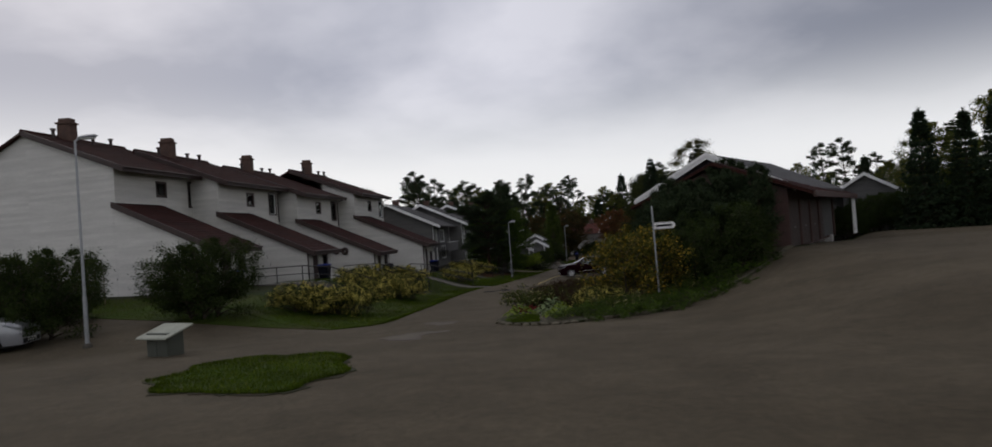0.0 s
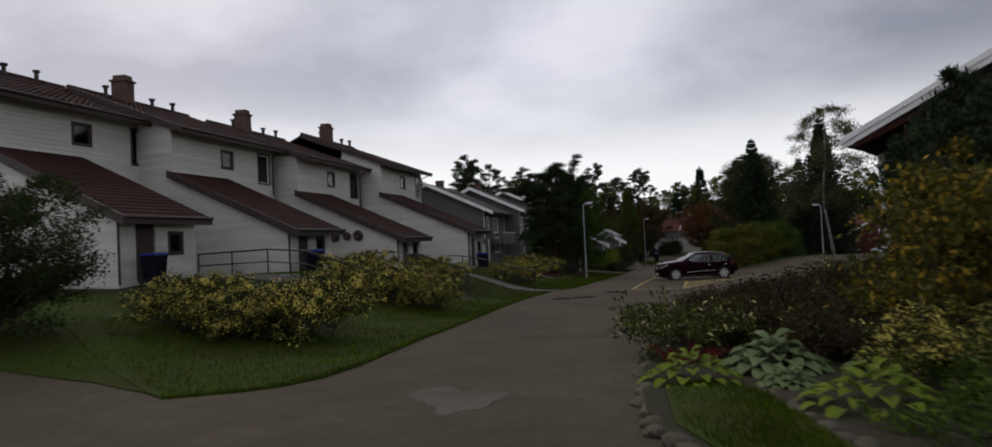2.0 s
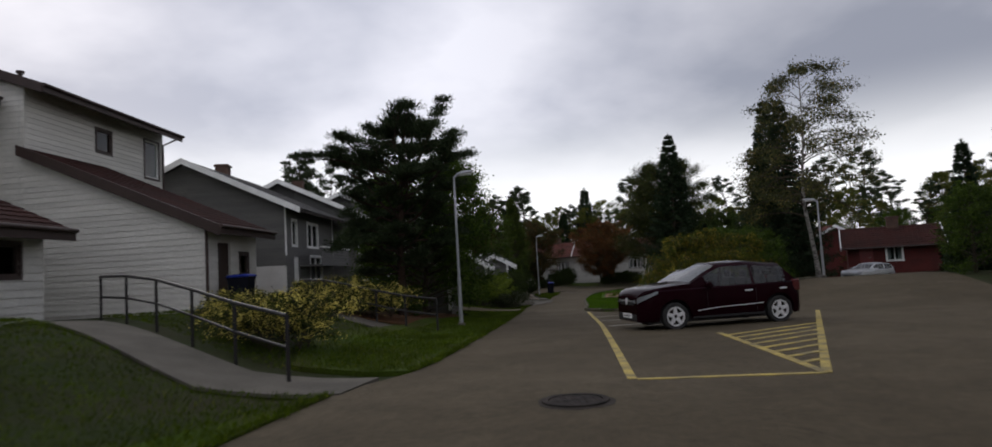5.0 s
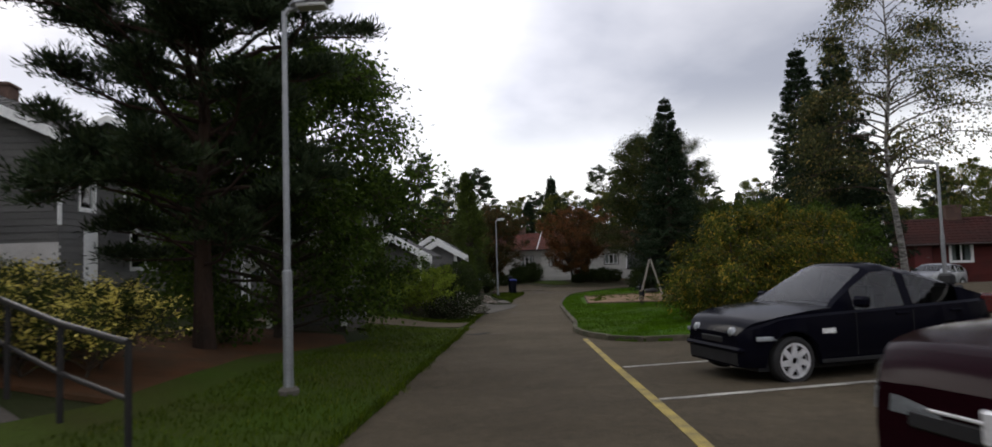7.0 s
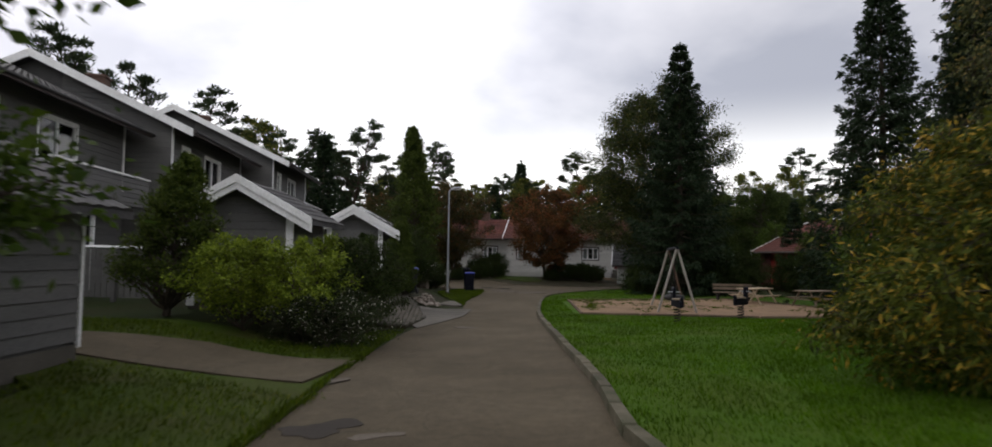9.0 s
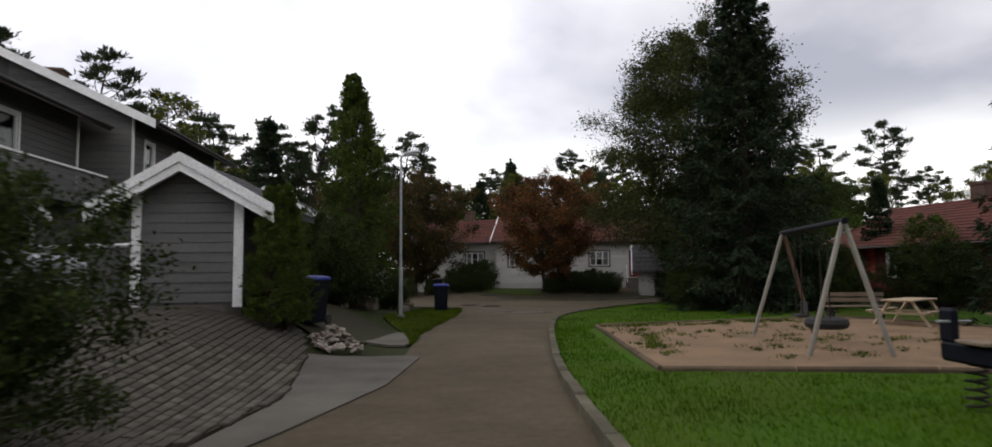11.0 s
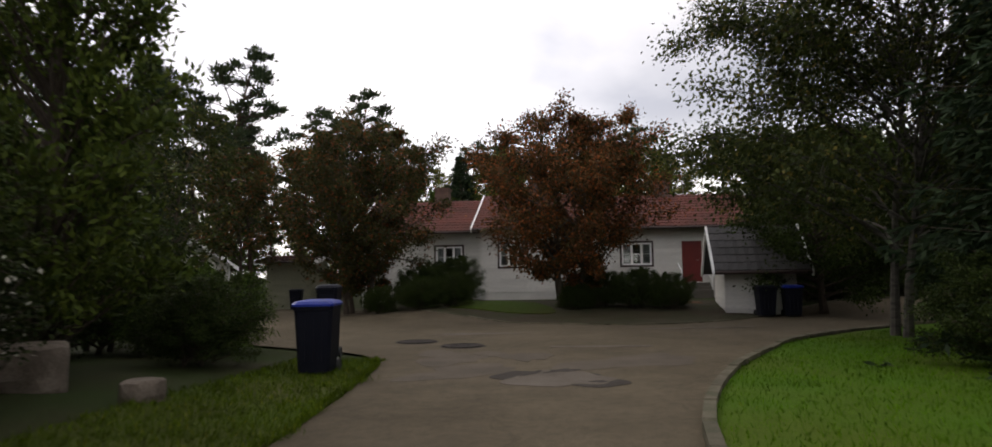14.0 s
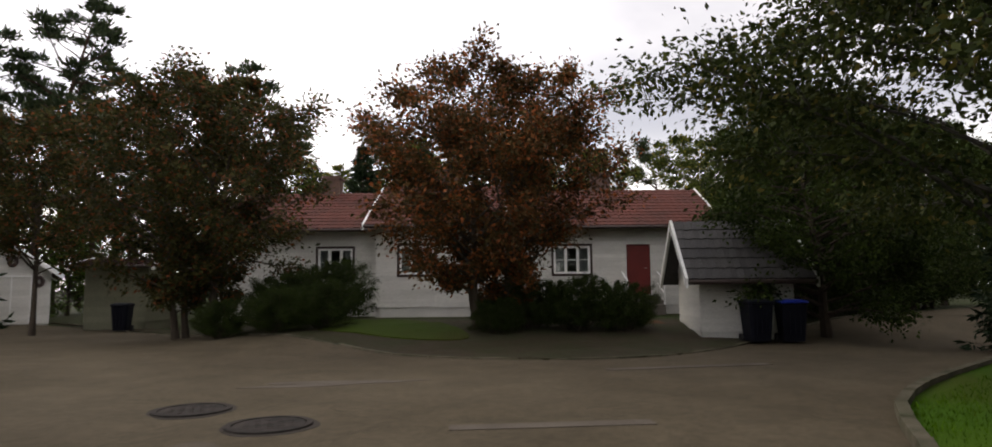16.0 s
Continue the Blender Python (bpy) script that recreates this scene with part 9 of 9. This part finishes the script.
for outline, seed in (([(-2.6, 40.6), (-1.2, 44.9), (-3.1, 45.4), (-8.2, 50.2), (-10.5, 46.0), (-5.0, 42.1)], 11), ([(-3.5, 33.6), (-2.7, 38.6), (-5.1, 40.2), (-11, 43.6), (-14, 39.4), (-6.6, 35.4)], 12),
                      ([(-0.5, 46.6), (1.3, 53.6), (-0.3, 53.7), (-4.8, 58.2), (-7.4, 52.2), (-2.4, 47.0)], 13)):
    grass("grass", outline, 18000, seed, label="rough grass on the bank between the garden paths")


def ragged_edge(line, count, seed, mat):
    """Grass growing out over the edge of the asphalt."""
    rg = np.random.default_rng(seed)
    p = np.array(line)
    step = np.linalg.norm(np.diff(p, axis=0), axis=1)
    cum = np.concatenate(((0,), np.cumsum(step)))
    d = rg.uniform(0, cum[-1], count)
    x, y = np.interp(d, cum, p[:, 0]), np.interp(d, cum, p[:, 1])
    tuft = 0.1 * np.sin(d * 2.3) + 0.07 * np.sin(d * 5.9 + 1)
    off = np.abs(rg.normal(0, 0.07, count)) * (0.6 + 4 * np.maximum(0, tuft)) - 0.06
    k = np.clip(np.searchsorted(cum, d) - 1, 0, len(step) - 1)
    way = np.diff(p, axis=0)[k] / step[k][:, None]
    x, y = x + way[:, 1] * off, y - way[:, 0] * off
    c = np.column_stack((x, y, height(x, y) + 0.012))
    return tagged(new("grass_fringe", leaf_mesh("grass_fringe", c, np.tile((0.0, 0.0, 1.6), (count, 1)), 0.075, mat, rg, 0.14, 0.0)), "ragged grass fringe along the road edge", "grass", kind="stuff")


ragged_edge(LEFT_EDGE[:17], 6000, 21, GRASS_BLADE)
ragged_edge(LEFT_EDGE[19:38], 7000, 22, GRASS_BLADE)
ragged_edge(LEFT_EDGE[50:60], 4000, 23, GRASS_BLADE)
ragged_edge(ISLAND, 4000, 24, GRASS_BLADE)
grass("grass", [(0.1, 20.2), (0.3, 19.2), (0.75, 18.8), (1.1, 19.3), (1.2, 21.5), (0.8, 22.4), (0.3, 22.0)], 9000, 31, tall=0.085, label="low mossy turf within the flower bed")
grass("grass", [(0.2, 24.0), (1.0, 24.0), (1.9, 29.6), (3.2, 32.4), (2.4, 31.9), (1.0, 28.0)], 3000, 32, tall=0.06, label="low weeds at the rim of the flower bed")
